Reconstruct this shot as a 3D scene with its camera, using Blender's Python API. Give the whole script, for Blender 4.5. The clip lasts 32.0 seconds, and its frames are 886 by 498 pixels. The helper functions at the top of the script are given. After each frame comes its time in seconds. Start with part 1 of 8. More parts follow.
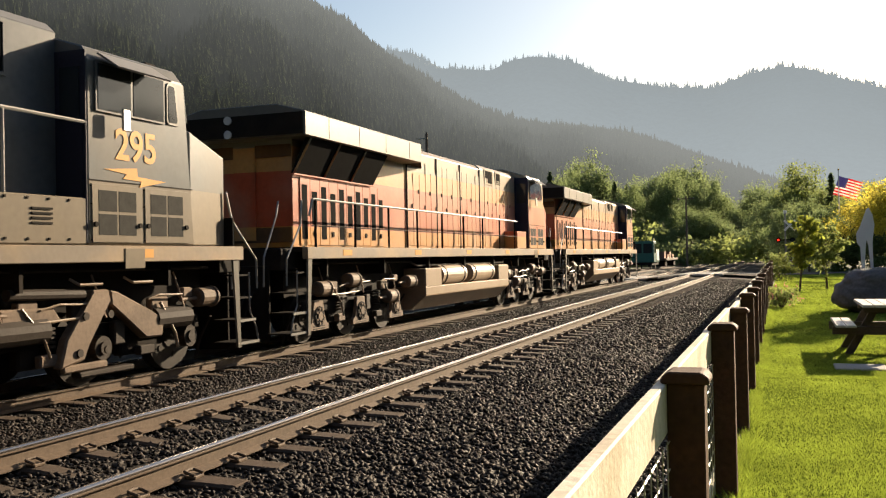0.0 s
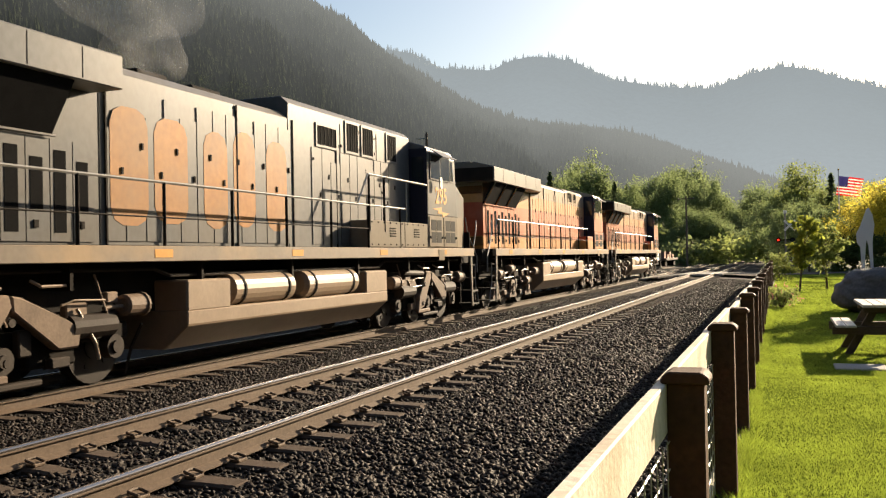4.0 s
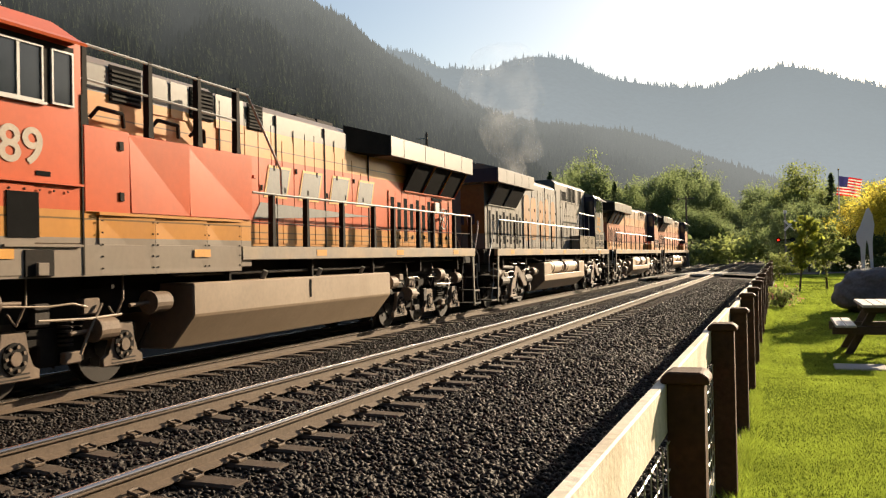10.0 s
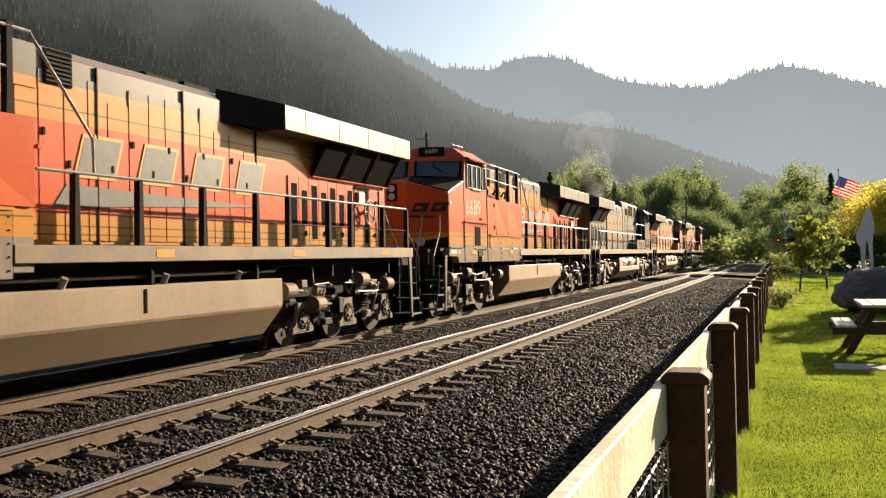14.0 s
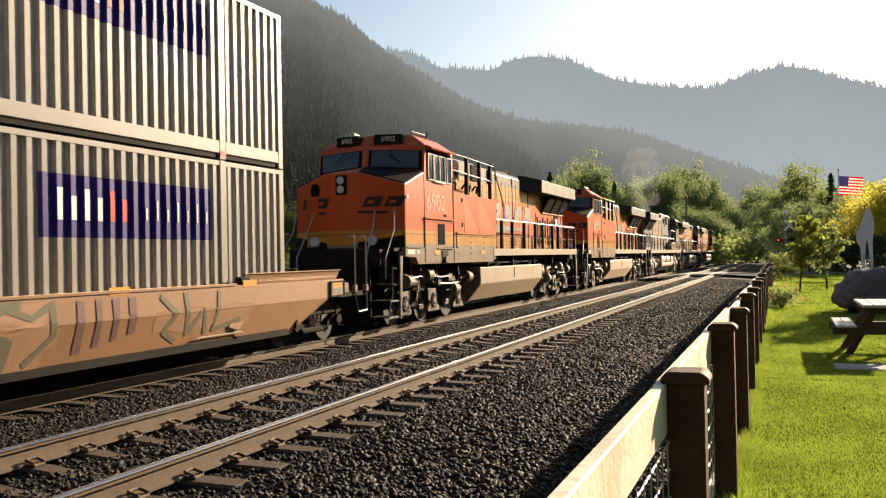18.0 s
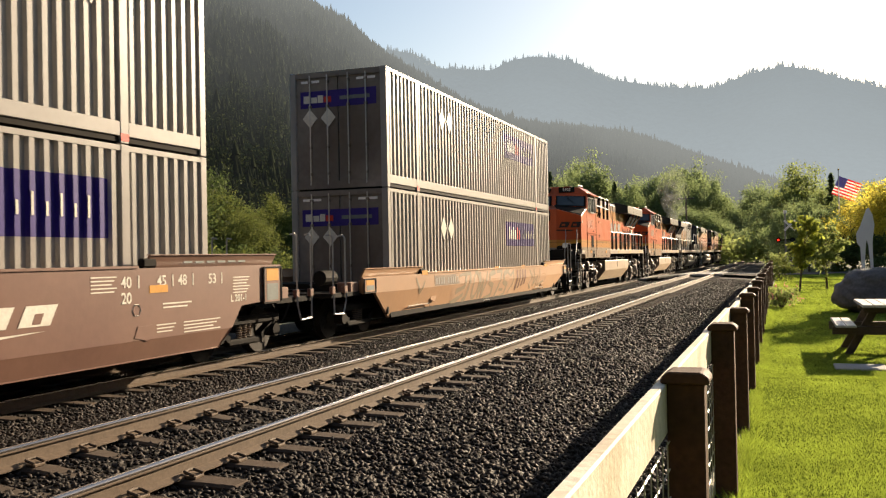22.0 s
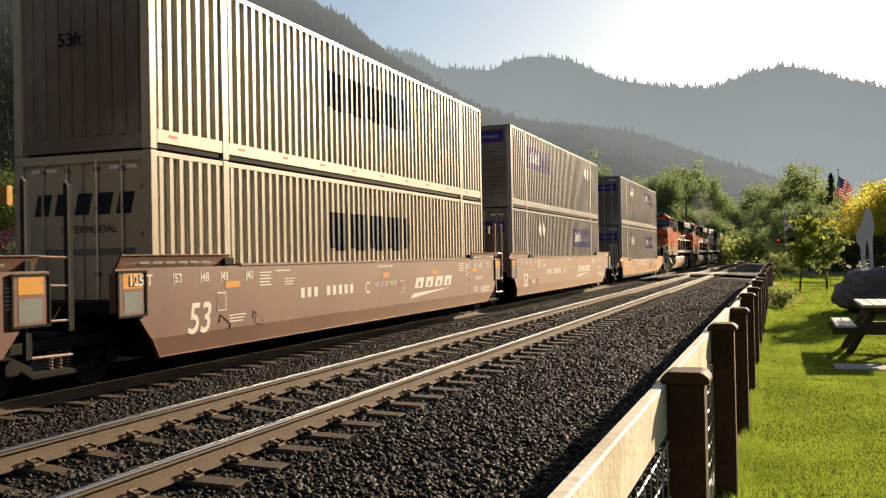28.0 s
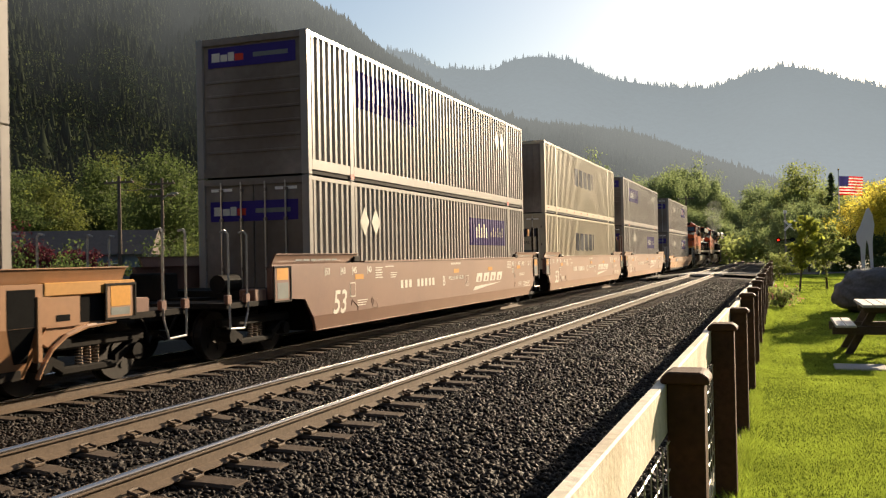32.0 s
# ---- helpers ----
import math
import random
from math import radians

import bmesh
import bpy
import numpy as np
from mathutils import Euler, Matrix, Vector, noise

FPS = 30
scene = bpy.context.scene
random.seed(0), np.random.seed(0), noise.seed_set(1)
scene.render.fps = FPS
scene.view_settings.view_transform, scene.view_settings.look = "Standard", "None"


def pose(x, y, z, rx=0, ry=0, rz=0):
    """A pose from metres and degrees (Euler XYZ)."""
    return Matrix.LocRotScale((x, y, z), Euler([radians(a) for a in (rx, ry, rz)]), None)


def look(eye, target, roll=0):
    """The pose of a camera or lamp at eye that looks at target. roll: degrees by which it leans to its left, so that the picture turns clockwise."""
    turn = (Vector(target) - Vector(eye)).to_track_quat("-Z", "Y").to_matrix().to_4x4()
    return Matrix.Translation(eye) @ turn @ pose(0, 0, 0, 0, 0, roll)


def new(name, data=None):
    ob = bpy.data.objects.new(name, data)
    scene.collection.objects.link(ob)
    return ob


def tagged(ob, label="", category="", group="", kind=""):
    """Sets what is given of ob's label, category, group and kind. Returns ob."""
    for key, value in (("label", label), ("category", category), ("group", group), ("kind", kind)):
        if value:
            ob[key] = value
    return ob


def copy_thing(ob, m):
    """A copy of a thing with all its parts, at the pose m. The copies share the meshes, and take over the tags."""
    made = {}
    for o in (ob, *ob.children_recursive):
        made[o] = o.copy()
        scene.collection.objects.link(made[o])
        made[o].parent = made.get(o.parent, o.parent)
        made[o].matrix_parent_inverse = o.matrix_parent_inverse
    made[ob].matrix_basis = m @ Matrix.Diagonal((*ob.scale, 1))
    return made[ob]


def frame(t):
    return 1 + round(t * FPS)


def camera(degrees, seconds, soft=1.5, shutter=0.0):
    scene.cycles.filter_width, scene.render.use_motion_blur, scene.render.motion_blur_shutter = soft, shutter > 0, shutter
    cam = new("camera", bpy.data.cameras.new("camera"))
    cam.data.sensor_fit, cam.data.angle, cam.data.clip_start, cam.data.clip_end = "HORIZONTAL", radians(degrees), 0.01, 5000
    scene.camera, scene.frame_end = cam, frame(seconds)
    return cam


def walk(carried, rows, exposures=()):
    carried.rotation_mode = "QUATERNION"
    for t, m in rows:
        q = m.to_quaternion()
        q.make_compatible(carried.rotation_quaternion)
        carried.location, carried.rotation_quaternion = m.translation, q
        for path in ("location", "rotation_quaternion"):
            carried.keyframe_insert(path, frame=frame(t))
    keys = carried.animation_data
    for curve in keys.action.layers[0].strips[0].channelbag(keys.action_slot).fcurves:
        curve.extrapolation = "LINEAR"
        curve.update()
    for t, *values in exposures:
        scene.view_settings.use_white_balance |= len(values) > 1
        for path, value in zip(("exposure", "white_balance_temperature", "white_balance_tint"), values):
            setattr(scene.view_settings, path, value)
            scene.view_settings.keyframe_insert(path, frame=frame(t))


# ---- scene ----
# camera: stands still on the lawn beside the fence
EYE = Vector((0.0, 0.08, 1.4408))
cam = camera(51.206, 32.0, soft=1.2, shutter=0.12)
AIM = EYE + Vector((-0.343481, 0.939115, 0.009113))
walk(cam, [(0.0, look(EYE, AIM, -1.106)), (32.0, look(EYE, AIM, -1.106))], exposures=((0.0, 1.38), (7.0, 1.46), (10.0, 1.34), (13.0, 1.46), (14.0, 1.46), (17.0, 1.44), (20.0, 1.40), (25.0, 1.43), (28.0, 1.15), (31.0, 1.20), (32.0, 1.30)))

# ---- light ----
SUN_AZ, SUN_EL = 20.0, 17.0
world = bpy.data.worlds.new("world")
scene.world = world
world.use_nodes = True
wn = world.node_tree
sky = wn.nodes.new("ShaderNodeTexSky")
sky.sky_type = "NISHITA"
sky.sun_disc = False
sky.sun_elevation = radians(SUN_EL)
sky.sun_rotation = radians(SUN_AZ)
sky.air_density, sky.dust_density, sky.ozone_density = 1.0, 1.5, 1.0
back = wn.nodes["Background"]
back.inputs["Strength"].default_value = 0.056
wn.links.new(sky.outputs["Color"], back.inputs["Color"])
sun_data = bpy.data.lights.new("sun", "SUN")
sun_data.energy, sun_data.angle, sun_data.color = 5.0, radians(0.6), (1.0, 0.80, 0.56)
sun = new("sun", sun_data)
sun_from = Vector((math.sin(radians(SUN_AZ)) * math.cos(radians(SUN_EL)), math.cos(radians(SUN_AZ)) * math.cos(radians(SUN_EL)), math.sin(radians(SUN_EL))))
sun.matrix_basis = look(sun_from * 100, (0, 0, 0))


# ---- materials ----
def mat(name, color, rough=0.7, metal=0.0, var=0.25, scale=6.0, bump=0.0, bump_scale=40.0, dirt=None, dirt_amount=0.0, per_object=0.0, per_island=0.0, glow=None, gloss=None, haze=None):
    """A noisy surface: colour varied at two scales, dirt patches, fine relief."""
    m = bpy.data.materials.new(name)
    m.use_nodes = True
    t = m.node_tree
    b = t.nodes["Principled BSDF"]
    b.inputs["Roughness"].default_value, b.inputs["Metallic"].default_value = rough, metal
    b.inputs["Specular IOR Level"].default_value = gloss if gloss is not None else (0.5 if metal > 0.5 or rough < 0.3 else 0.16)
    co = t.nodes.new("ShaderNodeTexCoord")
    n1, n2 = t.nodes.new("ShaderNodeTexNoise"), t.nodes.new("ShaderNodeTexNoise")
    n1.inputs["Scale"].default_value, n2.inputs["Scale"].default_value = scale, scale * 7.3
    n1.inputs["Detail"].default_value, n2.inputs["Detail"].default_value = 5, 4
    add = t.nodes.new("ShaderNodeMath")
    add.operation = "ADD"
    for n in (n1, n2):
        t.links.new(co.outputs["Object"], n.inputs["Vector"])
    t.links.new(n1.outputs["Fac"], add.inputs[0])
    t.links.new(n2.outputs["Fac"], add.inputs[1])
    source = add.outputs[0]
    if per_object or per_island:
        info = t.nodes.new("ShaderNodeObjectInfo" if per_object else "ShaderNodeNewGeometry")
        mul, plus = t.nodes.new("ShaderNodeMath"), t.nodes.new("ShaderNodeMath")
        mul.operation, plus.operation = "MULTIPLY_ADD", "ADD"
        t.links.new(info.outputs["Random" if per_object else "Random Per Island"], mul.inputs[0])
        mul.inputs[1].default_value, mul.inputs[2].default_value = (per_object or per_island) * 2, -(per_object or per_island)
        t.links.new(mul.outputs[0], plus.inputs[0])
        t.links.new(source, plus.inputs[1])
        source = plus.outputs[0]
    rng = t.nodes.new("ShaderNodeMapRange")
    rng.inputs["From Min"].default_value, rng.inputs["From Max"].default_value = 0.55, 1.45
    rng.inputs["To Min"].default_value, rng.inputs["To Max"].default_value = 1 - var, 1 + var
    t.links.new(source, rng.inputs["Value"])
    tint = t.nodes.new("ShaderNodeVectorMath")
    tint.operation = "SCALE"
    t.links.new(rng.outputs["Result"], tint.inputs["Scale"])
    out = tint.outputs["Vector"]
    if callable(color):
        t.links.new(color(t, co), tint.inputs[0])
    else:
        tint.inputs[0].default_value = color
    if dirt_amount:
        n3, ramp, mix = t.nodes.new("ShaderNodeTexNoise"), t.nodes.new("ShaderNodeMapRange"), t.nodes.new("ShaderNodeMix")
        n3.inputs["Scale"].default_value, n3.inputs["Detail"].default_value = scale * 0.45, 8
        t.links.new(co.outputs["Object"], n3.inputs["Vector"])
        ramp.inputs["From Min"].default_value, ramp.inputs["From Max"].default_value = 0.42, 0.68
        ramp.inputs["To Max"].default_value = dirt_amount
        t.links.new(n3.outputs["Fac"], ramp.inputs["Value"])
        mix.data_type = "RGBA"
        t.links.new(ramp.outputs["Result"], mix.inputs["Factor"])
        t.links.new(out, mix.inputs[6])
        mix.inputs[7].default_value = (*dirt, 1)
        out = mix.outputs[2]
    t.links.new(out, b.inputs["Base Color"])
    if bump:
        n4, bp = t.nodes.new("ShaderNodeTexNoise"), t.nodes.new("ShaderNodeBump")
        n4.inputs["Scale"].default_value, n4.inputs["Detail"].default_value = bump_scale, 6
        t.links.new(co.outputs["Object"], n4.inputs["Vector"])
        bp.inputs["Strength"].default_value, bp.inputs["Distance"].default_value = bump, 0.02
        t.links.new(n4.outputs["Fac"], bp.inputs["Height"])
        t.links.new(bp.outputs["Normal"], b.inputs["Normal"])
    if glow:
        b.inputs["Emission Color"].default_value, b.inputs["Emission Strength"].default_value = (*glow[0], 1), glow[1]
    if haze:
        # aerial haze of the far valley sides, painted as emission by distance
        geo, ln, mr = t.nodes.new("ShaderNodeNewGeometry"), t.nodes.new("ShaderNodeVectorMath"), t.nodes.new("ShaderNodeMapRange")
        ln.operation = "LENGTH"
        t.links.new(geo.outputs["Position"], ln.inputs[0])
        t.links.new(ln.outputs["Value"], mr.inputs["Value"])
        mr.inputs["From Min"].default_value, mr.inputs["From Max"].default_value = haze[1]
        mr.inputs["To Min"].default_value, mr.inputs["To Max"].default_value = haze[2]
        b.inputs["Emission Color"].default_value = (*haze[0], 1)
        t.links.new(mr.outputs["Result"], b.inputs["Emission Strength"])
    return m


def bands(levels, axis="Z"):
    """Paint bands by height on the thing: levels [(from_height, colour), ...] rising."""
    def make(t, co):
        sep, scl, ramp = t.nodes.new("ShaderNodeSeparateXYZ"), t.nodes.new("ShaderNodeMath"), t.nodes.new("ShaderNodeValToRGB")
        t.links.new(co.outputs["Object"], sep.inputs[0])
        scl.operation = "DIVIDE"
        scl.inputs[1].default_value = 6.0
        t.links.new(sep.outputs[axis], scl.inputs[0])
        t.links.new(scl.outputs[0], ramp.inputs["Fac"])
        ramp.color_ramp.interpolation = "CONSTANT"
        e = ramp.color_ramp.elements
        while len(e) < len(levels):
            e.new(0.5)
        for k, (z, c) in enumerate(levels):
            e[k].position, e[k].color = max(z, 0) / 6.0, (*c, 1)
        return ramp.outputs["Color"]
    return make


ORANGE, YELLOW, GREY, DARK = (0.50, 0.078, 0.017), (0.47, 0.205, 0.035), (0.145, 0.142, 0.126), (0.015, 0.015, 0.017)
M = {
    "paint_orange": mat("paint_orange", bands([(0, GREY), (1.95, YELLOW), (2.08, (0.16, 0.085, 0.02)), (2.095, YELLOW), (2.2, (0.16, 0.085, 0.02)), (2.215, YELLOW), (2.35, ORANGE), (3.60, YELLOW), (3.77, (0.16, 0.085, 0.02)), (3.79, YELLOW), (3.94, (0.16, 0.085, 0.02)), (3.96, YELLOW), (4.12, GREY)]), 0.3, 0, 0.12, 1.6, 0.05, 8, (0.22, 0.17, 0.12), 0.25, gloss=0.20),
    "paint_heritage": mat("paint_heritage", bands([(0, GREY), (1.93, YELLOW), (2.36, (0.36, 0.060, 0.022)), (3.45, (0.42, 0.20, 0.055)), (3.95, (0.17, 0.18, 0.14))]), 0.32, 0, 0.22, 1.6, 0.05, 8, (0.30, 0.22, 0.15), 0.5, gloss=0.38),
    "cab_grey": mat("cab_grey", bands([(0, (0.165, 0.140, 0.106)), (2.80, (0.088, 0.099, 0.106))]), 0.32, 0, 0.14, 1.4, 0.05, 8, (0.20, 0.15, 0.09), 0.35, gloss=0.2),
    "paint_grey": mat("paint_grey", (0.074, 0.081, 0.088), 0.36, 0, 0.28, 1.1, 0.05, 8, (0.15, 0.12, 0.08), 0.36, gloss=0.17),
    "cab_orange": mat("cab_orange", bands([(0, (0.225, 0.192, 0.155)), (2.03, YELLOW), (2.14, (0.16, 0.085, 0.02)), (2.155, YELLOW), (2.26, (0.16, 0.085, 0.02)), (2.275, YELLOW), (2.38, ORANGE)]), 0.3, 0, 0.1, 1.6, 0.04, 8, (0.25, 0.15, 0.1), 0.15, gloss=0.20),
    "wing_grey": mat("wing_grey", (0.112, 0.105, 0.090), 0.38, 0, 0.14, 2.0, 0.03, 10, (0.16, 0.145, 0.12), 0.35, gloss=0.22),
    "sill_grey": mat("sill_grey", bands([(0, (0.155, 0.128, 0.098))]), 0.5, 0, 0.15, 2.0, 0.03, 10, (0.5, 0.3, 0.1), 0.3),
    "yellow": mat("yellow_paint", (0.55, 0.26, 0.04), 0.45, 0, 0.15, 3.0),
    "white": mat("white_paint", (0.78, 0.76, 0.72), 0.5, 0, 0.1, 3.0),
    "dark_blue": mat("dark_blue", (0.018, 0.020, 0.036), 0.5, 0, 0.2, 3.0),
    "red": mat("red_paint", (0.55, 0.05, 0.03), 0.5, 0, 0.12, 3.0),
    "black": mat("black_steel", (0.014, 0.012, 0.01), 0.75, 0, 0.4, 4.0, 0.1, 30, (0.030, 0.022, 0.016), 0.5, gloss=0.06),
    "vent": mat("vent_black", (0.01, 0.01, 0.01), 0.9, 0, 0.3, 6.0, gloss=0.02),
    "grille": mat("grille_grey", (0.045, 0.044, 0.04), 0.8, 0, 0.3, 8.0, gloss=0.05),
    # truck colour lowered to hold the shade under the overhanging body
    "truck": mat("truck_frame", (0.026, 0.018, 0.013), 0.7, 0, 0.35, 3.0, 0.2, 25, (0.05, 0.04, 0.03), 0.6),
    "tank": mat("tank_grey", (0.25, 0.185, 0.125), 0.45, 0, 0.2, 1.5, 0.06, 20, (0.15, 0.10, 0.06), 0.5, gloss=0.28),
    # paler copy for castings in the sun, brightness put into the colour
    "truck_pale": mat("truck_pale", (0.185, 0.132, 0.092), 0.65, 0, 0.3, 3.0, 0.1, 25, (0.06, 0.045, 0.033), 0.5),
    "steel": mat("bright_steel", (0.55, 0.53, 0.5), 0.35, 0.9, 0.15, 4.0),
    "rail_white": mat("handrail", (0.24, 0.23, 0.21), 0.3, 0.0, 0.15, 6.0, gloss=0.5),
    "rail_bright": mat("bright_aluminium", (0.36, 0.345, 0.315), 0.35, 0.0, 0.15, 6.0, gloss=0.5),
    "letter_pale": mat("letter_pale", (0.36, 0.29, 0.22), 0.5, 0, 0.2, 4.0),
    "letter_faded": mat("letter_faded", (0.44, 0.125, 0.05), 0.5, 0, 0.2, 4.0),
    "emblem_grey": mat("emblem_grey", (0.105, 0.108, 0.102), 0.5, 0, 0.2, 4.0),
    "letter_dark": mat("letter_dark", (0.035, 0.026, 0.022), 0.5, 0, 0.2, 4.0),
    "chrome": mat("chrome", (0.7, 0.7, 0.7), 0.15, 1.0, 0.05),
    "wheel": mat("wheel_steel", (0.026, 0.021, 0.017), 0.6, 0.2, 0.3, 5.0),
    "glass": mat("dark_glass", (0.02, 0.025, 0.03), 0.08, 0.0, 0.1),
    "lamp_lens": mat("lamp_lens", (0.6, 0.6, 0.6), 0.1, 0.2, 0.05),
    "well_brown": mat("well_brown", (0.125, 0.056, 0.041), 0.38, 0, 0.16, 1.2, 0.05, 20, (0.19, 0.10, 0.065), 0.45, gloss=0.40),
    "well_tan": mat("well_tan", (0.26, 0.13, 0.058), 0.38, 0, 0.2, 1.0, 0.05, 20, (0.22, 0.13, 0.08), 0.6, gloss=0.40),
    "yellow_tan": mat("yellow_tan", (0.42, 0.21, 0.05), 0.6, 0, 0.15, 2.0),
    "graffiti_green": mat("graffiti_green", (0.115, 0.105, 0.070), 0.6, 0, 0.2, 2.0),
    "graffiti_pink": mat("graffiti_pink", (0.30, 0.17, 0.10), 0.6, 0, 0.2, 2.0),
    "graffiti_mauve": mat("graffiti_mauve", (0.17, 0.095, 0.085), 0.6, 0, 0.25, 2.0),
    "placard": mat("placard_cream", (0.50, 0.47, 0.40), 0.45, 0, 0.15, 5.0),
    "faded_orange": mat("faded_orange", (0.34, 0.145, 0.03), 0.5, 0, 0.25, 1.2, 0.04, 8, (0.20, 0.16, 0.11), 0.5, gloss=0.1),
    # dirty yellow, darkened because the hood ends it covers lie in shade
    "shaded_dirty_yellow": mat("shaded_dirty_yellow", (0.13, 0.062, 0.018), 0.6, 0, 0.3, 1.5, 0.05, 8, (0.04, 0.03, 0.022), 0.6),
    "letter": mat("letter_white", (0.62, 0.58, 0.50), 0.55, 0, 0.2, 4.0),
    "letter_grey": mat("letter_grey", (0.162, 0.174, 0.162), 0.5, 0, 0.2, 4.0),
    "container": mat("container_grey", (0.3, 0.278, 0.255), 0.32, 0, 0.10, 0.8, 0.02, 10, (0.24, 0.21, 0.175), 0.3, gloss=0.30),
    "container_cream": mat("container_cream", (0.42, 0.375, 0.275), 0.34, 0, 0.10, 0.8, 0.02, 10, (0.40, 0.33, 0.24), 0.35, gloss=0.40),
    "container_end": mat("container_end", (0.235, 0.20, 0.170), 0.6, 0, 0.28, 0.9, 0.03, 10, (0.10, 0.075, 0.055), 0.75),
    "panel_blue": mat("panel_blue", (0.035, 0.02, 0.16), 0.5, 0, 0.15, 3.0),
    "concrete_tie": mat("concrete_tie", (0.07, 0.049, 0.035), 0.9, 0, 0.3, 5.0, 0.25, 60, (0.10, 0.08, 0.06), 0.5, per_object=0.15),
    "rail_side": mat("rail_rust", (0.12, 0.0863, 0.06), 0.7, 0.0, 0.3, 4.0, 0.15, 60),
    "rail_top": mat("rail_polished", (0.46, 0.41, 0.36), 0.24, 1.0, 0.1, 3.0),
    "ballast": mat("ballast_bed", (0.0145, 0.0115, 0.009), 0.95, 0, 0.6, 14.0, 0.9, 30),
    "stone": mat("ballast_stone", (0.032, 0.0255, 0.0205), 0.7, 0, 0.42, 30.0, 0.15, 90, per_island=0.8, gloss=0.14),
    "ground": mat("ground_earth", (0.09, 0.085, 0.055), 0.95, 0, 0.35, 0.35, 0.3, 6, (0.06, 0.09, 0.03), 0.8),
    "grass": mat("lawn_grass", (0.092, 0.125, 0.018), 0.95, 0, 0.5, 0.9, 0.6, 45, (0.12, 0.13, 0.025), 0.6, gloss=0.0),
        "post": mat("post_wood", (0.09, 0.0465, 0.0263), 0.75, 0, 0.35, 5.0, 0.35, 22, (0.07, 0.04, 0.025), 0.5),
    "board": mat("board_weathered", (0.74, 0.67, 0.54), 0.7, 0, 0.2, 5.0, 0.35, 18, (0.42, 0.33, 0.2), 0.5),
    "wire": mat("galvanised_wire", (0.5, 0.5, 0.5), 0.4, 0.8, 0.1),
    "boulder": mat("boulder_rock", (0.15, 0.14, 0.14), 0.8, 0, 0.45, 2.0, 0.8, 9, (0.07, 0.06, 0.055), 0.7),
    "silhouette": mat("silhouette_metal", (0.80, 0.78, 0.77), 0.6, 0.0, 0.06, 3.0),
    "table_wood": mat("table_wood", (0.55, 0.52, 0.48), 0.55, 0, 0.15, 6.0, 0.1, 30),
    "table_leg": mat("table_leg", (0.09, 0.07, 0.055), 0.75, 0, 0.3, 6.0),
    "bark": mat("bark", (0.10, 0.075, 0.055), 0.9, 0, 0.35, 6.0, 0.5, 14),
    "concrete": mat("concrete", (0.34, 0.32, 0.29), 0.9, 0, 0.2, 2.0, 0.2, 30),
    "asphalt": mat("asphalt", (0.055, 0.053, 0.05), 0.9, 0, 0.25, 3.0, 0.2, 60),
    "pole_wood": mat("pole_wood", (0.12, 0.095, 0.075), 0.9, 0, 0.25, 5.0, 0.3, 20),
    "green_paint": mat("green_paint", (0.05, 0.14, 0.11), 0.5, 0, 0.15, 2.0),
    "signal_red": mat("signal_red", (0.5, 0.02, 0.01), 0.4, 0, 0.05, glow=((1.0, 0.05, 0.02), 0.5)),
    "siding_blue": mat("siding_blue", (0.16, 0.20, 0.25), 0.7, 0, 0.12, 2.0),
    "roof": mat("roof_shingle", (0.10, 0.08, 0.07), 0.9, 0, 0.25, 3.0),
}


# warm sheen put on the train's paint for the pale glare of grazing views
for key, tint, amount in (("graffiti_green", (1.0, 0.72, 0.5), 0.3), ("graffiti_pink", (1.0, 0.72, 0.5), 0.3), ("paint_orange", (1.0, 0.66, 0.46), 0.20), ("cab_orange", (1.0, 0.66, 0.46), 0.18), ("paint_heritage", (1.0, 0.70, 0.52), 0.45), ("paint_grey", (1.0, 0.9, 0.78), 0.30), ("cab_grey", (1.0, 0.82, 0.62), 0.15), ("wing_grey", (1.0, 0.9, 0.75), 0.12), ("well_brown", (1.0, 0.76, 0.58), 0.35), ("well_tan", (1.0, 0.68, 0.45), 0.40), ("tank", (1.0, 0.78, 0.55), 0.24), ("container", (1.0, 0.92, 0.82), 0.16), ("container_cream", (1.0, 0.92, 0.75), 0.2), ("sill_grey", (1.0, 0.8, 0.6), 0.2)):
    sheen_node = M[key].node_tree.nodes["Principled BSDF"]
    sheen_node.inputs["Sheen Weight"].default_value, sheen_node.inputs["Sheen Roughness"].default_value = amount, 0.4
    sheen_node.inputs["Sheen Tint"].default_value = (*tint, 1)


def leaf_mat(name, color, var=0.35, trans=0.35, per=0.35):
    m = mat(name, color, 0.7, 0, var, 1.2, per_island=per, gloss=0.1)
    t = m.node_tree
    b = t.nodes["Principled BSDF"]
    tr, mx = t.nodes.new("ShaderNodeBsdfTranslucent"), t.nodes.new("ShaderNodeMixShader")
    src = b.inputs["Base Color"].links[0].from_socket
    t.links.new(src, tr.inputs["Color"])
    mx.inputs[0].default_value = trans
    t.links.new(b.outputs[0], mx.inputs[1])
    t.links.new(tr.outputs[0], mx.inputs[2])
    t.links.new(mx.outputs[0], t.nodes["Material Output"].inputs["Surface"])
    return m


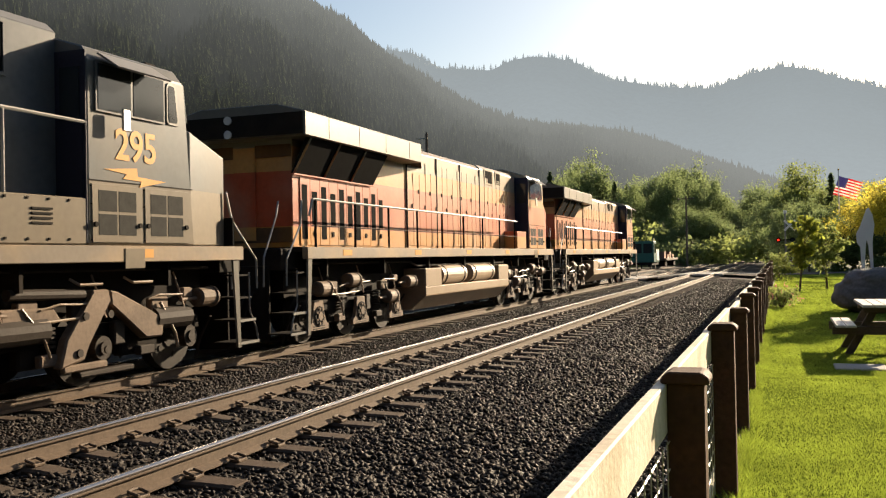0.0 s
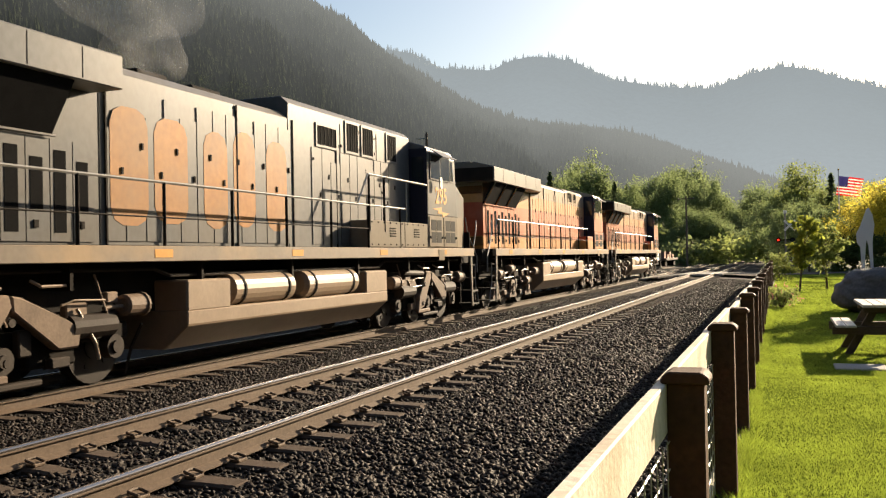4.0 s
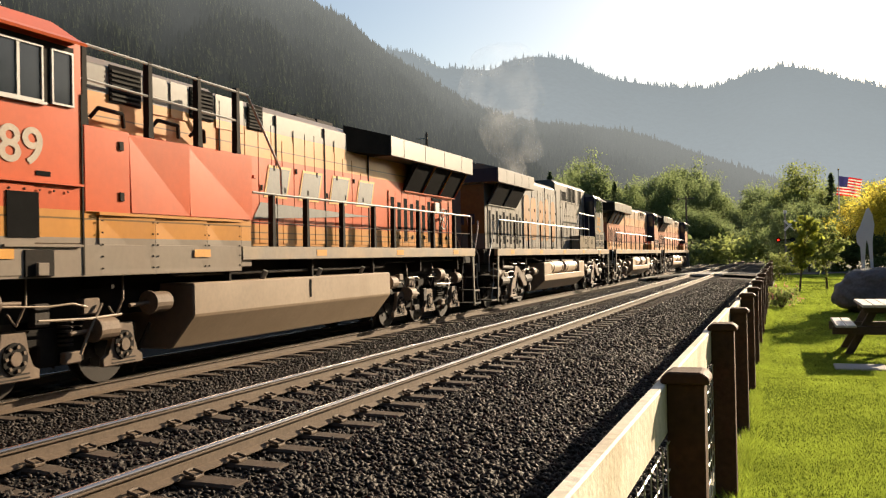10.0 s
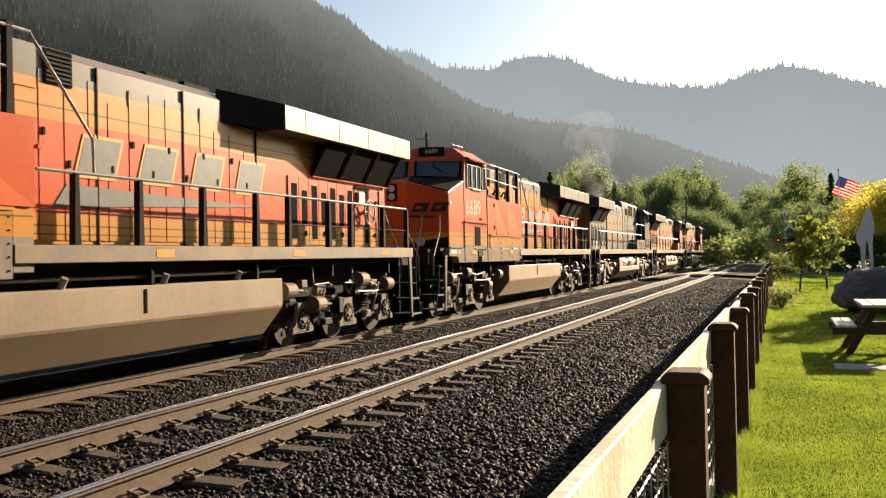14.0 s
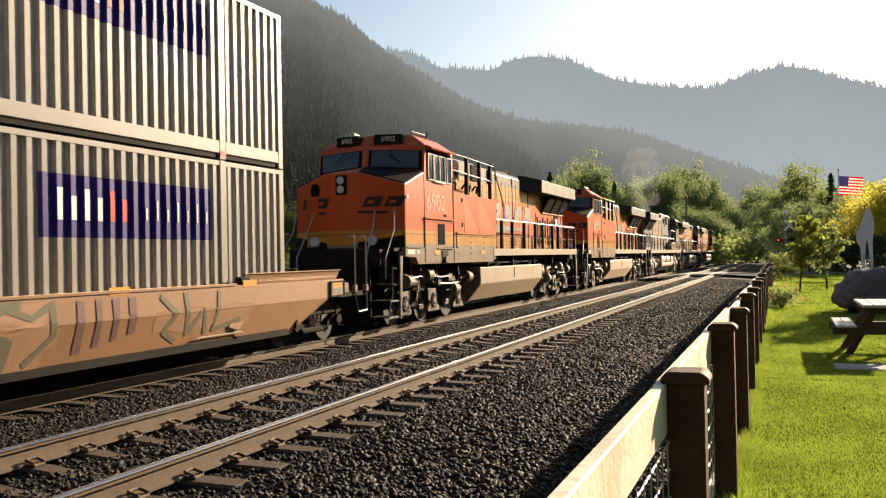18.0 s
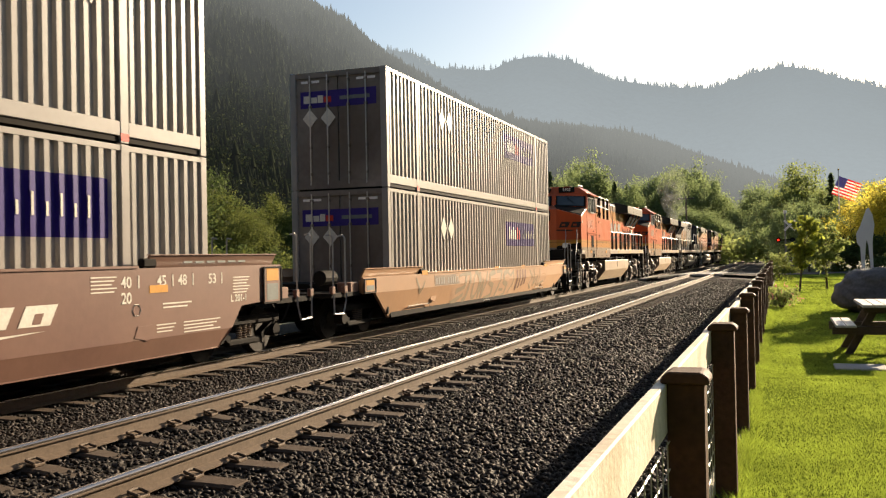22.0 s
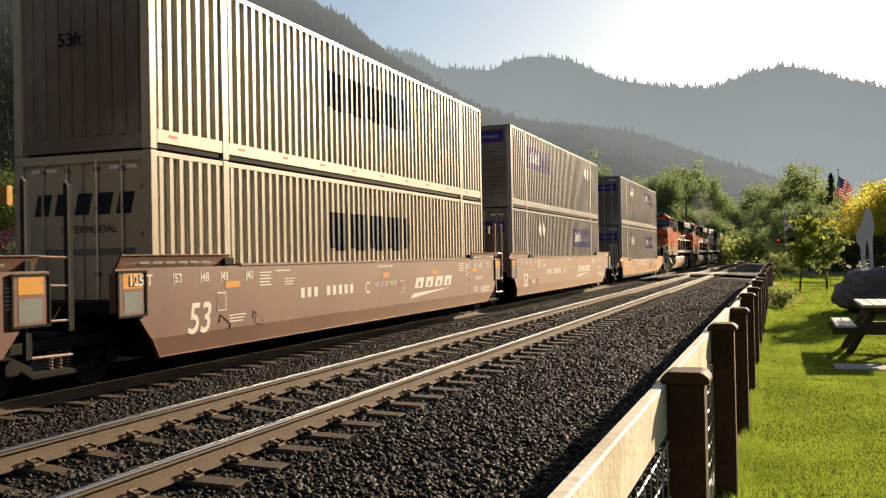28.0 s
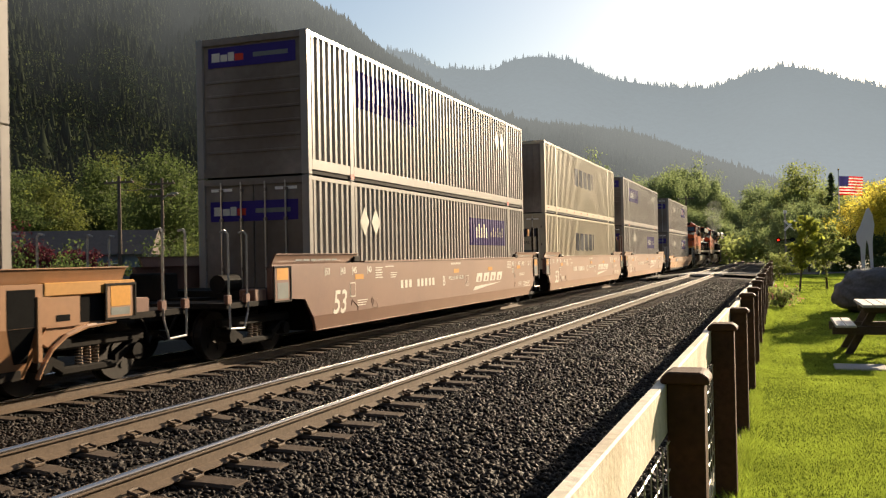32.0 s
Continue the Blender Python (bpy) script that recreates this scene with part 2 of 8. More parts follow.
M["leaf_mid"] = leaf_mat("leaf_mid", (0.24, 0.28, 0.09), trans=0.65)
M["leaf_bright"] = leaf_mat("leaf_bright", (0.31, 0.34, 0.06), trans=0.62)
M["leaf_gold"] = leaf_mat("leaf_gold", (0.60, 0.52, 0.085), trans=0.7)
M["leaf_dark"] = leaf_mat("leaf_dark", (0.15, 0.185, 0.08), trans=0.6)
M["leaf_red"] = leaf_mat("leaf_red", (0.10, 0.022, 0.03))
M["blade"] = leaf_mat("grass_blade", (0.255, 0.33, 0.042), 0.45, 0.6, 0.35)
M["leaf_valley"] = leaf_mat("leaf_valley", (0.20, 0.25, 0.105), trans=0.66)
# darker leaf copy, with the mountain's shade on the woods put into its colour
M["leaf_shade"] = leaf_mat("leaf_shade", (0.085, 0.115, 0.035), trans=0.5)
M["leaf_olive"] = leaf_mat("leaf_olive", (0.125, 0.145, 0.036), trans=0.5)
# near-black leaves for the added unseen woods, so they bounce little light
M["leaf_blocker"] = leaf_mat("leaf_blocker", (0.022, 0.030, 0.014), trans=0.1)
for key, color in (("flag_white", (0.85, 0.82, 0.78)), ("flag_red", (0.75, 0.06, 0.06)), ("flag_blue", (0.16, 0.15, 0.32))):
    M[key] = leaf_mat(key, color, 0.05, 0.6, 0.0)
M["flower"] = leaf_mat("flower", (0.6, 0.25, 0.25), trans=0.3)
# pale haze of the near slopes, laid into their emission
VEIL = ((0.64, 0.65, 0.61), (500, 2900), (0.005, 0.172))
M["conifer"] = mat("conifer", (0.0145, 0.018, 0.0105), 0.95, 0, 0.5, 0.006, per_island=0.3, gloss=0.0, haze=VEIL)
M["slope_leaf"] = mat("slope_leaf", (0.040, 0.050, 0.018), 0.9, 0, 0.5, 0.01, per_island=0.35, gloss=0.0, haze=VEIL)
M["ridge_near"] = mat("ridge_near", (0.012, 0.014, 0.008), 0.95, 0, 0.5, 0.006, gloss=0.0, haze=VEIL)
# the far ridge's haze is glow in its material, strongest at the foot
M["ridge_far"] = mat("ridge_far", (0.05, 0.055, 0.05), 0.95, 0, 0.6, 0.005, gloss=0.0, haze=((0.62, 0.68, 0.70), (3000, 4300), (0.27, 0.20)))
smoke = bpy.data.materials.new("exhaust_smoke")
smoke.use_nodes = True
st = smoke.node_tree
sb, stp, smx = st.nodes["Principled BSDF"], st.nodes.new("ShaderNodeBsdfTransparent"), st.nodes.new("ShaderNodeMixShader")
sn, sc, sr = st.nodes.new("ShaderNodeTexNoise"), st.nodes.new("ShaderNodeTexCoord"), st.nodes.new("ShaderNodeMapRange")
str_ = st.nodes.new("ShaderNodeBsdfTranslucent")
str_.inputs["Color"].default_value = (0.75, 0.77, 0.8, 1)
sn.inputs["Scale"].default_value, sn.inputs["Detail"].default_value = 0.9, 5
sr.inputs["From Min"].default_value, sr.inputs["From Max"].default_value = 0.35, 0.7
sr.inputs["To Max"].default_value = 0.05
st.links.new(sc.outputs["Object"], sn.inputs["Vector"])
st.links.new(sn.outputs["Fac"], sr.inputs["Value"])
st.links.new(sr.outputs["Result"], smx.inputs[0])
st.links.new(stp.outputs[0], smx.inputs[1])
st.links.new(str_.outputs[0], smx.inputs[2])
st.links.new(smx.outputs[0], st.nodes["Material Output"].inputs["Surface"])
M["smoke"] = smoke


# ---- mesh helpers ----
def part(name, bm, material, parent=None, label="", smooth=False):
    me = bpy.data.meshes.new(name)
    bm.to_mesh(me)
    bm.free()
    me.materials.append(M[material] if isinstance(material, str) else material)
    if smooth:
        me.shade_smooth()
    ob = new(name, me)
    if parent is not None:
        ob.parent = parent
    if label:
        ob["label"] = label
    return ob


def thing(name, m, label, category, group="", kind=""):
    ob = new(name)
    ob.matrix_basis = m
    ob.empty_display_size = 0.2
    return tagged(ob, label, category, group, kind)


def arrays(name, verts, faces, material, parent=None, label="", smooth=False):
    me = bpy.data.meshes.new(name)
    verts, faces = np.asarray(verts, np.float32), np.asarray(faces, np.int32)
    k = faces.shape[1]
    me.vertices.add(len(verts))
    me.vertices.foreach_set("co", verts.ravel())
    me.loops.add(faces.size)
    me.loops.foreach_set("vertex_index", faces.ravel())
    me.polygons.add(len(faces))
    me.polygons.foreach_set("loop_start", np.arange(0, faces.size, k, dtype=np.int32))
    me.update(calc_edges=True)
    me.materials.append(M[material])
    if smooth:
        me.shade_smooth()
    ob = new(name, me)
    if parent is not None:
        ob.parent = parent
    if label:
        ob["label"] = label
    return ob


def box(bm, x0, x1, y0, y1, z0, z1, bevel=0.0):
    vs = [bm.verts.new(p) for p in ((x0, y0, z0), (x1, y0, z0), (x1, y1, z0), (x0, y1, z0), (x0, y0, z1), (x1, y0, z1), (x1, y1, z1), (x0, y1, z1))]
    fs = [bm.faces.new([vs[i] for i in f]) for f in ((3, 2, 1, 0), (4, 5, 6, 7), (0, 1, 5, 4), (1, 2, 6, 5), (2, 3, 7, 6), (3, 0, 4, 7))]
    if bevel:
        es = list({e for f in fs for e in f.edges})
        bmesh.ops.bevel(bm, geom=es, offset=bevel, segments=1, affect="EDGES", profile=0.5)
    return bm


def boxes(*rows, bevel=0.0):
    bm = bmesh.new()
    for r in rows:
        box(bm, *r, bevel=bevel)
    return bm


def prism(bm, outline, a, b, axis="x", bevel=0.0):
    """Sweep a closed 2D outline from a to b along an axis. x: (y, z), y: (x, z), z: (x, y)."""
    def at(p, k):
        return {"x": (k, p[0], p[1]), "y": (p[0], k, p[1]), "z": (p[0], p[1], k)}[axis]
    lo, hi = [bm.verts.new(at(p, a)) for p in outline], [bm.verts.new(at(p, b)) for p in outline]
    n = len(outline)
    fs = [bm.faces.new(lo), bm.faces.new(hi[::-1])]
    fs += [bm.faces.new((lo[k], hi[k], hi[(k + 1) % n], lo[(k + 1) % n])) for k in range(n)]
    if bevel:
        bmesh.ops.bevel(bm, geom=list({e for f in fs for e in f.edges}), offset=bevel, segments=1, affect="EDGES", profile=0.5)
    bmesh.ops.recalc_face_normals(bm, faces=bm.faces)
    return bm


def rod(bm, p0, p1, r, n=8, r2=None):
    p0, p1 = Vector(p0), Vector(p1)
    q = (p1 - p0).to_track_quat("Z", "Y").to_matrix()
    rings = []
    for p, rr in ((p0, r), (p1, r if r2 is None else r2)):
        rings.append([bm.verts.new(p + q @ Vector((rr * math.cos(2 * math.pi * k / n), rr * math.sin(2 * math.pi * k / n), 0))) for k in range(n)])
    bm.faces.new(rings[0][::-1])
    bm.faces.new(rings[1])
    for k in range(n):
        bm.faces.new((rings[0][k], rings[0][(k + 1) % n], rings[1][(k + 1) % n], rings[1][k]))
    return bm


def pipe(bm, pts, r, n=6):
    for a, b in zip(pts, pts[1:]):
        rod(bm, a, b, r, n)
    return bm


def hoop(bm, centre, radius, r, n=24, m=6):
    """A closed ring of round bar in the yz plane."""
    c = Vector(centre)
    rings = []
    for k in range(n):
        a = 2 * math.pi * k / n
        out = Vector((0, math.cos(a), math.sin(a)))
        rings.append([bm.verts.new(c + out * (radius + r * math.cos(2 * math.pi * j / m)) + Vector((r * math.sin(2 * math.pi * j / m), 0, 0))) for j in range(m)])
    for k in range(n):
        for j in range(m):
            bm.faces.new((rings[k][j], rings[k][(j + 1) % m], rings[(k + 1) % n][(j + 1) % m], rings[(k + 1) % n][j]))
    bmesh.ops.recalc_face_normals(bm, faces=bm.faces)
    return bm


def lettering(name, text, size, m, material, parent, label="", shear=0.0, stretch=1.0, bold=0.0):
    """Flat letters of the built-in font, as a mesh, at the pose m (letters lie in its xy plane)."""
    cu = bpy.data.curves.new(name, "FONT")
    cu.body, cu.size, cu.shear, cu.extrude, cu.offset = text, size, shear, 0.002, bold
    cu.align_x, cu.align_y = "CENTER", "CENTER"
    tmp = bpy.data.objects.new(name, cu)
    scene.collection.objects.link(tmp)
    bpy.context.view_layer.update()
    me = bpy.data.meshes.new_from_object(tmp.evaluated_get(bpy.context.evaluated_depsgraph_get()))
    bpy.data.objects.remove(tmp)
    me.transform(m @ Matrix.Diagonal((stretch, 1, 1, 1)))
    me.materials.clear()
    me.materials.append(M[material])
    ob = new(name, me)
    ob.parent = parent
    if label:
        ob["label"] = label
    return ob


def side_pose(x, y, z, flip=False):
    """Letters on a wall that faces +x (or -x when flipped), reading along it."""
    return Matrix.Translation((x, y, z)) @ (Matrix(((0, 0, -1, 0), (-1, 0, 0, 0), (0, 1, 0, 0), (0, 0, 0, 1))) if flip else Matrix(((0, 0, 1, 0), (1, 0, 0, 0), (0, 1, 0, 0), (0, 0, 0, 1))))


def end_pose(x, y, z):
    """Letters on a wall that faces -y."""
    return Matrix.Translation((x, y, z)) @ Matrix.Rotation(radians(90), 4, "X")


# ---- setting: ground, tracks ----
TRAIN_X, NEAR_X, FAR_RAIL = -10.023, -5.03, -0.25


def grid_sheet(name, xs, ys, height, material, label, category, kind="structure"):
    X, Y = np.meshgrid(xs, ys)
    Z = np.vectorize(height)(X, Y)
    V = np.stack([X, Y, Z], -1).reshape(-1, 3)
    w = len(xs)
    i = (np.arange(len(ys) - 1)[:, None] * w + np.arange(w - 1)[None, :]).ravel()
    return tagged(arrays(name, V, np.stack([i, i + 1, i + w + 1, i + w], -1), material, smooth=True), label, category, kind=kind)


def ground_height(x, y):
    return -0.62


grid_sheet("ground", [-4000, -1500, -600, -200, -80, -16.5, -0.9, 3, 20, 80, 300, 1500, 4000], [-4000, -600, -200, -60, 0, 40, 90, 160, 300, 600, 1500, 4000], ground_height, "ground", "dry earth and rough grass reaching to the valley sides", "ground")


def bed_height(x, y):
    if x < -13.2:
        return -0.60
    if x < -12.0:
        return -0.60 + 0.14 * (x + 13.2) / 1.2 
    if x < -8.0:
        return -0.46
    if x < -6.5:
        return -0.46 + 0.24 * (x + 8.0) / 1.5
    if x < -3.6:
        return -0.22
    return -0.22 - 0.16 * min(1, (x + 3.6) / 2.6)


grid_sheet("ballast_bed", [-15, -13.2, -12, -10, -8.7, -8.0, -7.2, -6.5, -5, -3.6, -3, -2, -1, -0.33], [-260, -60, 0, 3, 6, 10, 15, 20, 30, 45, 70, 110, 180, 300, 420], bed_height, "ballast", "dark crushed stone ballast between and beside the tracks", "ballast")


def lawn_height(x, y):
    return -0.10 + 0.012 * math.sin(x * 1.7 + y * 0.6) + 0.01 * math.sin(y * 1.3)


grid_sheet("lawn", list(np.linspace(-0.36, 6, 20)) + [9, 14, 25], list(np.linspace(-4, 40, 70)) + [50, 60, 66], lawn_height, "grass", "bright sunlit mown green lawn beside the fence", "lawn")
part("lawn_edge", boxes((-0.40, -0.355, -4, 66, -0.5, -0.10)), "post", bpy.data.objects["lawn"], "dark timber edging")

RAIL_OUTLINE = [(-0.075, -0.172), (0.075, -0.172), (0.075, -0.160), (0.012, -0.135), (0.010, -0.045), (0.036, -0.042), (0.037, -0.030), (0.030, -0.024), (-0.030, -0.024), (-0.037, -0.030), (-0.036, -0.042), (-0.010, -0.045), (-0.012, -0.135), (-0.075, -0.160)]


def track(name, cx, top, y0, y1, label):
    t = thing(name, pose(cx, 0, top), label, "railway track", kind="structure")
    for side in (-1, 1):
        bm = bmesh.new()
        prism(bm, [(px + side * 0.753, pz) for px, pz in RAIL_OUTLINE], y0, y1, "y")
        r = part("rail", bm, "rail_side", t, "rusty steel rail with a polished head")
        bm = bmesh.new()
        prism(bm, [(side * 0.753 + q * 0.034, 0.004 - 0.015 * abs(q) ** 2.3) for q in (1, 0.85, 0.65, 0.4, 0.15, -0.15, -0.4, -0.65, -0.85, -1)] + [(side * 0.753 - 0.034, -0.033), (side * 0.753 + 0.034, -0.033)], y0, y1, "y")
        part("rail_head", bm, "rail_top", r, "bright worn running surface", smooth=True).data.set_sharp_from_angle(angle=radians(35))
    return t


near_track = track("track_1", NEAR_X, 0.0, -260, 420, "empty railway track on brown concrete ties")
far_track = track("track_2", TRAIN_X, FAR_RAIL, -260, 420, "railway track under the moving train")
# ---- the train ----
def travelled(t):
    u = (t - 16) / 16
    return 4.7486 * (t - 16) + 0.8517 * 16 * u * u - 0.1106 * 16 * (u ** 3 - u)


MOVERS, WHEELS = [], []


def wheelset(parent, y, r, dark="wheel"):
    """Two wheels on an axle, turning about it."""
    bm = bmesh.new()
    for s in (-1, 1):
        rod(bm, (s * 0.69, 0, 0), (s * 0.82, 0, 0), r, 24)
        rod(bm, (s * 0.66, 0, 0), (s * 0.69, 0, 0), r + 0.03, 24)
        rod(bm, (s * 0.82, 0, 0), (s * 0.84, 0, 0), r * 0.35, 12)
        for k in range(5):
            a = 2 * math.pi * k / 5
            rod(bm, (s * 0.815, r * 0.58 * math.cos(a), r * 0.58 * math.sin(a)), (s * 0.835, r * 0.58 * math.cos(a), r * 0.58 * math.sin(a)), 0.05, 6)
    rod(bm, (-0.7, 0, 0), (0.7, 0, 0), 0.08, 10)
    w = part("wheelset", bm, dark, parent, "worn steel wheels")
    w.location = (0, y, r)
    WHEELS.append((w, y, r))
    return w


def plate(x, y0, y1, z0, z1, v, depth=0.014, bevel=0.0):
    """A flat piece on a wall at x that faces v."""
    a, b = sorted((v * x, v * (x + depth)))
    return box(bmesh.new(), a, b, min(y0, y1), max(y0, y1), z0, z1, bevel)


def loco_truck(loco, y, v, style):
    rows = []
    for s in (-1, 1):
        rows.append((s * 0.98 - 0.09, s * 0.98 + 0.09, y - 2.45, y + 2.45, 0.62, 0.86))
        for k in (-0.95, 0.95):
            rows.append((s * 0.98 - 0.09, s * 0.98 + 0.09, y + k - 0.42, y + k + 0.42, 0.36, 0.68))
    rows.append((-1.0, 1.0, y - 1.2, y - 0.7, 0.55, 0.95))
    rows.append((-1.0, 1.0, y + 0.7, y + 1.2, 0.55, 0.95))
    # near-black frame colour includes the shade behind the outer castings
    fr = part("truck_frame", boxes(*rows, bevel=0.03), "black", loco, "greasy cast steel truck frame, coloured near black for its shade")
    for k in (-2.0, 0.0, 2.0):
        wheelset(fr, y + k, 0.533)
        for s in (-1, 1):
            bm = bmesh.new()
            if style == "arched":
                rod(bm, (s * 1.06, y + k, 0.533), (s * 1.22, y + k, 0.533), 0.17, 14)
                rod(bm, (s * 1.22, y + k, 0.533), (s * 1.25, y + k, 0.533), 0.09, 10)
                part("axle_box", bm, "truck", fr, "round axle end cap")
            else:
                prism(bm, [(y + k - 0.42, 0.26), (y + k + 0.42, 0.26), (y + k + 0.42, 0.38), (y + k + 0.30, 0.42), (y + k + 0.24, 0.60), (y + k + 0.20, 0.86), (y + k - 0.20, 0.86), (y + k - 0.24, 0.60), (y + k - 0.30, 0.42), (y + k - 0.42, 0.38)], s * 1.12, s * 1.20, "x", 0.012)
                ab = part("axle_box", bm, "truck_pale", fr, "light grey axle box plate")
                bm = bmesh.new()
                rod(bm, (s * 1.20, y + k, 0.55), (s * 1.225, y + k, 0.55), 0.20, 16)
                cap = part("bearing_cap", bm, "black", ab, "dark round bearing cap")
                for q in range(7):
                    bm = bmesh.new()
                    a = q * 0.898
                    rod(bm, (s * 1.22, y + k + 0.15 * math.cos(a), 0.55 + 0.15 * math.sin(a)), (s * 1.245, y + k + 0.15 * math.cos(a), 0.55 + 0.15 * math.sin(a)), 0.026, 6)
                    part("cap_bolt", bm, "truck_pale", ab)
                for q in range(2):
                    part("cast_mark", plate(1.20, s * (y + k - 0.25), s * (y + k + 0.25), 0.29 + 0.05 * q, 0.31 + 0.05 * q, s, 0.004), "truck", ab)
                bm = bmesh.new()
                rod(bm, (s * 1.225, y + k, 0.55), (s * 1.245, y + k, 0.55), 0.09, 12)
                part("bearing_bolt", bm, "truck_pale", ab)
    for s in (-1, 1):
        if style == "arched":
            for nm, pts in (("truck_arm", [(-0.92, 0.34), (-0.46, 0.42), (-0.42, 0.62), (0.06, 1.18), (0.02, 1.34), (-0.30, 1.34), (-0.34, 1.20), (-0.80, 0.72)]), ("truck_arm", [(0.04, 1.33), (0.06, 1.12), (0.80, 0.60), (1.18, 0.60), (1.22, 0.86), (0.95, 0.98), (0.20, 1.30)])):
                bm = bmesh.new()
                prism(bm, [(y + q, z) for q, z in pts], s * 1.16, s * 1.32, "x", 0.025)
                arm = part(nm, bm, "truck_pale", fr, "dusty cast arm, coloured pale for the sun on it")
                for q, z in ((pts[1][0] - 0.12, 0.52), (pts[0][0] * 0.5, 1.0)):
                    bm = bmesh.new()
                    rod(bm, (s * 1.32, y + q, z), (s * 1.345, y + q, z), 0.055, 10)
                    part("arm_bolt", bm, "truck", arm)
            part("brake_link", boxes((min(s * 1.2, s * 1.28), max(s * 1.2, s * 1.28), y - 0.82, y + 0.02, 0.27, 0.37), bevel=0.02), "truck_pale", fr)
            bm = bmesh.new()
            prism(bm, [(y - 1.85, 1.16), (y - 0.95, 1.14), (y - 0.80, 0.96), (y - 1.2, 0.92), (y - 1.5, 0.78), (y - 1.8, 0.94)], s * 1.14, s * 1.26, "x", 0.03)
            part("equaliser", bm, "truck_pale", fr, "curved dusty equaliser casting, coloured pale for the sun on it")
            bm = bmesh.new()
            rod(bm, (s * 1.22, y - 1.7, 1.33), (s * 1.22, y - 0.4, 1.29), 0.075, 10)
            part("snubber", bm, "truck", fr, "long dark snubber")
            for q in (-0.62, 0.45):
                bm = bmesh.new()
                pipe(bm, [(s * 1.2, y + q, 1.5), (s * 1.3, y + q + 0.08, 1.42), (s * 1.31, y + q + 0.5, 1.42)], 0.022, 6)
                part("air_elbow", bm, "tank", fr, "thin metal air pipe")
            bm = boxes((min(s * 1.1, s * 1.24), max(s * 1.1, s * 1.24), y - 0.35, y + 0.35, 1.14, 1.30), bevel=0.03)
            part("truck_beam", bm, "truck", fr)
            for k in (-1.5, 1.5):
                bm = bmesh.new()
                rod(bm, (s * 1.18, y + k - 0.42, 0.86), (s * 1.18, y + k + 0.42, 0.86), 0.17, 12)
                part("spring_seat", bm, "truck", fr)
            bm = boxes((min(s * 1.14, s * 1.3), max(s * 1.14, s * 1.3), y - 0.55, y + 0.55, 0.18, 0.26), bevel=0.02)
            part("brake_shoe", bm, "truck", fr)
        e = 1 if y > 0 else -1
        for k, z in ((1.93, 1.10), (0.56, 1.24), (-1.52, 0.80), (-2.71, 1.11)) if style != "arched" else ((-2.35, 1.1), (2.35, 1.13)):
            k *= e
            bm = bmesh.new()
            rod(bm, (s * 1.24, y + k - 0.20, z), (s * 1.24, y + k + 0.18, z), 0.155, 16)
            rod(bm, (s * 1.24, y + k - 0.23, z), (s * 1.24, y + k - 0.20, z), 0.11, 16, 0.155)
            rod(bm, (s * 1.24, y + k + 0.16, z), (s * 1.24, y + k + 0.20, z), 0.175, 16)
            rod(bm, (s * 1.24, y + k + 0.18, z), (s * 1.24, y + k + 0.62 * (1 if k < 0 else -1), z - 0.02), 0.03, 8)
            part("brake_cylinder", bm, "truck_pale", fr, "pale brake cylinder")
        for pts, rr in (([(1.27, -1.2, 1.12), (1.3, -0.9, 1.18), (1.28, -0.5, 1.16), (1.28, 0.3, 1.20)], 0.014), ([(1.28, 0.9, 1.16), (1.3, 1.1, 1.22), (1.3, 1.7, 1.20)], 0.014), ([(1.25, -1.9, 0.98), (1.29, -1.2, 0.96), (1.29, -0.3, 0.99)], 0.018), ([(1.26, 1.2, 1.1), (1.3, 1.5, 0.62), (1.3, 1.56, 0.40)], 0.025), ([(1.26, -1.5, 1.15), (1.3, -1.2, 0.8), (1.28, -1.05, 0.5)], 0.02)):
            bm = bmesh.new()
            pipe(bm, [(s * px, y + py, pz) for px, py, pz in pts], rr)
            part("air_pipe", bm, "tank", fr, "thin metal air pipe")
    for s in (-1, 1):
        for k, (dy, z, w, h) in enumerate(((-1.35, 1.12, 0.34, 0.22), (-0.45, 1.05, 0.28, 0.3), (1.25, 1.08, 0.4, 0.2), (0.35, 0.72, 0.22, 0.34), (-1.0, 0.46, 0.3, 0.16), (0.95, 0.42, 0.34, 0.14), (1.95, 1.22, 0.24, 0.16))):
            part("brake_bracket", boxes((min(s * 1.10, s * 1.22), max(s * 1.10, s * 1.22), y + dy - w / 2, y + dy + w / 2, z - h / 2, z + h / 2), bevel=0.02), "truck" if k % 2 else "truck_pale", fr)
        for dy in (-0.94, 0.94):
            bm = bmesh.new()
            for j in range(6):
                rod(bm, (s * 1.13, y + dy, 0.62 + 0.06 * j), (s * 1.13, y + dy, 0.65 + 0.06 * j), 0.10, 9)
            part("coil_spring", bm, "truck", fr, "dark coil spring")
        for j, dy in enumerate((-2.0, -0.2, 1.6)):
            bm = bmesh.new()
            pipe(bm, [(s * 1.2, y + dy, 1.55), (s * 1.27, y + dy + 0.08, 1.2), (s * 1.25, y + dy + 0.22, 0.95), (s * 1.2, y + dy + 0.3, 1.1)], 0.016, 5)
            part("brake_hose", bm, "truck_pale", fr)
    for s in (-1, 1):
        for k in (-2.75, 2.75):
            bm = bmesh.new()
            pipe(bm, [(s * 0.76, y + k, 0.06), (s * 0.9, y + k * 0.99, 0.45), (s * 1.14, y + k * 0.97, 0.8)], 0.025, 5)
            part("sander_pipe", bm, "truck", fr)


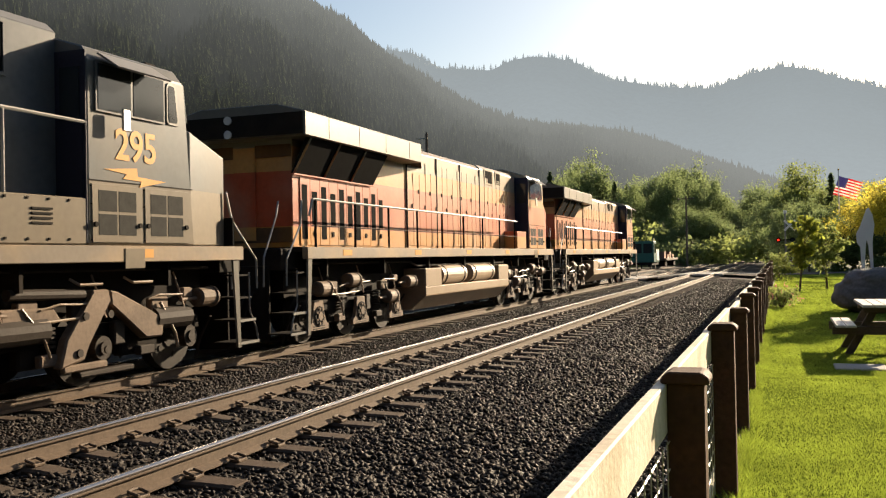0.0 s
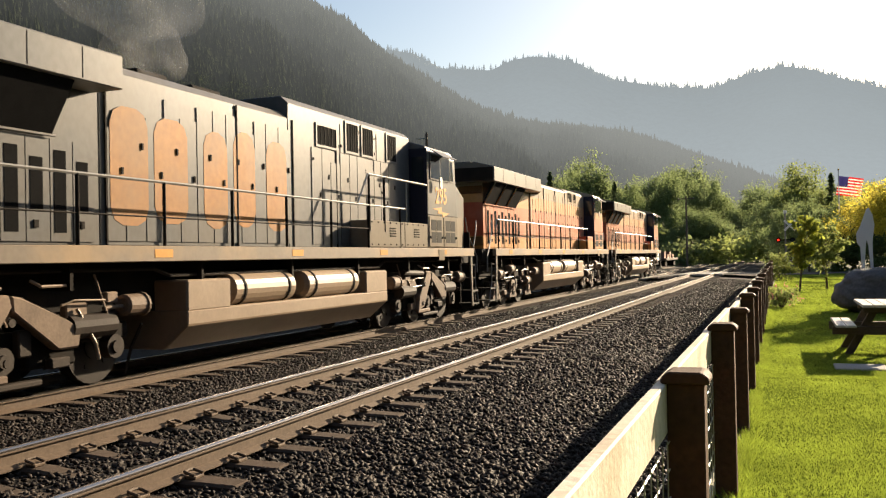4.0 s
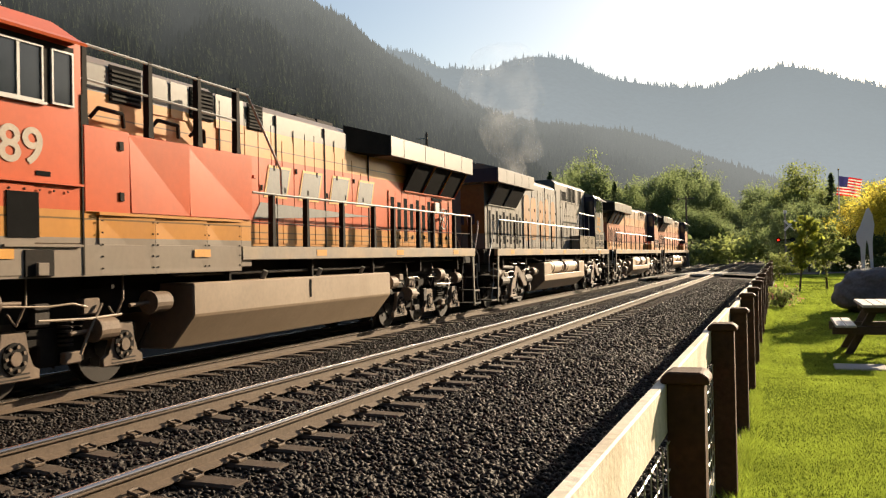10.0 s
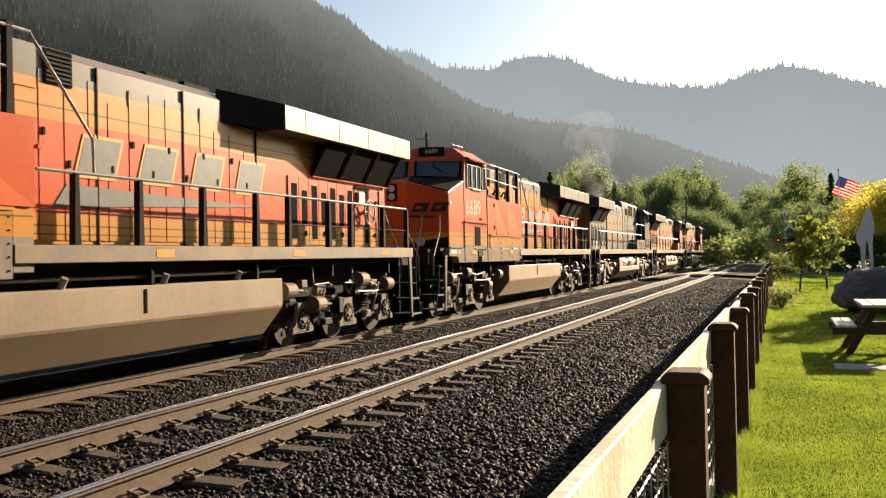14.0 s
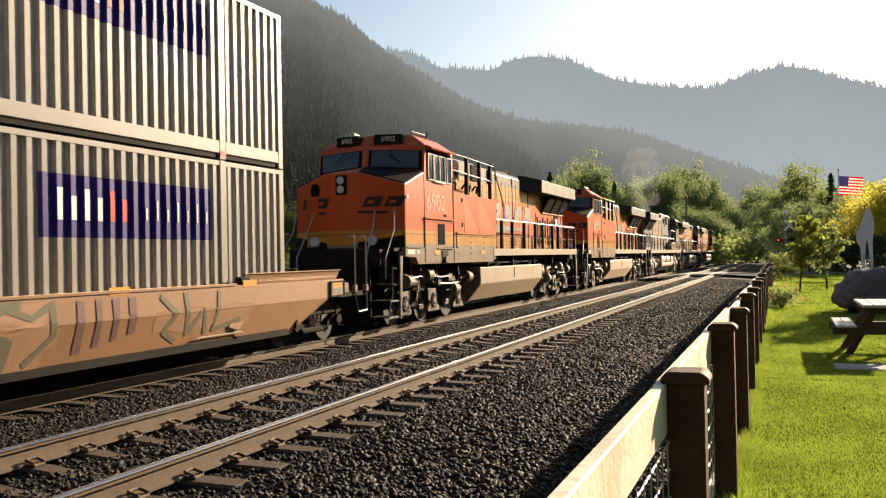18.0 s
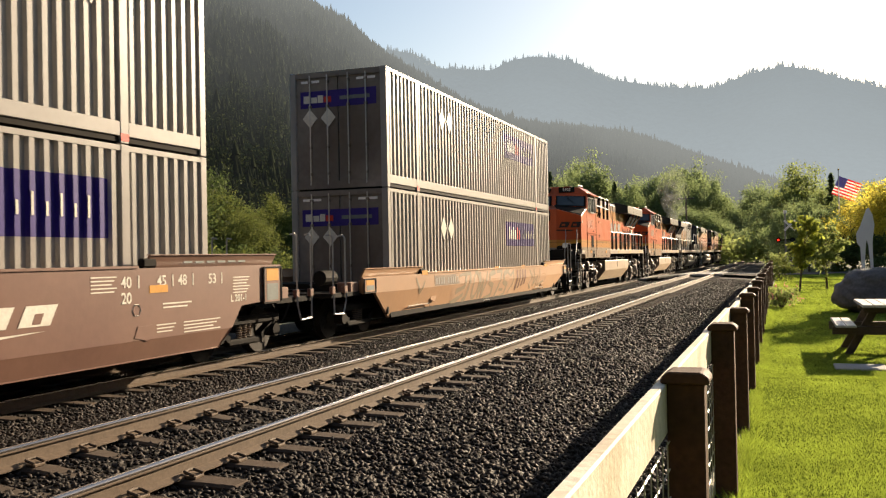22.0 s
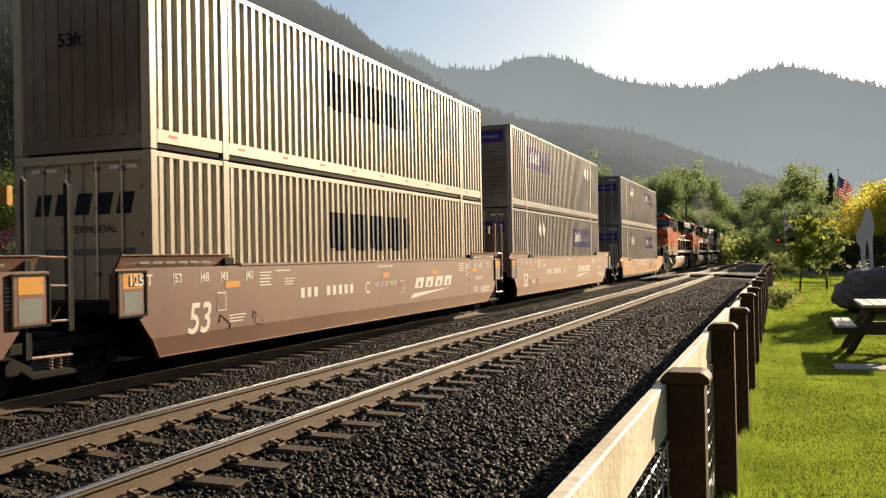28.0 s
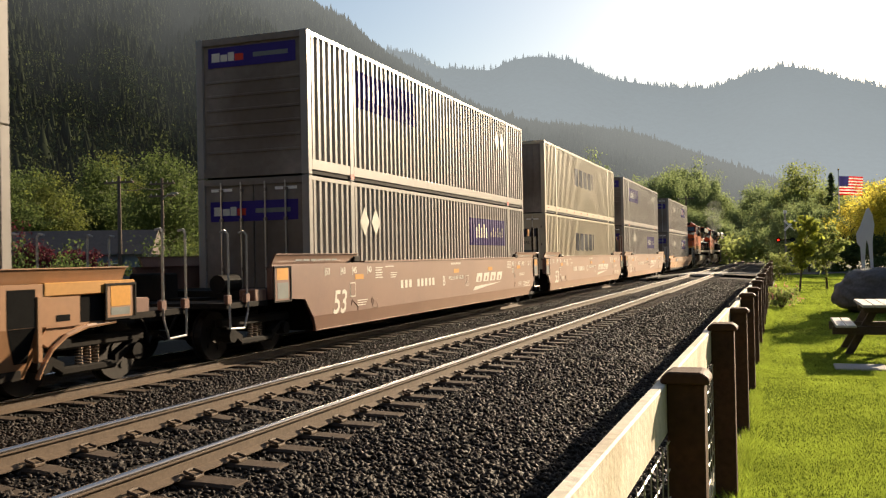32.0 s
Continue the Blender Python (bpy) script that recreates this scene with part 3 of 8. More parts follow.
def handrail(loco, v, y0, y1, x, n, flat):
    """The walkway's rail on its posts."""
    bm = bmesh.new()
    pipe(bm, [(v * x, y0, 2.55), (v * x, y0 + 0.14, 2.88), (v * x, y1, 2.88)], 0.024)
    hr = part("handrail", bm, "rail_white", loco, "pale worn steel handrail")
    for y in n:
        bm = bmesh.new()
        if flat:
            prism(bm, [(y - 0.075, 1.70), (y + 0.075, 1.70), (y + 0.055, 2.0), (y + 0.045, 2.87), (y - 0.045, 2.87), (y - 0.055, 2.0)], v * (x - 0.06), v * (x + 0.04), "x", 0.012)
        else:
            rod(bm, (v * x, y, 1.70), (v * x, y, 2.88), 0.026, 8)
        part("stanchion", bm, "black", hr, "black rail post")
    bm = bmesh.new()
    rod(bm, (v * x, y0 + 0.1, 2.36), (v * x, y1, 2.36), 0.013, 6)
    part("mid_rail", bm, "black", hr)


def end_steps(loco, v, ye, d):
    """Corner steps and grab rails of one end; d: the way out along y."""
    for s in (v, -v):
        bm = bmesh.new()
        prism(bm, [(ye - d * 0.02, 0.25), (ye + d * 0.07, 0.25), (ye + d * 0.02, 1.75), (ye - d * 0.14, 1.75)], s * 1.46, s * 1.50, "x")
        st = part("step_plate", bm, "wing_grey", loco, "pale edge plate of the corner steps")
        for k in range(4):
            z = 0.30 + 0.38 * k
            q = 0.68 - 0.10 * k
            tr = part("tread", boxes((min(s * 0.97, s * 1.46), max(s * 0.97, s * 1.46), min(ye + d * 0.06, ye + d * q), max(ye + d * 0.06, ye + d * q), z, z + 0.03)), "black", st)
            # pale strips on the two lowest treads imitate their sunlit edges
            if k < 2:
                part("tread_edge", boxes((min(s * 1.46, s * 1.475), max(s * 1.46, s * 1.475), min(ye + d * 0.06, ye + d * q), max(ye + d * 0.06, ye + d * q), z - 0.012, z + 0.034)), "rail_white", st, "pale strip for the lit edge of the tread")
        bm = bmesh.new()
        pipe(bm, [(s * 1.42, ye + d * 0.72, 1.22), (s * 1.42, ye + d * 0.70, 1.72), (s * 1.36, ye + d * 0.05, 2.38), (s * 1.33, ye - d * 0.06, 2.85)], 0.020)
        part("grab_rail", bm, "rail_white", st, "bent pale grab rail")
        bm = bmesh.new()
        pipe(bm, [(s * 1.46, ye + d * 0.40, 1.50), (s * 1.46, ye + d * 0.41, 0.85), (s * 1.46, ye + d * 0.60, 0.55), (s * 1.46, ye + d * 0.66, 0.33)], 0.016)
        part("grab_rail", bm, "rail_white", st, "bent pale grab rail")
        bm = bmesh.new()
        pipe(bm, [(s * 0.92, ye + d * 0.70, 1.2), (s * 0.92, ye + d * 0.68, 1.75), (s * 0.86, ye + d * 0.10, 2.55), (s * 0.82, ye - d * 0.05, 2.85)], 0.020)
        part("grab_rail", bm, "rail_white", st, "bent pale grab rail")
    part("pilot", boxes((-0.95, 0.95, min(ye + d * 0.50, ye + d * 0.58), max(ye + d * 0.50, ye + d * 0.58), 0.16, 1.6), (-1.2, 1.2, min(ye - d * 0.1, ye + d * 0.55), max(ye - d * 0.1, ye + d * 0.55), 1.5, 1.92), bevel=0.02), "black", loco, "black pilot plate")
    bm = boxes((-0.13, 0.13, min(ye + d * 0.5, ye + d * 1.05), max(ye + d * 0.5, ye + d * 1.05), 0.72, 0.98), bevel=0.03)
    box(bm, -0.20, 0.20, min(ye + d * 0.86, ye + d * 1.06), max(ye + d * 0.86, ye + d * 1.06), 0.66, 1.04, 0.04)
    part("coupler", bm, "black", loco, "heavy dark coupler")
    for k in (-0.62, -0.45, 0.45, 0.62):
        bm = bmesh.new()
        pipe(bm, [(k, ye + d * 0.58, 1.1), (k, ye + d * 0.75, 0.85), (k * 0.9, ye + d * 0.9, 0.5), (k * 0.85, ye + d * 1.04, 0.55)], 0.022, 5)
        part("air_hose", bm, "black", loco)


def grey_cab(loco, v, cab):
    """Cab, nose and near side of the engines that lead with the cab."""
    bm = bmesh.new()
    xs = 1.5
    prism(bm, [(-xs, 1.95), (xs, 1.95), (xs, 4.40), (xs - 0.08, 4.58), (0.55, 4.86), (-0.55, 4.86), (-xs + 0.08, 4.58), (-xs, 4.40)], 6.52, 8.85, "y", 0.02)
    for vert in bm.verts:
        if vert.co.y > 8.0 and vert.co.z > 4.2:
            vert.co.y -= 0.35 * min(1, (vert.co.z - 4.2) / 0.3)
    cb = part("cab", bm, cab, loco, "driver's cab")
    bm = bmesh.new()
    nx, ny = 1.28, 10.02
    pts = [(-1.46, 8.8, 1.95), (1.46, 8.8, 1.95), (1.28, 10.0, 1.95), (-1.28, 10.0, 1.95), (-1.46, 8.8, 3.72), (0, 8.8, 3.98), (1.46, 8.8, 3.72), (1.28, 10.02, 3.42), (0, 10.05, 3.80), (-1.28, 10.02, 3.42)]
    vs = [bm.verts.new(p) for p in pts]
    for f in ((0, 3, 2, 1), (0, 1, 6, 5, 4), (1, 2, 7, 6), (3, 0, 4, 9), (2, 3, 9, 8, 7), (6, 7, 8, 5), (5, 8, 9, 4)):
        bm.faces.new([vs[i] for i in f])
    bmesh.ops.recalc_face_normals(bm, faces=bm.faces)
    bmesh.ops.bevel(bm, geom=list(bm.edges), offset=0.03, segments=2, affect="EDGES", profile=0.5)
    nose = part("nose", bm, cab, loco, "broad blunt nose")
    # windscreen, number boards and lamps on the front
    for s in (-1, 1):
        bm = bmesh.new()
        prism(bm, [(s * 0.12, 3.98), (s * 1.36, 3.86), (s * 1.36, 4.36), (s * 0.12, 4.52)], 8.74, 8.90, "y")
        for vert in bm.verts:
            vert.co.y -= 0.25 * max(0, vert.co.z - 4.1)
        ws = part("windscreen", bm, "glass", cb, "dark reflecting windscreen pane")
        part("wiper", boxes((min(s * 0.5, s * 0.53), max(s * 0.5, s * 0.53), 8.89, 8.92, 3.95, 4.3)), "black", ws)
        nb = part("number_board", boxes((min(s * 0.22, s * 0.98), max(s * 0.22, s * 0.98), 8.4, 8.66, 4.55, 4.76), bevel=0.01), "black", cb, "black number board")
        bm = bmesh.new()
        rod(bm, (s * 1.02, 10.02, 2.18), (s * 1.02, 10.10, 2.18), 0.11, 14)
        part("ditch_light", bm, "lamp_lens", loco)
    hb = part("headlight_box", boxes((-0.16, 0.16, ny - 0.1, ny + 0.07, 3.0, 3.62), bevel=0.02), "black", nose, "black headlight housing")
    for z in (3.18, 3.44):
        bm = bmesh.new()
        rod(bm, (0, ny + 0.07, z), (0, ny + 0.09, z), 0.1, 14)
        part("headlight", bm, "lamp_lens", nose, "round headlight lens")
    bm = bmesh.new()
    rod(bm, (0.62, ny - 0.04, 3.2), (0.62, ny + 0.04, 3.2), 0.14, 14)
    part("nose_port", bm, "black", nose)
    for k in range(4):
        bm = bmesh.new()
        prism(bm, [(0.95 - 0.52 * k, 2.62), (0.95 - 0.52 * k - 0.34, 2.62), (0.95 - 0.52 * k - 0.42, 2.92), (0.95 - 0.52 * k - 0.08, 2.92)], ny - 0.03, ny + 0.04, "y")
        part("emblem_block", bm, "vent", nose, "dark slanting letter block of the emblem")
    part("nose_stripe", boxes((-1.2, 1.2, ny - 0.02, ny + 0.025, 2.42, 2.54)), "yellow", nose)
    part("nose_apron", boxes((-1.44, 1.44, ny - 0.02, ny + 0.022, 1.95, 2.42)), "vent", nose, "black lower front")
    frame_rows = [(6.7, 7.5), (7.5, 8.12)]
    wf = part("window_frame", plate(1.5, frame_rows[0][0] - 0.04, frame_rows[-1][1] + 0.0, 3.73, 4.40, v, 0.03), "paint_grey", cb, "pale window frame")
    for k, (a, b) in enumerate(((6.70, 7.36), (7.42, 8.09))):
        part("window_pane", plate(1.53, a, b, 3.76, 4.37, v, 0.006), "glass", wf, "dark side window")
    bm = bmesh.new()
    reach = 0.34
    prism(bm, [(v * 1.5, 4.50), (v * 1.52, 4.52), (v * (1.52 + reach), 4.30), (v * (1.50 + reach), 4.28)], 6.72, 7.85, "y")
    part("sunshade", bm, "paint_grey", cb, "tilted sun visor over the window")
    bm = boxes((1.62, 1.66, 7.05, 7.2, 3.5, 3.8), bevel=0.01)
    part("mirror", bm, "steel", cb)
    for a in (6.58, 7.66):
        dr = part("lower_door", plate(1.5, a, a + 1.02, 1.98, 2.76, v, 0.015, 0.004), cab, cb)
        for i in range(2):
            for j in range(2):
                part("door_grille", plate(1.515, a + 0.12 + 0.40 * i, a + 0.48 + 0.40 * i, 2.08 + 0.32 * j, 2.36 + 0.32 * j, v, 0.004), "grille", dr)
    bm = bmesh.new()
    prism(bm, [(8.22, 3.74), (8.44, 3.74), (8.47, 3.80), (8.40, 4.32), (8.36, 4.36), (8.22, 4.36), (8.18, 4.30), (8.18, 3.80)], 1.50, 1.522, "x", 0.004)
    qw = part("quarter_window", bm, "wing_grey", cb, "small rounded front quarter window")
    bm = bmesh.new()
    prism(bm, [(8.24, 3.78), (8.42, 3.78), (8.43, 3.82), (8.365, 4.30), (8.34, 4.32), (8.25, 4.32), (8.22, 4.28), (8.22, 3.82)], 1.522, 1.528, "x")
    part("pane", bm, "glass", qw)
    for a in (6.58, 7.66):
        for q in (0.05, 0.95):
            bm = bmesh.new()
            rod(bm, (1.515, a + q, 2.22), (1.545, a + q, 2.22), 0.035, 8)
            part("door_latch", bm, "black", cb)
    for yy in (6.62, 7.7, 8.7):
        for zz in np.linspace(2.0, 2.72, 4):
            part("rivet", plate(1.5, yy - 0.06, yy - 0.04, zz, zz + 0.02, v, 0.008), "black", cb)
    part("belt_seam", plate(1.5, 6.54, 8.8, 2.80, 2.815, v, 0.008), "black", cb)
    part("sill_patch", plate(1.52, 7.2, 7.62, 1.62, 1.90, v, 0.012, 0.004), "cab_grey", loco, "bolted tie plate on the sill")
    # rear wall and door take a near-black colour in place of deep shade
    part("rear_panel", boxes((0.99, 1.492, 6.505, 6.519, 1.97, 4.52)), "dark_blue", cb, "rear wall of the cab, coloured near black for its shade")
    part("rear_window", boxes((1.08, 1.40, 6.485, 6.504, 3.6, 4.3)), "glass", cb)
    part("rear_door", boxes((1.04, 1.44, 6.488, 6.504, 2.05, 3.5)), "dark_blue", cb)
    part("cab_step_box", boxes((1.0, 1.48, 5.0, 6.2, 1.95, 2.55), bevel=0.02), cab, loco)


def orange_cab(loco, v, cab, number):
    """Cab with a prow-shaped front: folded nose, two angled windscreens, number boards."""
    rings = []
    bm = bmesh.new()
    for z, w, f, c, back_ in ((1.95, 1.5, 8.42, 8.80, 6.2), (3.92, 1.5, 8.42, 8.80, 6.2), (4.50, 1.5, 8.34, 8.68, 6.2), (4.60, 1.5, 8.33, 8.66, 6.2), (4.90, 1.06, 8.10, 8.42, 6.25)):
        rings.append([bm.verts.new(p) for p in ((-w, back_, z), (w, back_, z), (w, f, z), (0, c, z), (-w, f, z))])
    for p, q in zip(rings, rings[1:]):
        for k in range(5):
            bm.faces.new((p[k], p[(k + 1) % 5], q[(k + 1) % 5], q[k]))
    bm.faces.new(rings[0][::-1]), bm.faces.new(rings[-1])
    bmesh.ops.bevel(bm, geom=list(bm.edges), offset=0.018, segments=1, affect="EDGES", profile=0.5)
    cb = part("cab", bm, cab, loco, "driver's cab with a folded prow front")
    # nose: sides flush with the cab, front folded about the middle
    bm = bmesh.new()
    plan = ((1.49, 8.36), (1.48, 9.69), (0.42, 10.12), (-0.42, 10.12), (-1.48, 9.69), (-1.49, 8.36))
    tops = (3.90, 3.49, 3.80, 3.80, 3.49, 3.90)
    lo = [bm.verts.new((x, y, 1.95)) for x, y in plan]
    hi = [bm.verts.new((x, y, z)) for (x, y), z in zip(plan, tops)]
    ridge = bm.verts.new((0, 8.78, 4.05))
    for k in range(5):
        bm.faces.new((lo[k], hi[k], hi[k + 1], lo[k + 1]))
    bm.faces.new((lo[5], hi[5], hi[0], lo[0]))
    for k in range(5):
        bm.faces.new((hi[k], ridge, hi[k + 1]))
    bm.faces.new((hi[5], ridge, hi[0]))
    bm.faces.new(lo)
    bmesh.ops.recalc_face_normals(bm, faces=bm.faces)
    bmesh.ops.bevel(bm, geom=list(bm.edges), offset=0.025, segments=2, affect="EDGES", profile=0.5)
    nose = part("nose", bm, cab, loco, "folded orange nose")
    # dull black anti-glare paint on its sloping top
    for s in (-1, 1):
        bm = bmesh.new()
        a3 = [Vector(p) for p in ((s * 1.47, 8.44, 3.895), (s * 1.46, 9.62, 3.525), (s * 0.44, 10.05, 3.815), (s * 0.03, 8.83, 4.045))]
        up, dn = [bm.verts.new(p + Vector((0, 0, 0.014))) for p in a3], [bm.verts.new(p - Vector((0, 0, 0.02))) for p in a3]
        bm.faces.new(up), bm.faces.new(dn)
        for k in range(4):
            bm.faces.new((up[k], up[(k + 1) % 4], dn[(k + 1) % 4], dn[k]))
        bmesh.ops.recalc_face_normals(bm, faces=bm.faces)
        part("nose_top", bm, "black", nose, "dull black anti-glare panel")

    def front(s, f, z, out=0.0):
        """A point on one folded half of the nose front; f from the fold (0) to the corner (1)."""
        n = Vector((s * 0.43, 1.06, 0)).normalized()
        return Vector((s * (0.42 + 1.06 * f), 10.12 - 0.43 * f, z)) + n * out

    def front_piece(name, s, rows, material, label="", depth=0.012):
        bm = bmesh.new()
        p0, p1 = [bm.verts.new(front(s, f, z, -0.01)) for f, z in rows], [bm.verts.new(front(s, f, z, depth)) for f, z in rows]
        bm.faces.new(p0), bm.faces.new(p1)
        n = len(rows)
        for k in range(n):
            bm.faces.new((p0[k], p0[(k + 1) % n], p1[(k + 1) % n], p1[k]))
        bmesh.ops.recalc_face_normals(bm, faces=bm.faces)
        return part(name, bm, material, nose, label)

    for s in (-1, 1):
        for k in range(2):
            f = (0.10 + 0.46 * k) if s < 0 else (0.44 - 0.44 * k)
            front_piece("emblem_block", s, [(f, 2.95), (f + 0.36, 2.95), (f + 0.36 - 0.10 * s, 3.20), (f - 0.10 * s, 3.20)], "letter_dark", "dark slanting letter block of the emblem", 0.006)
            front_piece("emblem_gap", s, [(f + 0.10, 3.03), (f + 0.24, 3.03), (f + 0.24 - 0.03 * s, 3.11), (f + 0.10 - 0.03 * s, 3.11)], cab, "", 0.009)
        front_piece("emblem_wedge", s, [(0.0, 2.86), (0.75, 2.84), (0.6, 2.78), (0.0, 2.80)], "letter_dark", "", 0.006)
        front_piece("nose_stripe", s, [(0.0, 2.10), (0.985, 2.26), (0.985, 2.36), (0.0, 2.20)], "yellow", "yellow chevron stripe", 0.008)
        front_piece("nose_apron", s, [(0.0, 1.955), (0.985, 1.955), (0.985, 2.255), (0.0, 2.095)], "black", "black lower front", 0.006)
        # windscreens in rubber frames, wipers, number boards
        a, b = Vector((s * 0.10, 8.78, 0)), Vector((s * 1.44, 8.435, 0))
        n = Vector((s * 0.25, 0.96, 0.16)).normalized()
        for nm, m_, e, d in (("window_frame", "vent", 0.0, 0.012), ("windscreen", "glass", 0.055, 0.018)):
            bm = bmesh.new()
            row = []
            for f, z in ((0.0 + e, 4.03 + e * 0.5), (1.0 - e * 1.2, 3.95 + e * 0.7), (1.0 - e, 4.44 - e * 0.4), (0.0 + e, 4.49 - e * 0.4)):
                p = a.lerp(b, f)
                row.append(Vector((p.x, p.y - (0.12 - 0.04 * f) * (z - 3.92) / 0.58, z)) + n * 0.012)
            p0, p1 = [bm.verts.new(p - n * 0.03) for p in row], [bm.verts.new(p + n * d) for p in row]
            bm.faces.new(p0), bm.faces.new(p1)
            for k in range(4):
                bm.faces.new((p0[k], p0[(k + 1) % 4], p1[(k + 1) % 4], p1[k]))
            bmesh.ops.recalc_face_normals(bm, faces=bm.faces)
            ws = part(nm, bm, m_, cb, "dark reflecting windscreen pane" if e else "black rubber windscreen surround")
        bm = bmesh.new()
        p = a.lerp(b, 0.45)
        pipe(bm, [Vector((p.x, p.y + 0.03, 4.50)), Vector((p.x - s * 0.05, p.y + 0.07, 4.35)), Vector((p.x + s * 0.25, p.y + 0.02, 4.14))], 0.012, 5)
        part("wiper", bm, "black", ws)
        turn = Matrix.Rotation(radians(-14 * s), 4, "Z")
        nb = part("number_board", boxes((-0.37, 0.37, -0.12, 0.10, -0.125, 0.125), bevel=0.015), "black", cb, "black number board")
        nb.matrix_basis = Matrix.Translation((s * 0.56, 8.46, 4.765)) @ turn
        lettering("board_digits", number, 0.19, Matrix.Translation((0, 0.104, 0)) @ Matrix.Rotation(radians(180), 4, "Z") @ Matrix.Rotation(radians(90), 4, "X"), "letter", nb)
        bm = bmesh.new()
        rod(bm, (s * 0.78, 10.0, 2.13), (s * 0.78, 10.10, 2.13), 0.12, 14)
        part("ditch_light", bm, "lamp_lens", loco, "round ditch light")
    hb = part("headlight_box", boxes((-0.15, 0.15, 10.05, 10.17, 3.26, 3.74), bevel=0.03), "black", nose, "black headlight housing")
    for z in (3.39, 3.61):
        bm = bmesh.new()
        rod(bm, (0, 10.17, z), (0, 10.19, z), 0.095, 16)
        part("headlight", bm, "lamp_lens", nose, "round headlight lens")
    port = front_piece("nose_port", 1, [(0.22, 3.26), (0.46, 3.26), (0.50, 3.42), (0.44, 3.56), (0.26, 3.56), (0.20, 3.42)], "vent", "dark oval port", 0.02)
    part("nose_door", boxes((0.47, 1.02, 9.98, 10.015, 2.0, 3.2), bevel=0.006), cab, nose)
    # near side: three framed windows under a long eave
    for y0, y1, split in ((7.76, 8.18, ()), (6.90, 7.71, (7.30,)), (6.38, 6.76, ())):
        for a, b, c, d in ((y0, y1, 3.70, 3.725), (y0, y1, 4.375, 4.40), (y0, y0 + 0.028, 3.725, 4.375), (y1 - 0.028, y1, 3.725, 4.375)):
            wf = part("window_frame", plate(1.5, a, b, c, d, v, 0.035), "rail_bright", cb, "bright aluminium window frame")
        part("window_pane", plate(1.5, y0 + 0.028, y1 - 0.028, 3.725, 4.375, v, 0.012), "glass", cb, "dark side window")
        for y in split:
            part("sliding_frame", plate(1.512, y - 0.022, y + 0.022, 3.725, 4.375, v, 0.02), "rail_bright", cb)
    part("window_gap", plate(1.5, 6.77, 6.89, 3.70, 4.40, v, 0.012), "black", cb)
    part("window_header", plate(1.5, 6.36, 8.2, 4.405, 4.47, v, 0.02), "black", cb)
    bm = bmesh.new()
    prism(bm, [(v * 1.49, 4.575), (v * 1.50, 4.61), (v * 1.66, 4.53), (v * 1.65, 4.495)], 6.26, 8.24, "y")
    part("eave", bm, cab, cb, "sheet-metal eave over the side windows")
    part("window_sill", plate(1.5, 6.86, 7.74, 3.665, 3.70, v, 0.05), "rail_bright", cb, "pale arm rest below the open window")
    bm = bmesh.new()
    pipe(bm, [(v * 1.06, 8.15, 4.90), (v * 1.06, 8.12, 4.98), (v * 1.06, 7.15, 4.99), (v * 1.06, 7.10, 4.90)], 0.022, 6)
    for k in range(4):
        rod(bm, (v * 1.06, 7.9 - 0.2 * k, 4.90), (v * 1.06, 7.9 - 0.2 * k, 4.985), 0.014, 5)
    part("roof_handle", bm, "rail_bright", cb, "bright low rail on the roof edge")
    part("air_conditioner", boxes((-0.55, 0.55, 6.6, 7.5, 4.88, 4.99), bevel=0.03), cab, cb)
    bm = bmesh.new()
    for k in (-0.12, 0.0, 0.12):
        rod(bm, (0.62 + k, 8.0, 4.97), (0.62 + k, 8.38, 4.97), 0.03, 8, 0.06)
    part("horn", bm, "rail_bright", cb, "pale air horn")
    # lower body, flush with the cab, notched over the front axle
    for q in (-1, 1):
        bm = bmesh.new()
        prism(bm, [(9.74, 1.95), (9.74, 1.73), (9.04, 1.71), (8.92, 1.53), (2.47, 1.53), (2.47, 1.95)], q * 1.30, q * 1.503, "x", 0.006)
        sk = part("cab_skirt", bm, cab, loco, "grey lower body under the cab")
    for y0, y1, z0, z1 in ((9.15, 9.60, 1.79, 1.90), (8.85, 8.95, 1.79, 1.90)):
        part("reflector", plate(1.503, y0, y1, z0, z1, v, 0.005), "letter", sk)
    part("side_door", plate(1.5, 7.06, 8.44, 1.57, 2.66, v, 0.014, 0.004), cab, cb, "bolted access panel")
    part("door_ledge", plate(1.5, 6.24, 8.48, 2.695, 2.725, v, 0.055), cab, cb, "folded rain ledge")
    part("door_seam", plate(1.502, 6.205, 6.235, 1.55, 3.9, v, 0.012), "black", cb)
    for yy in np.linspace(6.5, 8.4, 9):
        part("rivet", plate(1.514, yy - 0.012, yy + 0.012, 2.60, 2.625, v, 0.010), "black", cb)
    for yy in (7.66, 8.40):
        for zz in np.linspace(1.62, 2.5, 8):
            part("rivet", plate(1.514, yy - 0.012, yy + 0.012, zz, zz + 0.024, v, 0.010), "black", cb)
    part("side_vent", plate(1.5, 7.0, 7.50, 2.03, 2.58, v, 0.028), "vent", cb, "black square vent")
    part("panel_ledge", plate(1.5, 6.26, 7.56, 1.915, 1.945, v, 0.045), cab, cb)
    bk = part("jack_pad", plate(1.503, 6.76, 7.24, 1.55, 1.88, v, 0.03, 0.008), "black", loco, "black jacking bracket")
    part("jack_lug", plate(1.533, 6.90, 7.08, 1.56, 1.72, v, 0.05, 0.008), cab, bk)
    part("name_plate", plate(1.5, 6.78, 7.02, 2.79, 2.85, v, 0.008), "vent", cb)
    part("seal", plate(1.5, 9.50, 9.60, 3.15, 3.24, v, 0.006), "letter", nose)
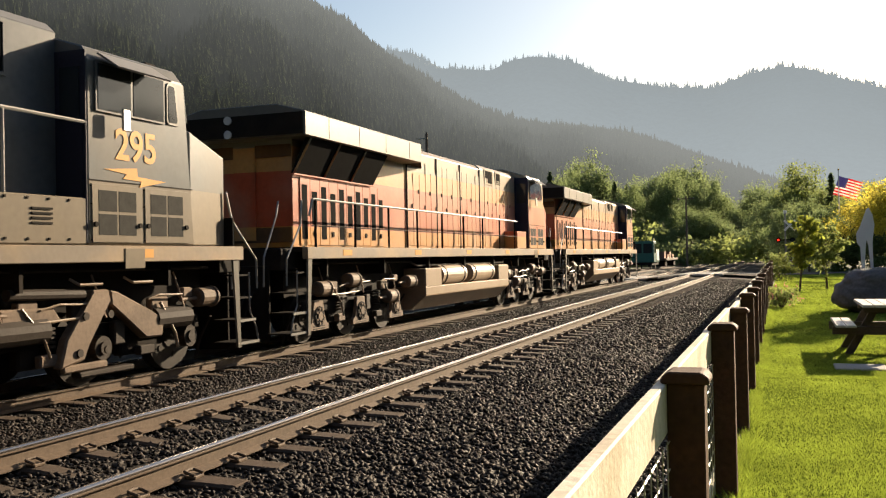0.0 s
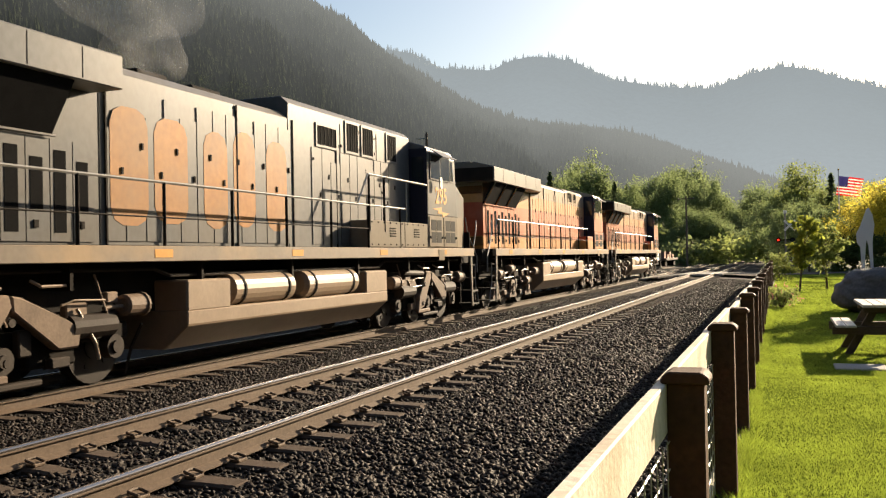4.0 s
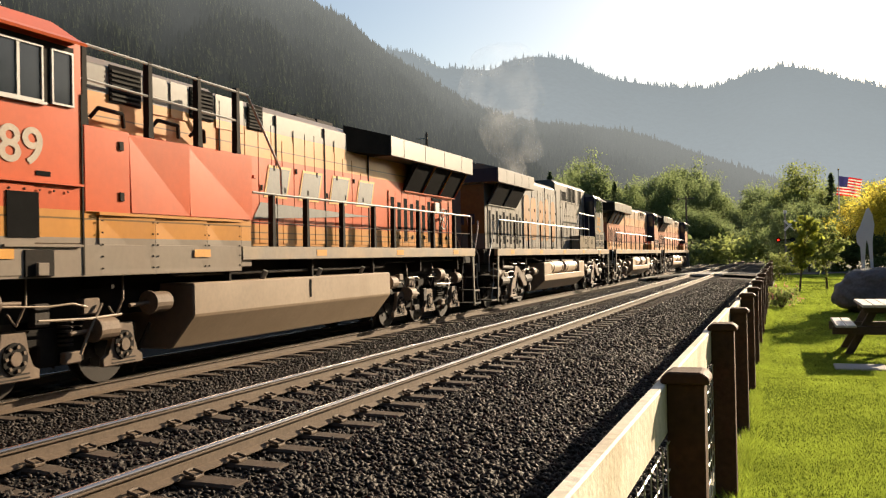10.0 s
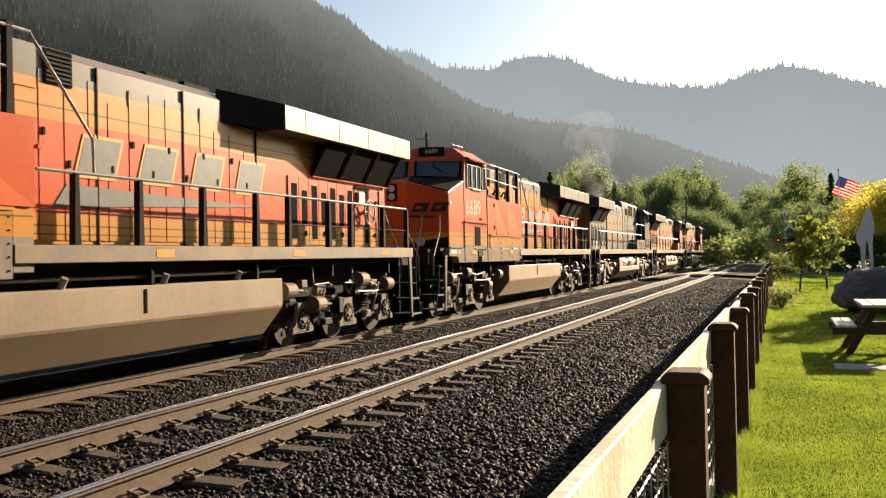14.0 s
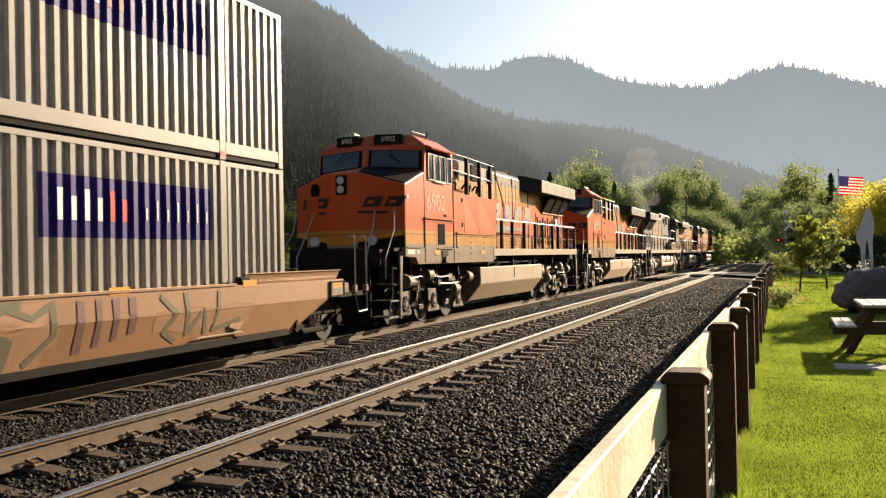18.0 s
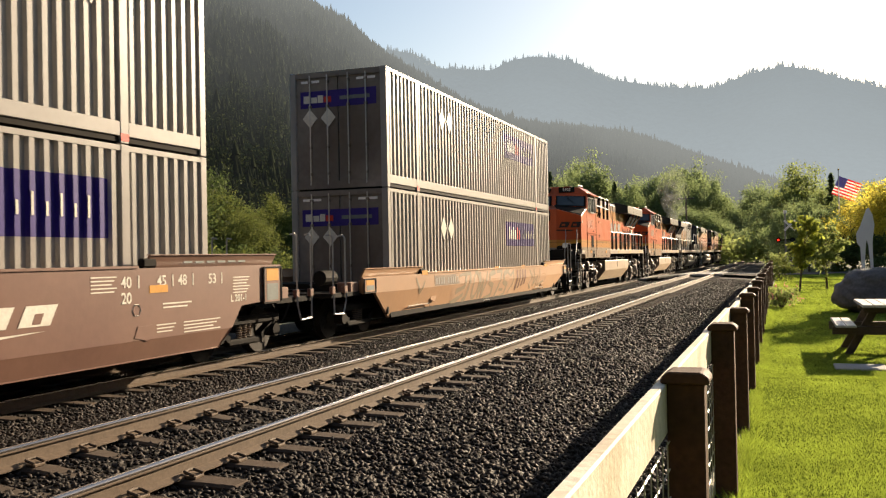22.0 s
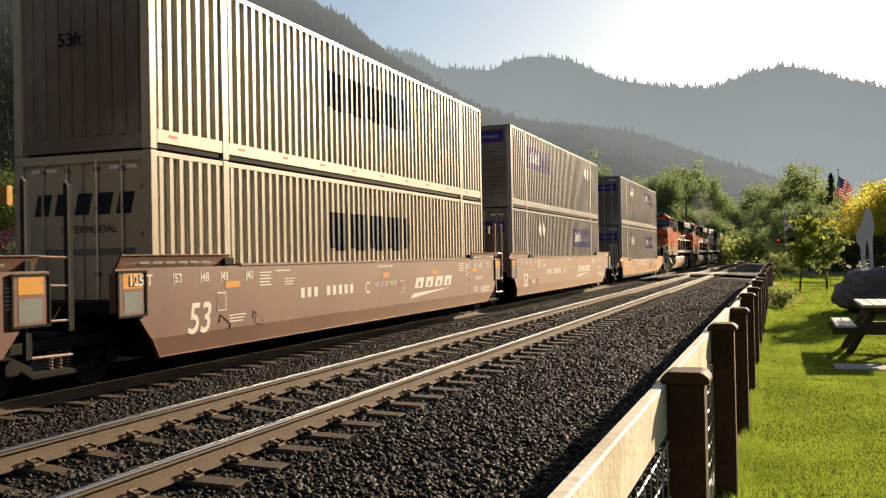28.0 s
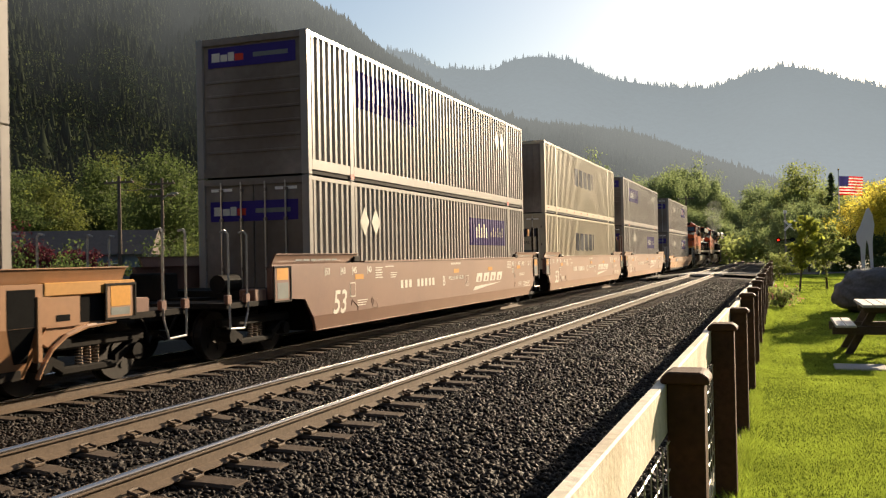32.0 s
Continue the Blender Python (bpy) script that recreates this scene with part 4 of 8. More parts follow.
    part("nose_step", plate(1.5, 8.62, 9.66, 1.945, 1.97, v, 0.03), cab, nose)


def orange_cabinets(loco, v, cab):
    """Flush equipment cabinets behind the cab: creased upper panels, bolted doors, louvres and rails over them."""
    cbn = part("cabinet", box(bmesh.new(), min(v * 0.98, v * 1.47), max(v * 0.98, v * 1.47), 2.10, 6.19, 1.6, 3.50, 0.01), cab, loco, "long flush equipment cabinet")
    part("cabinet_panel", plate(1.47, 5.28, 6.17, 2.38, 3.52, v, 0.03, 0.006), cab, cbn)
    for y0, y1 in ((3.90, 5.25), (2.12, 3.88)):
        bm = bmesh.new()
        face = [(1.505, y1, 2.40), (1.505, y0, 2.40), (1.515, y0, 3.50), (1.475, y1, 3.47)]
        outer, inner = [bm.verts.new((v * x, y, z)) for x, y, z in face], [bm.verts.new((v * 1.44, y, z)) for x, y, z in face]
        bm.faces.new((outer[0], outer[1], outer[3])), bm.faces.new((outer[1], outer[2], outer[3])), bm.faces.new(inner)
        for k in range(4):
            bm.faces.new((outer[k], outer[(k + 1) % 4], inner[(k + 1) % 4], inner[k]))
        bmesh.ops.recalc_face_normals(bm, faces=bm.faces)
        part("cabinet_panel", bm, cab, cbn, "sheet panel with a diagonal crease")
    for y0, y1 in ((4.75, 5.90), (3.47, 4.73), (2.48, 3.45)):
        bm = bmesh.new()
        face = [(1.505, y1, 1.55), (1.505, y0, 1.55), (1.512, y0, 2.34), (1.480, y1, 2.34)]
        outer, inner = [bm.verts.new((v * x, y, z)) for x, y, z in face], [bm.verts.new((v * 1.44, y, z)) for x, y, z in face]
        bm.faces.new((outer[0], outer[1], outer[3])), bm.faces.new((outer[1], outer[2], outer[3])), bm.faces.new(inner)
        for k in range(4):
            bm.faces.new((outer[k], outer[(k + 1) % 4], inner[(k + 1) % 4], inner[k]))
        bmesh.ops.recalc_face_normals(bm, faces=bm.faces)
        dr = part("cabinet_door", bm, cab, cbn, "bolted lower door")
        for yy in (y0 + 0.04, y1 - 0.05):
            for zz in np.linspace(1.62, 2.26, 5):
                part("bolt", plate(1.50, yy, yy + 0.022, zz, zz + 0.022, v, 0.016), "black", dr)
        part("door_seam", plate(1.49, y0 - 0.018, y0 - 0.004, 1.55, 2.34, v, 0.012), "black", cbn)
    part("header_strip", plate(1.47, 2.45, 5.93, 2.345, 2.385, v, 0.055), cab, cbn, "pale strip over the lower doors")
    for zz in (2.55, 3.25):
        part("hinge", plate(1.50, 5.42, 5.50, zz, zz + 0.12, v, 0.02), "black", cbn)
    part("grab_handle", plate(1.47, 1.98, 2.08, 3.12, 3.17, v, 0.06), cab, cbn)
    for a, b, z0, z1 in ((4.38, 5.08, 4.02, 4.56), (2.50, 3.15, 4.06, 4.56), (0.90, 1.42, 4.08, 4.55)):
        lv = part("louvre_panel", plate(0.992, a, b, z0, z1, v, 0.02), "vent", loco, "dark louvred panel")
        for j in range(7):
            z = z0 + 0.03 + (z1 - z0 - 0.06) * j / 7
            part("louvre", plate(1.012, a + 0.03, b - 0.03, z, z + 0.03, v, 0.02), "grille", lv)
    for a, b in ((3.75, 4.28), (3.22, 3.66), (1.55, 2.42)):
        part("hood_hatch", plate(0.992, a, b, 3.98, 4.56, v, 0.018, 0.004), "paint_orange", loco, "pale bolted hatch")
    for a, b in ((4.9, 5.6), (3.6, 4.3), (2.9, 3.3)):
        bm = bmesh.new()
        pipe(bm, [(v * 1.10, b, 3.72), (v * 1.16, b - 0.1, 3.86), (v * 1.16, a + 0.1, 3.84), (v * 1.10, a, 3.66)], 0.03, 6)
        part("hose", bm, "black", loco)
    bm = bmesh.new()
    pipe(bm, [(v * 1.44, 6.15, 4.60), (v * 1.44, 2.11, 4.55), (v * 1.44, 1.02, 3.36), (v * 1.44, 1.0, 2.90)], 0.022)
    pipe(bm, [(v * 1.44, 6.15, 4.14), (v * 1.44, 2.4, 4.06)], 0.018)
    hr = part("roof_rail", bm, "rail_bright", loco, "pale pipe rail along the cabinet top")
    for y in (6.10, 4.74, 3.53, 2.43):
        bm = bmesh.new()
        prism(bm, [(y - 0.08, 3.50), (y + 0.07, 3.50), (y + 0.05, 3.70), (y + 0.05, 4.62), (y - 0.05, 4.62), (y - 0.05, 3.70)], v * 1.36, v * 1.46, "x", 0.01)
        part("rail_bracket", bm, "black", hr)


def locomotive(u, flip, style, hood, cab, number, label):
    v = -1 if flip else 1
    loco = thing("locomotive", pose(TRAIN_X, u, FAR_RAIL, 0, 0, 180 if flip else 0), label, "locomotive", "locomotives of the train")
    MOVERS.append((loco, TRAIN_X, u, FAR_RAIL, 180 if flip else 0))
    old = style == "arched"
    w0, w1 = (-9.85, -5.2) if old else (-10.1, -4.0)
    part("underframe", boxes((-0.85, 0.85, -9.9, 9.9, 0.95, 1.86)), "black", loco, "black underframe")
    for s in (-1, 1):
        part("side_sill", boxes((min(s * 1.40, s * 1.52), max(s * 1.40, s * 1.52), -10.12, 10.2 if v > 0 else 2.46, 1.71, 1.94), bevel=0.01), "sill_grey", loco, "pale worn side sill")
        for k in range(5):
            y = -8.6 + 4.0 * k
            part("reflector", plate(1.52, y, y + 0.42, 1.77, 1.89, s, 0.005), "yellow", loco)
    for s in (-1, 1):
        bm = bmesh.new()
        pipe(bm, [(s * 1.2, -9.6, 1.62), (s * 1.2, -4.2, 1.60), (s * 1.25, -3.9, 1.5), (s * 1.25, 3.9, 1.5), (s * 1.2, 4.3, 1.62), (s * 1.2, 9.6, 1.6)], 0.03, 6)
        part("brake_pipe", bm, "truck", loco)
        for k in range(7):
            yy = -9.0 + 2.9 * k
            part("frame_gusset", boxes((min(s * 0.85, s * 1.36), max(s * 0.85, s * 1.36), yy - 0.03, yy + 0.03, 1.35, 1.86)), "black", loco)
    part("deck", boxes((-1.40, 1.40, -10.12, 10.2, 1.86, 1.945)), "black", loco)
    # hood in stretches
    top_a, top_b, top_c = (4.55, 4.62, 4.93) if old else (4.52, 4.62, 4.66)
    split_c = 0.25 if old else 2.4
    for a, b, top, x in ((-9.7, w1 + 0.1, top_a, 0.97), (w1 + 0.1, split_c, top_b, 0.98), (split_c, 6.54 if v > 0 else 6.2, top_c, 0.99)):
        bm = bmesh.new()
        prism(bm, [(-x, 1.95), (x, 1.95), (x, top - 0.14), (x - 0.16, top), (-x + 0.16, top), (-x, top - 0.14)], a, b, "y", 0.012)
        part("hood", bm, hood, loco)
    # doors on the long hood
    y = w1 + 0.25
    k = 0
    while y < (5.6 if v > 0 else 2.2):
        w = 0.46 if k % 3 else 0.40
        zt = (4.02 if old and y > split_c else 4.25) if y > w1 + 1.2 else 3.9
        if not (old and y > split_c and y < 1):
            dz = (2.02, zt) if k % 4 else (2.02, zt - 0.25)
            dr = part("hood_door", plate(0.985 if y < split_c else 0.993, y, y + w - 0.03, dz[0], dz[1], v, 0.012), hood, loco)
            part("latch", plate(1.0, y + w - 0.12, y + w - 0.08, 3.0 + 0.4 * (k % 2), 3.1 + 0.4 * (k % 2), v, 0.02), "black", dr)
        y += w
        k += 1
    for yy in (w1 + 0.2, -1.6, 0.4, 2.3):
        part("door_seam", plate(0.985, yy, yy + 0.028, 1.96, top_b - 0.16, v, 0.026), "black", loco)
    # radiator wing
    bm = bmesh.new()
    zt, zb = 4.57, 4.10
    prism(bm, [(-1.5, zb), (1.5, zb), (1.5, zt), (0.85, zt + 0.17), (-0.85, zt + 0.17), (-1.5, zt)], w0, w1, "y", 0.015)
    wing = part("radiator_wing", bm, "wing_grey" if not old else "paint_grey", loco, "broad overhanging radiator housing, pale grey")
    part("wing_cap", boxes((-1.45, 1.45, w0 - 0.03, w0 + 0.0, zb + 0.03, zt - 0.02)), "dark_blue" if old else "black", wing, "dark end of the radiator housing")
    for a in np.linspace(w0 + 1.0, w1 - 0.8, 4):
        part("wing_seam", plate(1.5, a, a + 0.012, zb + 0.03, zt - 0.03, v, 0.004), "black", wing)
    if not old:
        for s in (-1, 1):
            bm = bmesh.new()
            lo = [(s * 0.95, w1 - 0.02, zb), (s * 1.49, w1 - 0.02, zb), (s * 0.95, w1 + 1.4, zb)]
            hi = [(s * 0.95, w1 - 0.02, zt + 0.12), (s * 1.49, w1 - 0.02, zt), (s * 0.95, w1 + 1.4, zt + 0.1)]
            a3, b3 = [bm.verts.new(p) for p in lo], [bm.verts.new(p) for p in hi]
            bm.faces.new(a3)
            bm.faces.new(b3)
            for k in range(3):
                bm.faces.new((a3[k], a3[(k + 1) % 3], b3[(k + 1) % 3], b3[k]))
            bmesh.ops.recalc_face_normals(bm, faces=bm.faces)
            # black here carries the shade of a face turned from the sun
            part("wing_taper", bm, "black", wing, "tapered end of the radiator housing, blackened for its shade")
    nscreen = 2 if old else 3
    ys = np.linspace(w0 + 0.35, w1 - (0.8 if old else 1.9), nscreen + 1)
    for a, b in zip(ys, ys[1:]):
        bm = bmesh.new()
        prism(bm, [(v * 0.95, 3.42), (v * 1.02, 3.42), (v * 1.42, 4.12), (v * 1.30, 4.12)], a + 0.04, b - 0.04, "y")
        sc = part("intake_screen", bm, "vent", loco, "slanting black intake screen")
        bm = bmesh.new()
        pipe(bm, [(v * 1.02, a + 0.03, 3.40), (v * 1.43, a + 0.03, 4.10)], 0.022, 5)
        pipe(bm, [(v * 1.03, a, 3.40), (v * 1.03, b, 3.40)], 0.02, 5)
        part("screen_frame", bm, "paint_grey" if old else hood, sc)
    # tall dark slots below the wing
    y = -9.35 if v > 0 else -7.83
    k = 0
    while y < (-5.3 if old else -5.2):
        w = 0.24
        z0, z1 = (2.12, 3.22) if k % 2 == 0 else (2.42, 3.10)
        dr = part("radiator_door", plate(0.975, y - 0.06, y + 0.34, 2.0, 3.36, v, 0.016), hood, loco)
        part("vent_slot", plate(0.991, y, y + w - 0.02, z0, z1, v, 0.006), "vent", dr, "tall black louvre slot")
        if k % 2:
            part("latch", plate(0.991, y + 0.05, y + 0.13, 2.18, 2.28, v, 0.02), "black", dr)
        y += 0.42
        k += 1
    # hood end face
    part("end_door", boxes((-0.35, 0.15, -9.74, -9.70, 2.1, 4.0)), hood, loco)
    if old:
        # the end's shade is put into this panel's colour, besides dirt
        part("end_panel", boxes((-0.96, 0.96, -9.725, -9.705, 2.45, 4.05)), "shaded_dirty_yellow", loco, "dirty orange-yellow end panel, darkened for its shade")
        for k in range(4):
            part("letter_block", boxes((-0.75 + 0.37 * k, -0.48 + 0.37 * k, -9.735, -9.724, 2.75, 3.1)), "dark_blue", loco)
        part("end_window", boxes((-0.65, -0.35, -9.735, -9.724, 3.5, 4.0)), "vent", loco)
    elif hood == "paint_heritage":
        part("end_stripe", boxes((-0.96, 0.96, -9.725, -9.705, 3.75, 4.0)), "shaded_dirty_yellow", loco)
        part("end_stripe", boxes((-0.96, 0.96, -9.725, -9.705, 2.05, 2.35)), "shaded_dirty_yellow", loco)
    for s in (-0.14, 0.14):
        bm = bmesh.new()
        rod(bm, (-0.2, w0 - 0.06, 4.33 + s), (-0.2, w0 - 0.02, 4.33 + s), 0.085, 14)
        part("headlight", bm, "lamp_lens", loco, "round headlight lens")
    # roof clutter
    part("roof_hatch", boxes((-0.5, 0.5, -2.2, -1.3, 4.6, 4.78), bevel=0.03), "black", loco)
    part("radiator_fan_grille", boxes((-0.6, 0.6, w0 + 0.4, w1 - 1.0, 4.72, 4.80), bevel=0.03), "black", loco)
    bm = boxes((-0.3, 0.3, -3.4, -2.6, 4.6, 4.86), bevel=0.02)
    part("exhaust_stack", bm, "black", loco, "sooty exhaust stack")
    for (a, b) in (((1.43, 2.31), (2.81, 3.40), (3.64, 4.22), (5.06, 5.62)) if old else ((2.9, 3.7), (4.1, 4.6))):
        if v > 0:
            z0, z1 = (4.10, 4.72) if old and a > 2.5 else ((4.10, 4.50))
            hv = part("hood_vent", plate(0.993, a, b, z0, z1, v, 0.01), "vent", loco, "dark square grille")
            for p0, p1, q0, q1 in ((a - 0.05, b + 0.05, z1, z1 + 0.05), (a - 0.05, b + 0.05, z0 - 0.05, z0), (a - 0.05, a, z0, z1), (b, b + 0.05, z0, z1)):
                part("vent_frame", plate(0.993, p0, p1, q0, q1, v, 0.022), hood, hv)
            for k in range(4):
                yy = a + (b - a) * (k + 1) / 5
                part("grille_bar", plate(1.003, yy - 0.008, yy + 0.008, z0, z1, v, 0.008), "grille", hv)
    if v > 0:
        grey_cab(loco, v, cab)
    else:
        orange_cab(loco, v, cab, number)
        orange_cabinets(loco, v, cab)
    handrail(loco, v, -9.95, 5.0 if v > 0 else 2.05, 1.47, [-9.7 + 1.8 * k for k in range(9)] if v > 0 else (1.39, 0.12, -1.43, -3.0, -4.12, -5.73, -6.75, -8.43, -9.85), v < 0)
    for s in (-1, 1):
        end_steps(loco, v, s * 10.05, s)
    # tank
    bm = bmesh.new()
    if v > 0:
        prism(bm, [(-1.46, 0.95), (-1.46, 0.72), (-1.02, 0.34), (1.02, 0.34), (1.46, 0.72), (1.46, 0.95)], -3.75, 3.9, "y", 0.02)
        tk = part("fuel_tank", bm, "tank", loco, "dusty pale fuel tank")
        for a, b in ((-3.75, -2.55), (2.75, 3.9)):
            part("tank_end", boxes((-1.46, 1.46, a, b, 0.93, 1.42), bevel=0.03), "tank", tk)
        for a, b in ((-2.35, -0.35), (0.2, 2.4)):
            for s in (-1, 1):
                bm = bmesh.new()
                rod(bm, (s * 1.18, a, 1.22), (s * 1.18, b, 1.22), 0.27, 20)
                rod(bm, (s * 1.18, a - 0.06, 1.22), (s * 1.18, a, 1.22), 0.18, 20, 0.27)
                rod(bm, (s * 1.18, b, 1.22), (s * 1.18, b + 0.06, 1.22), 0.27, 20, 0.18)
                ar = part("air_reservoir", bm, "tank", tk, "round pale air reservoir", smooth=False)
                bm = bmesh.new()
                for y in (a + 0.25, b - 0.25):
                    rod(bm, (s * 1.18, y, 1.22), (s * 1.18, y + 0.05, 1.22), 0.285, 20)
                part("strap", bm, "black", ar)
    else:
        prism(bm, [(-1.48, 1.37), (-1.48, 0.86), (-1.05, 0.34), (1.05, 0.34), (1.48, 0.86), (1.48, 1.37)], -3.85, 3.8, "y", 0.025)
        tk = part("fuel_tank", bm, "tank", loco, "long smooth dusty fuel tank")
        part("tank_slot", plate(1.48, 0.0, 0.06, 0.98, 1.32, v, 0.01), "vent", tk)
        for y in (-2.6, -0.6, 1.5):
            bm = bmesh.new()
            rod(bm, (v * 1.3, y, 1.37), (v * 1.38, y, 1.52), 0.05, 8)
            part("filler_cap", bm, "rail_white", tk)
    for y in (-7.1, 7.1):
        loco_truck(loco, y, v, style)
    return loco


L1 = locomotive(110.84, False, "plain", "paint_heritage", "paint_heritage", "", "orange and grey road locomotive with broad radiator wings, dusty sides")
L2 = locomotive(88.27, False, "plain", "paint_heritage", "paint_heritage", "", "faded orange and grey diesel locomotive, dusty, second of the train")
L3 = locomotive(65.70, False, "arched", "paint_grey", "cab_grey", "", "weathered grey diesel locomotive with faded orange-yellow lettering")
L4 = locomotive(43.13, True, "plain", "paint_orange", "cab_orange", "6689", "bright orange and grey locomotive running cab backwards, yellow stripes")
L5 = locomotive(20.56, True, "plain", "paint_orange", "cab_orange", "6902", "bright orange locomotive running cab backwards before the freight cars")
lettering("road_number", "295", 0.60, side_pose(1.507, 7.50, 3.31), "yellow", L3, "orange-yellow road number", bold=0.012)
bm = bmesh.new()
prism(bm, [(6.82, 2.97), (7.5, 3.03), (7.52, 2.91), (8.15, 2.88), (7.55, 2.76), (7.6, 2.85), (7.2, 2.86), (7.28, 2.93)], 1.503, 1.509, "x")
part("lightning_bolt", bm, "yellow", L3, "painted orange-yellow lightning bolt")
for k, (a, b) in enumerate(((-4.9, -4.05), (-3.9, -3.05), (-2.6, -1.9), (-1.7, -1.0), (-0.6, 0.15))):
    z0, z1, q = 2.25 + 0.05 * (k % 2), 4.0 - 0.05 * (k % 3), 0.26
    bm = bmesh.new()
    prism(bm, [(a + q, z0), (b - q, z0), (b - 0.08, z0 + 0.08), (b, z0 + q), (b, z1 - q), (b - 0.08, z1 - 0.08), (b - q, z1), (a + q, z1), (a + 0.08, z1 - 0.08), (a, z1 - q), (a, z0 + q), (a + 0.08, z0 + 0.08)], 0.999, 1.002, "x")
    part("letter_block", bm, "faded_orange", L3, "faded orange-yellow block of the large side lettering")
for loco, num in ((L4, "6689"), (L5, "6902")):
    lettering("road_number", num, 0.62, side_pose(-1.507, 7.6, 3.12, True), "letter_pale" if loco == L4 else "letter_faded", loco, "pale worn road number", stretch=1.15, bold=0.010)
    for k in range(4):
        a = 0.9 - 1.32 * k
        bm = bmesh.new()
        prism(bm, [(a, 2.88), (a - 0.85, 2.88), (a - 1.05, 3.50), (a - 0.2, 3.50)], -1.003, -1.009, "x")
        part("emblem_outline", bm, "yellow", loco)
        bm = bmesh.new()
        prism(bm, [(a - 0.07, 2.93), (a - 0.82, 2.93), (a - 0.98, 3.45), (a - 0.23, 3.45)], -1.009, -1.012, "x")
        part("emblem_block", bm, "emblem_grey", loco, "grey slanting letter block of the emblem")
    bm = bmesh.new()
    prism(bm, [(1.28, 2.46), (1.02, 2.78), (-3.9, 2.68)], -1.003, -1.010, "x")
    part("emblem_wedge", bm, "emblem_grey", loco, "long grey wedge of the emblem")


# ---- containers and well cars ----
def corrugated(x, s, y0, y1, z0, z1, pitch=0.25, depth=0.055):
    """A side wall folded into upright ribs, facing s."""
    bm = bmesh.new()
    n = max(1, round((y1 - y0) / pitch))
    p = (y1 - y0) / n
    line = [(y0, 0.0)]
    for k in range(n):
        a = y0 + k * p
        line += [(a + 0.14 * p, 0.0), (a + 0.24 * p, depth), (a + 0.60 * p, depth), (a + 0.72 * p, 0.0)]
    line.append((y1, 0.0))
    lo = [bm.verts.new((s * (x - depth + d), y, z0)) for y, d in line]
    hi = [bm.verts.new((s * (x - depth + d), y, z1)) for y, d in line]
    for k in range(len(line) - 1):
        q = (lo[k], lo[k + 1], hi[k + 1], hi[k])
        bm.faces.new(q if s > 0 else q[::-1])
    return bm


def rib_paint(name, base, z0, z1, material, parent, label="", x=1.283, p=0.25, depth=0.055, whole=True):
    """Paint on one rib: its two slants, its face and the flat beside it, between two heights."""
    line = [(0.14, 0.0), (0.24, depth), (0.60, depth), (0.72, 0.0)] + ([(1.14, 0.0)] if whole else [])
    bm = bmesh.new()
    cols = [[bm.verts.new((x - depth + d + e, base + f * p - (0.003 if k == 0 else 0), z)) for e in (0.004, 0.0) for z in (z0, z1)] for k, (f, d) in enumerate(line)]
    for a, b in zip(cols, cols[1:]):
        bm.faces.new((a[0], b[0], b[1], a[1]))
        bm.faces.new((a[1], b[1], b[3], a[3]))
        bm.faces.new((a[2], b[2], b[0], a[0]))
    bmesh.ops.recalc_face_normals(bm, faces=bm.faces)
    return part(name, bm, material, parent, label)


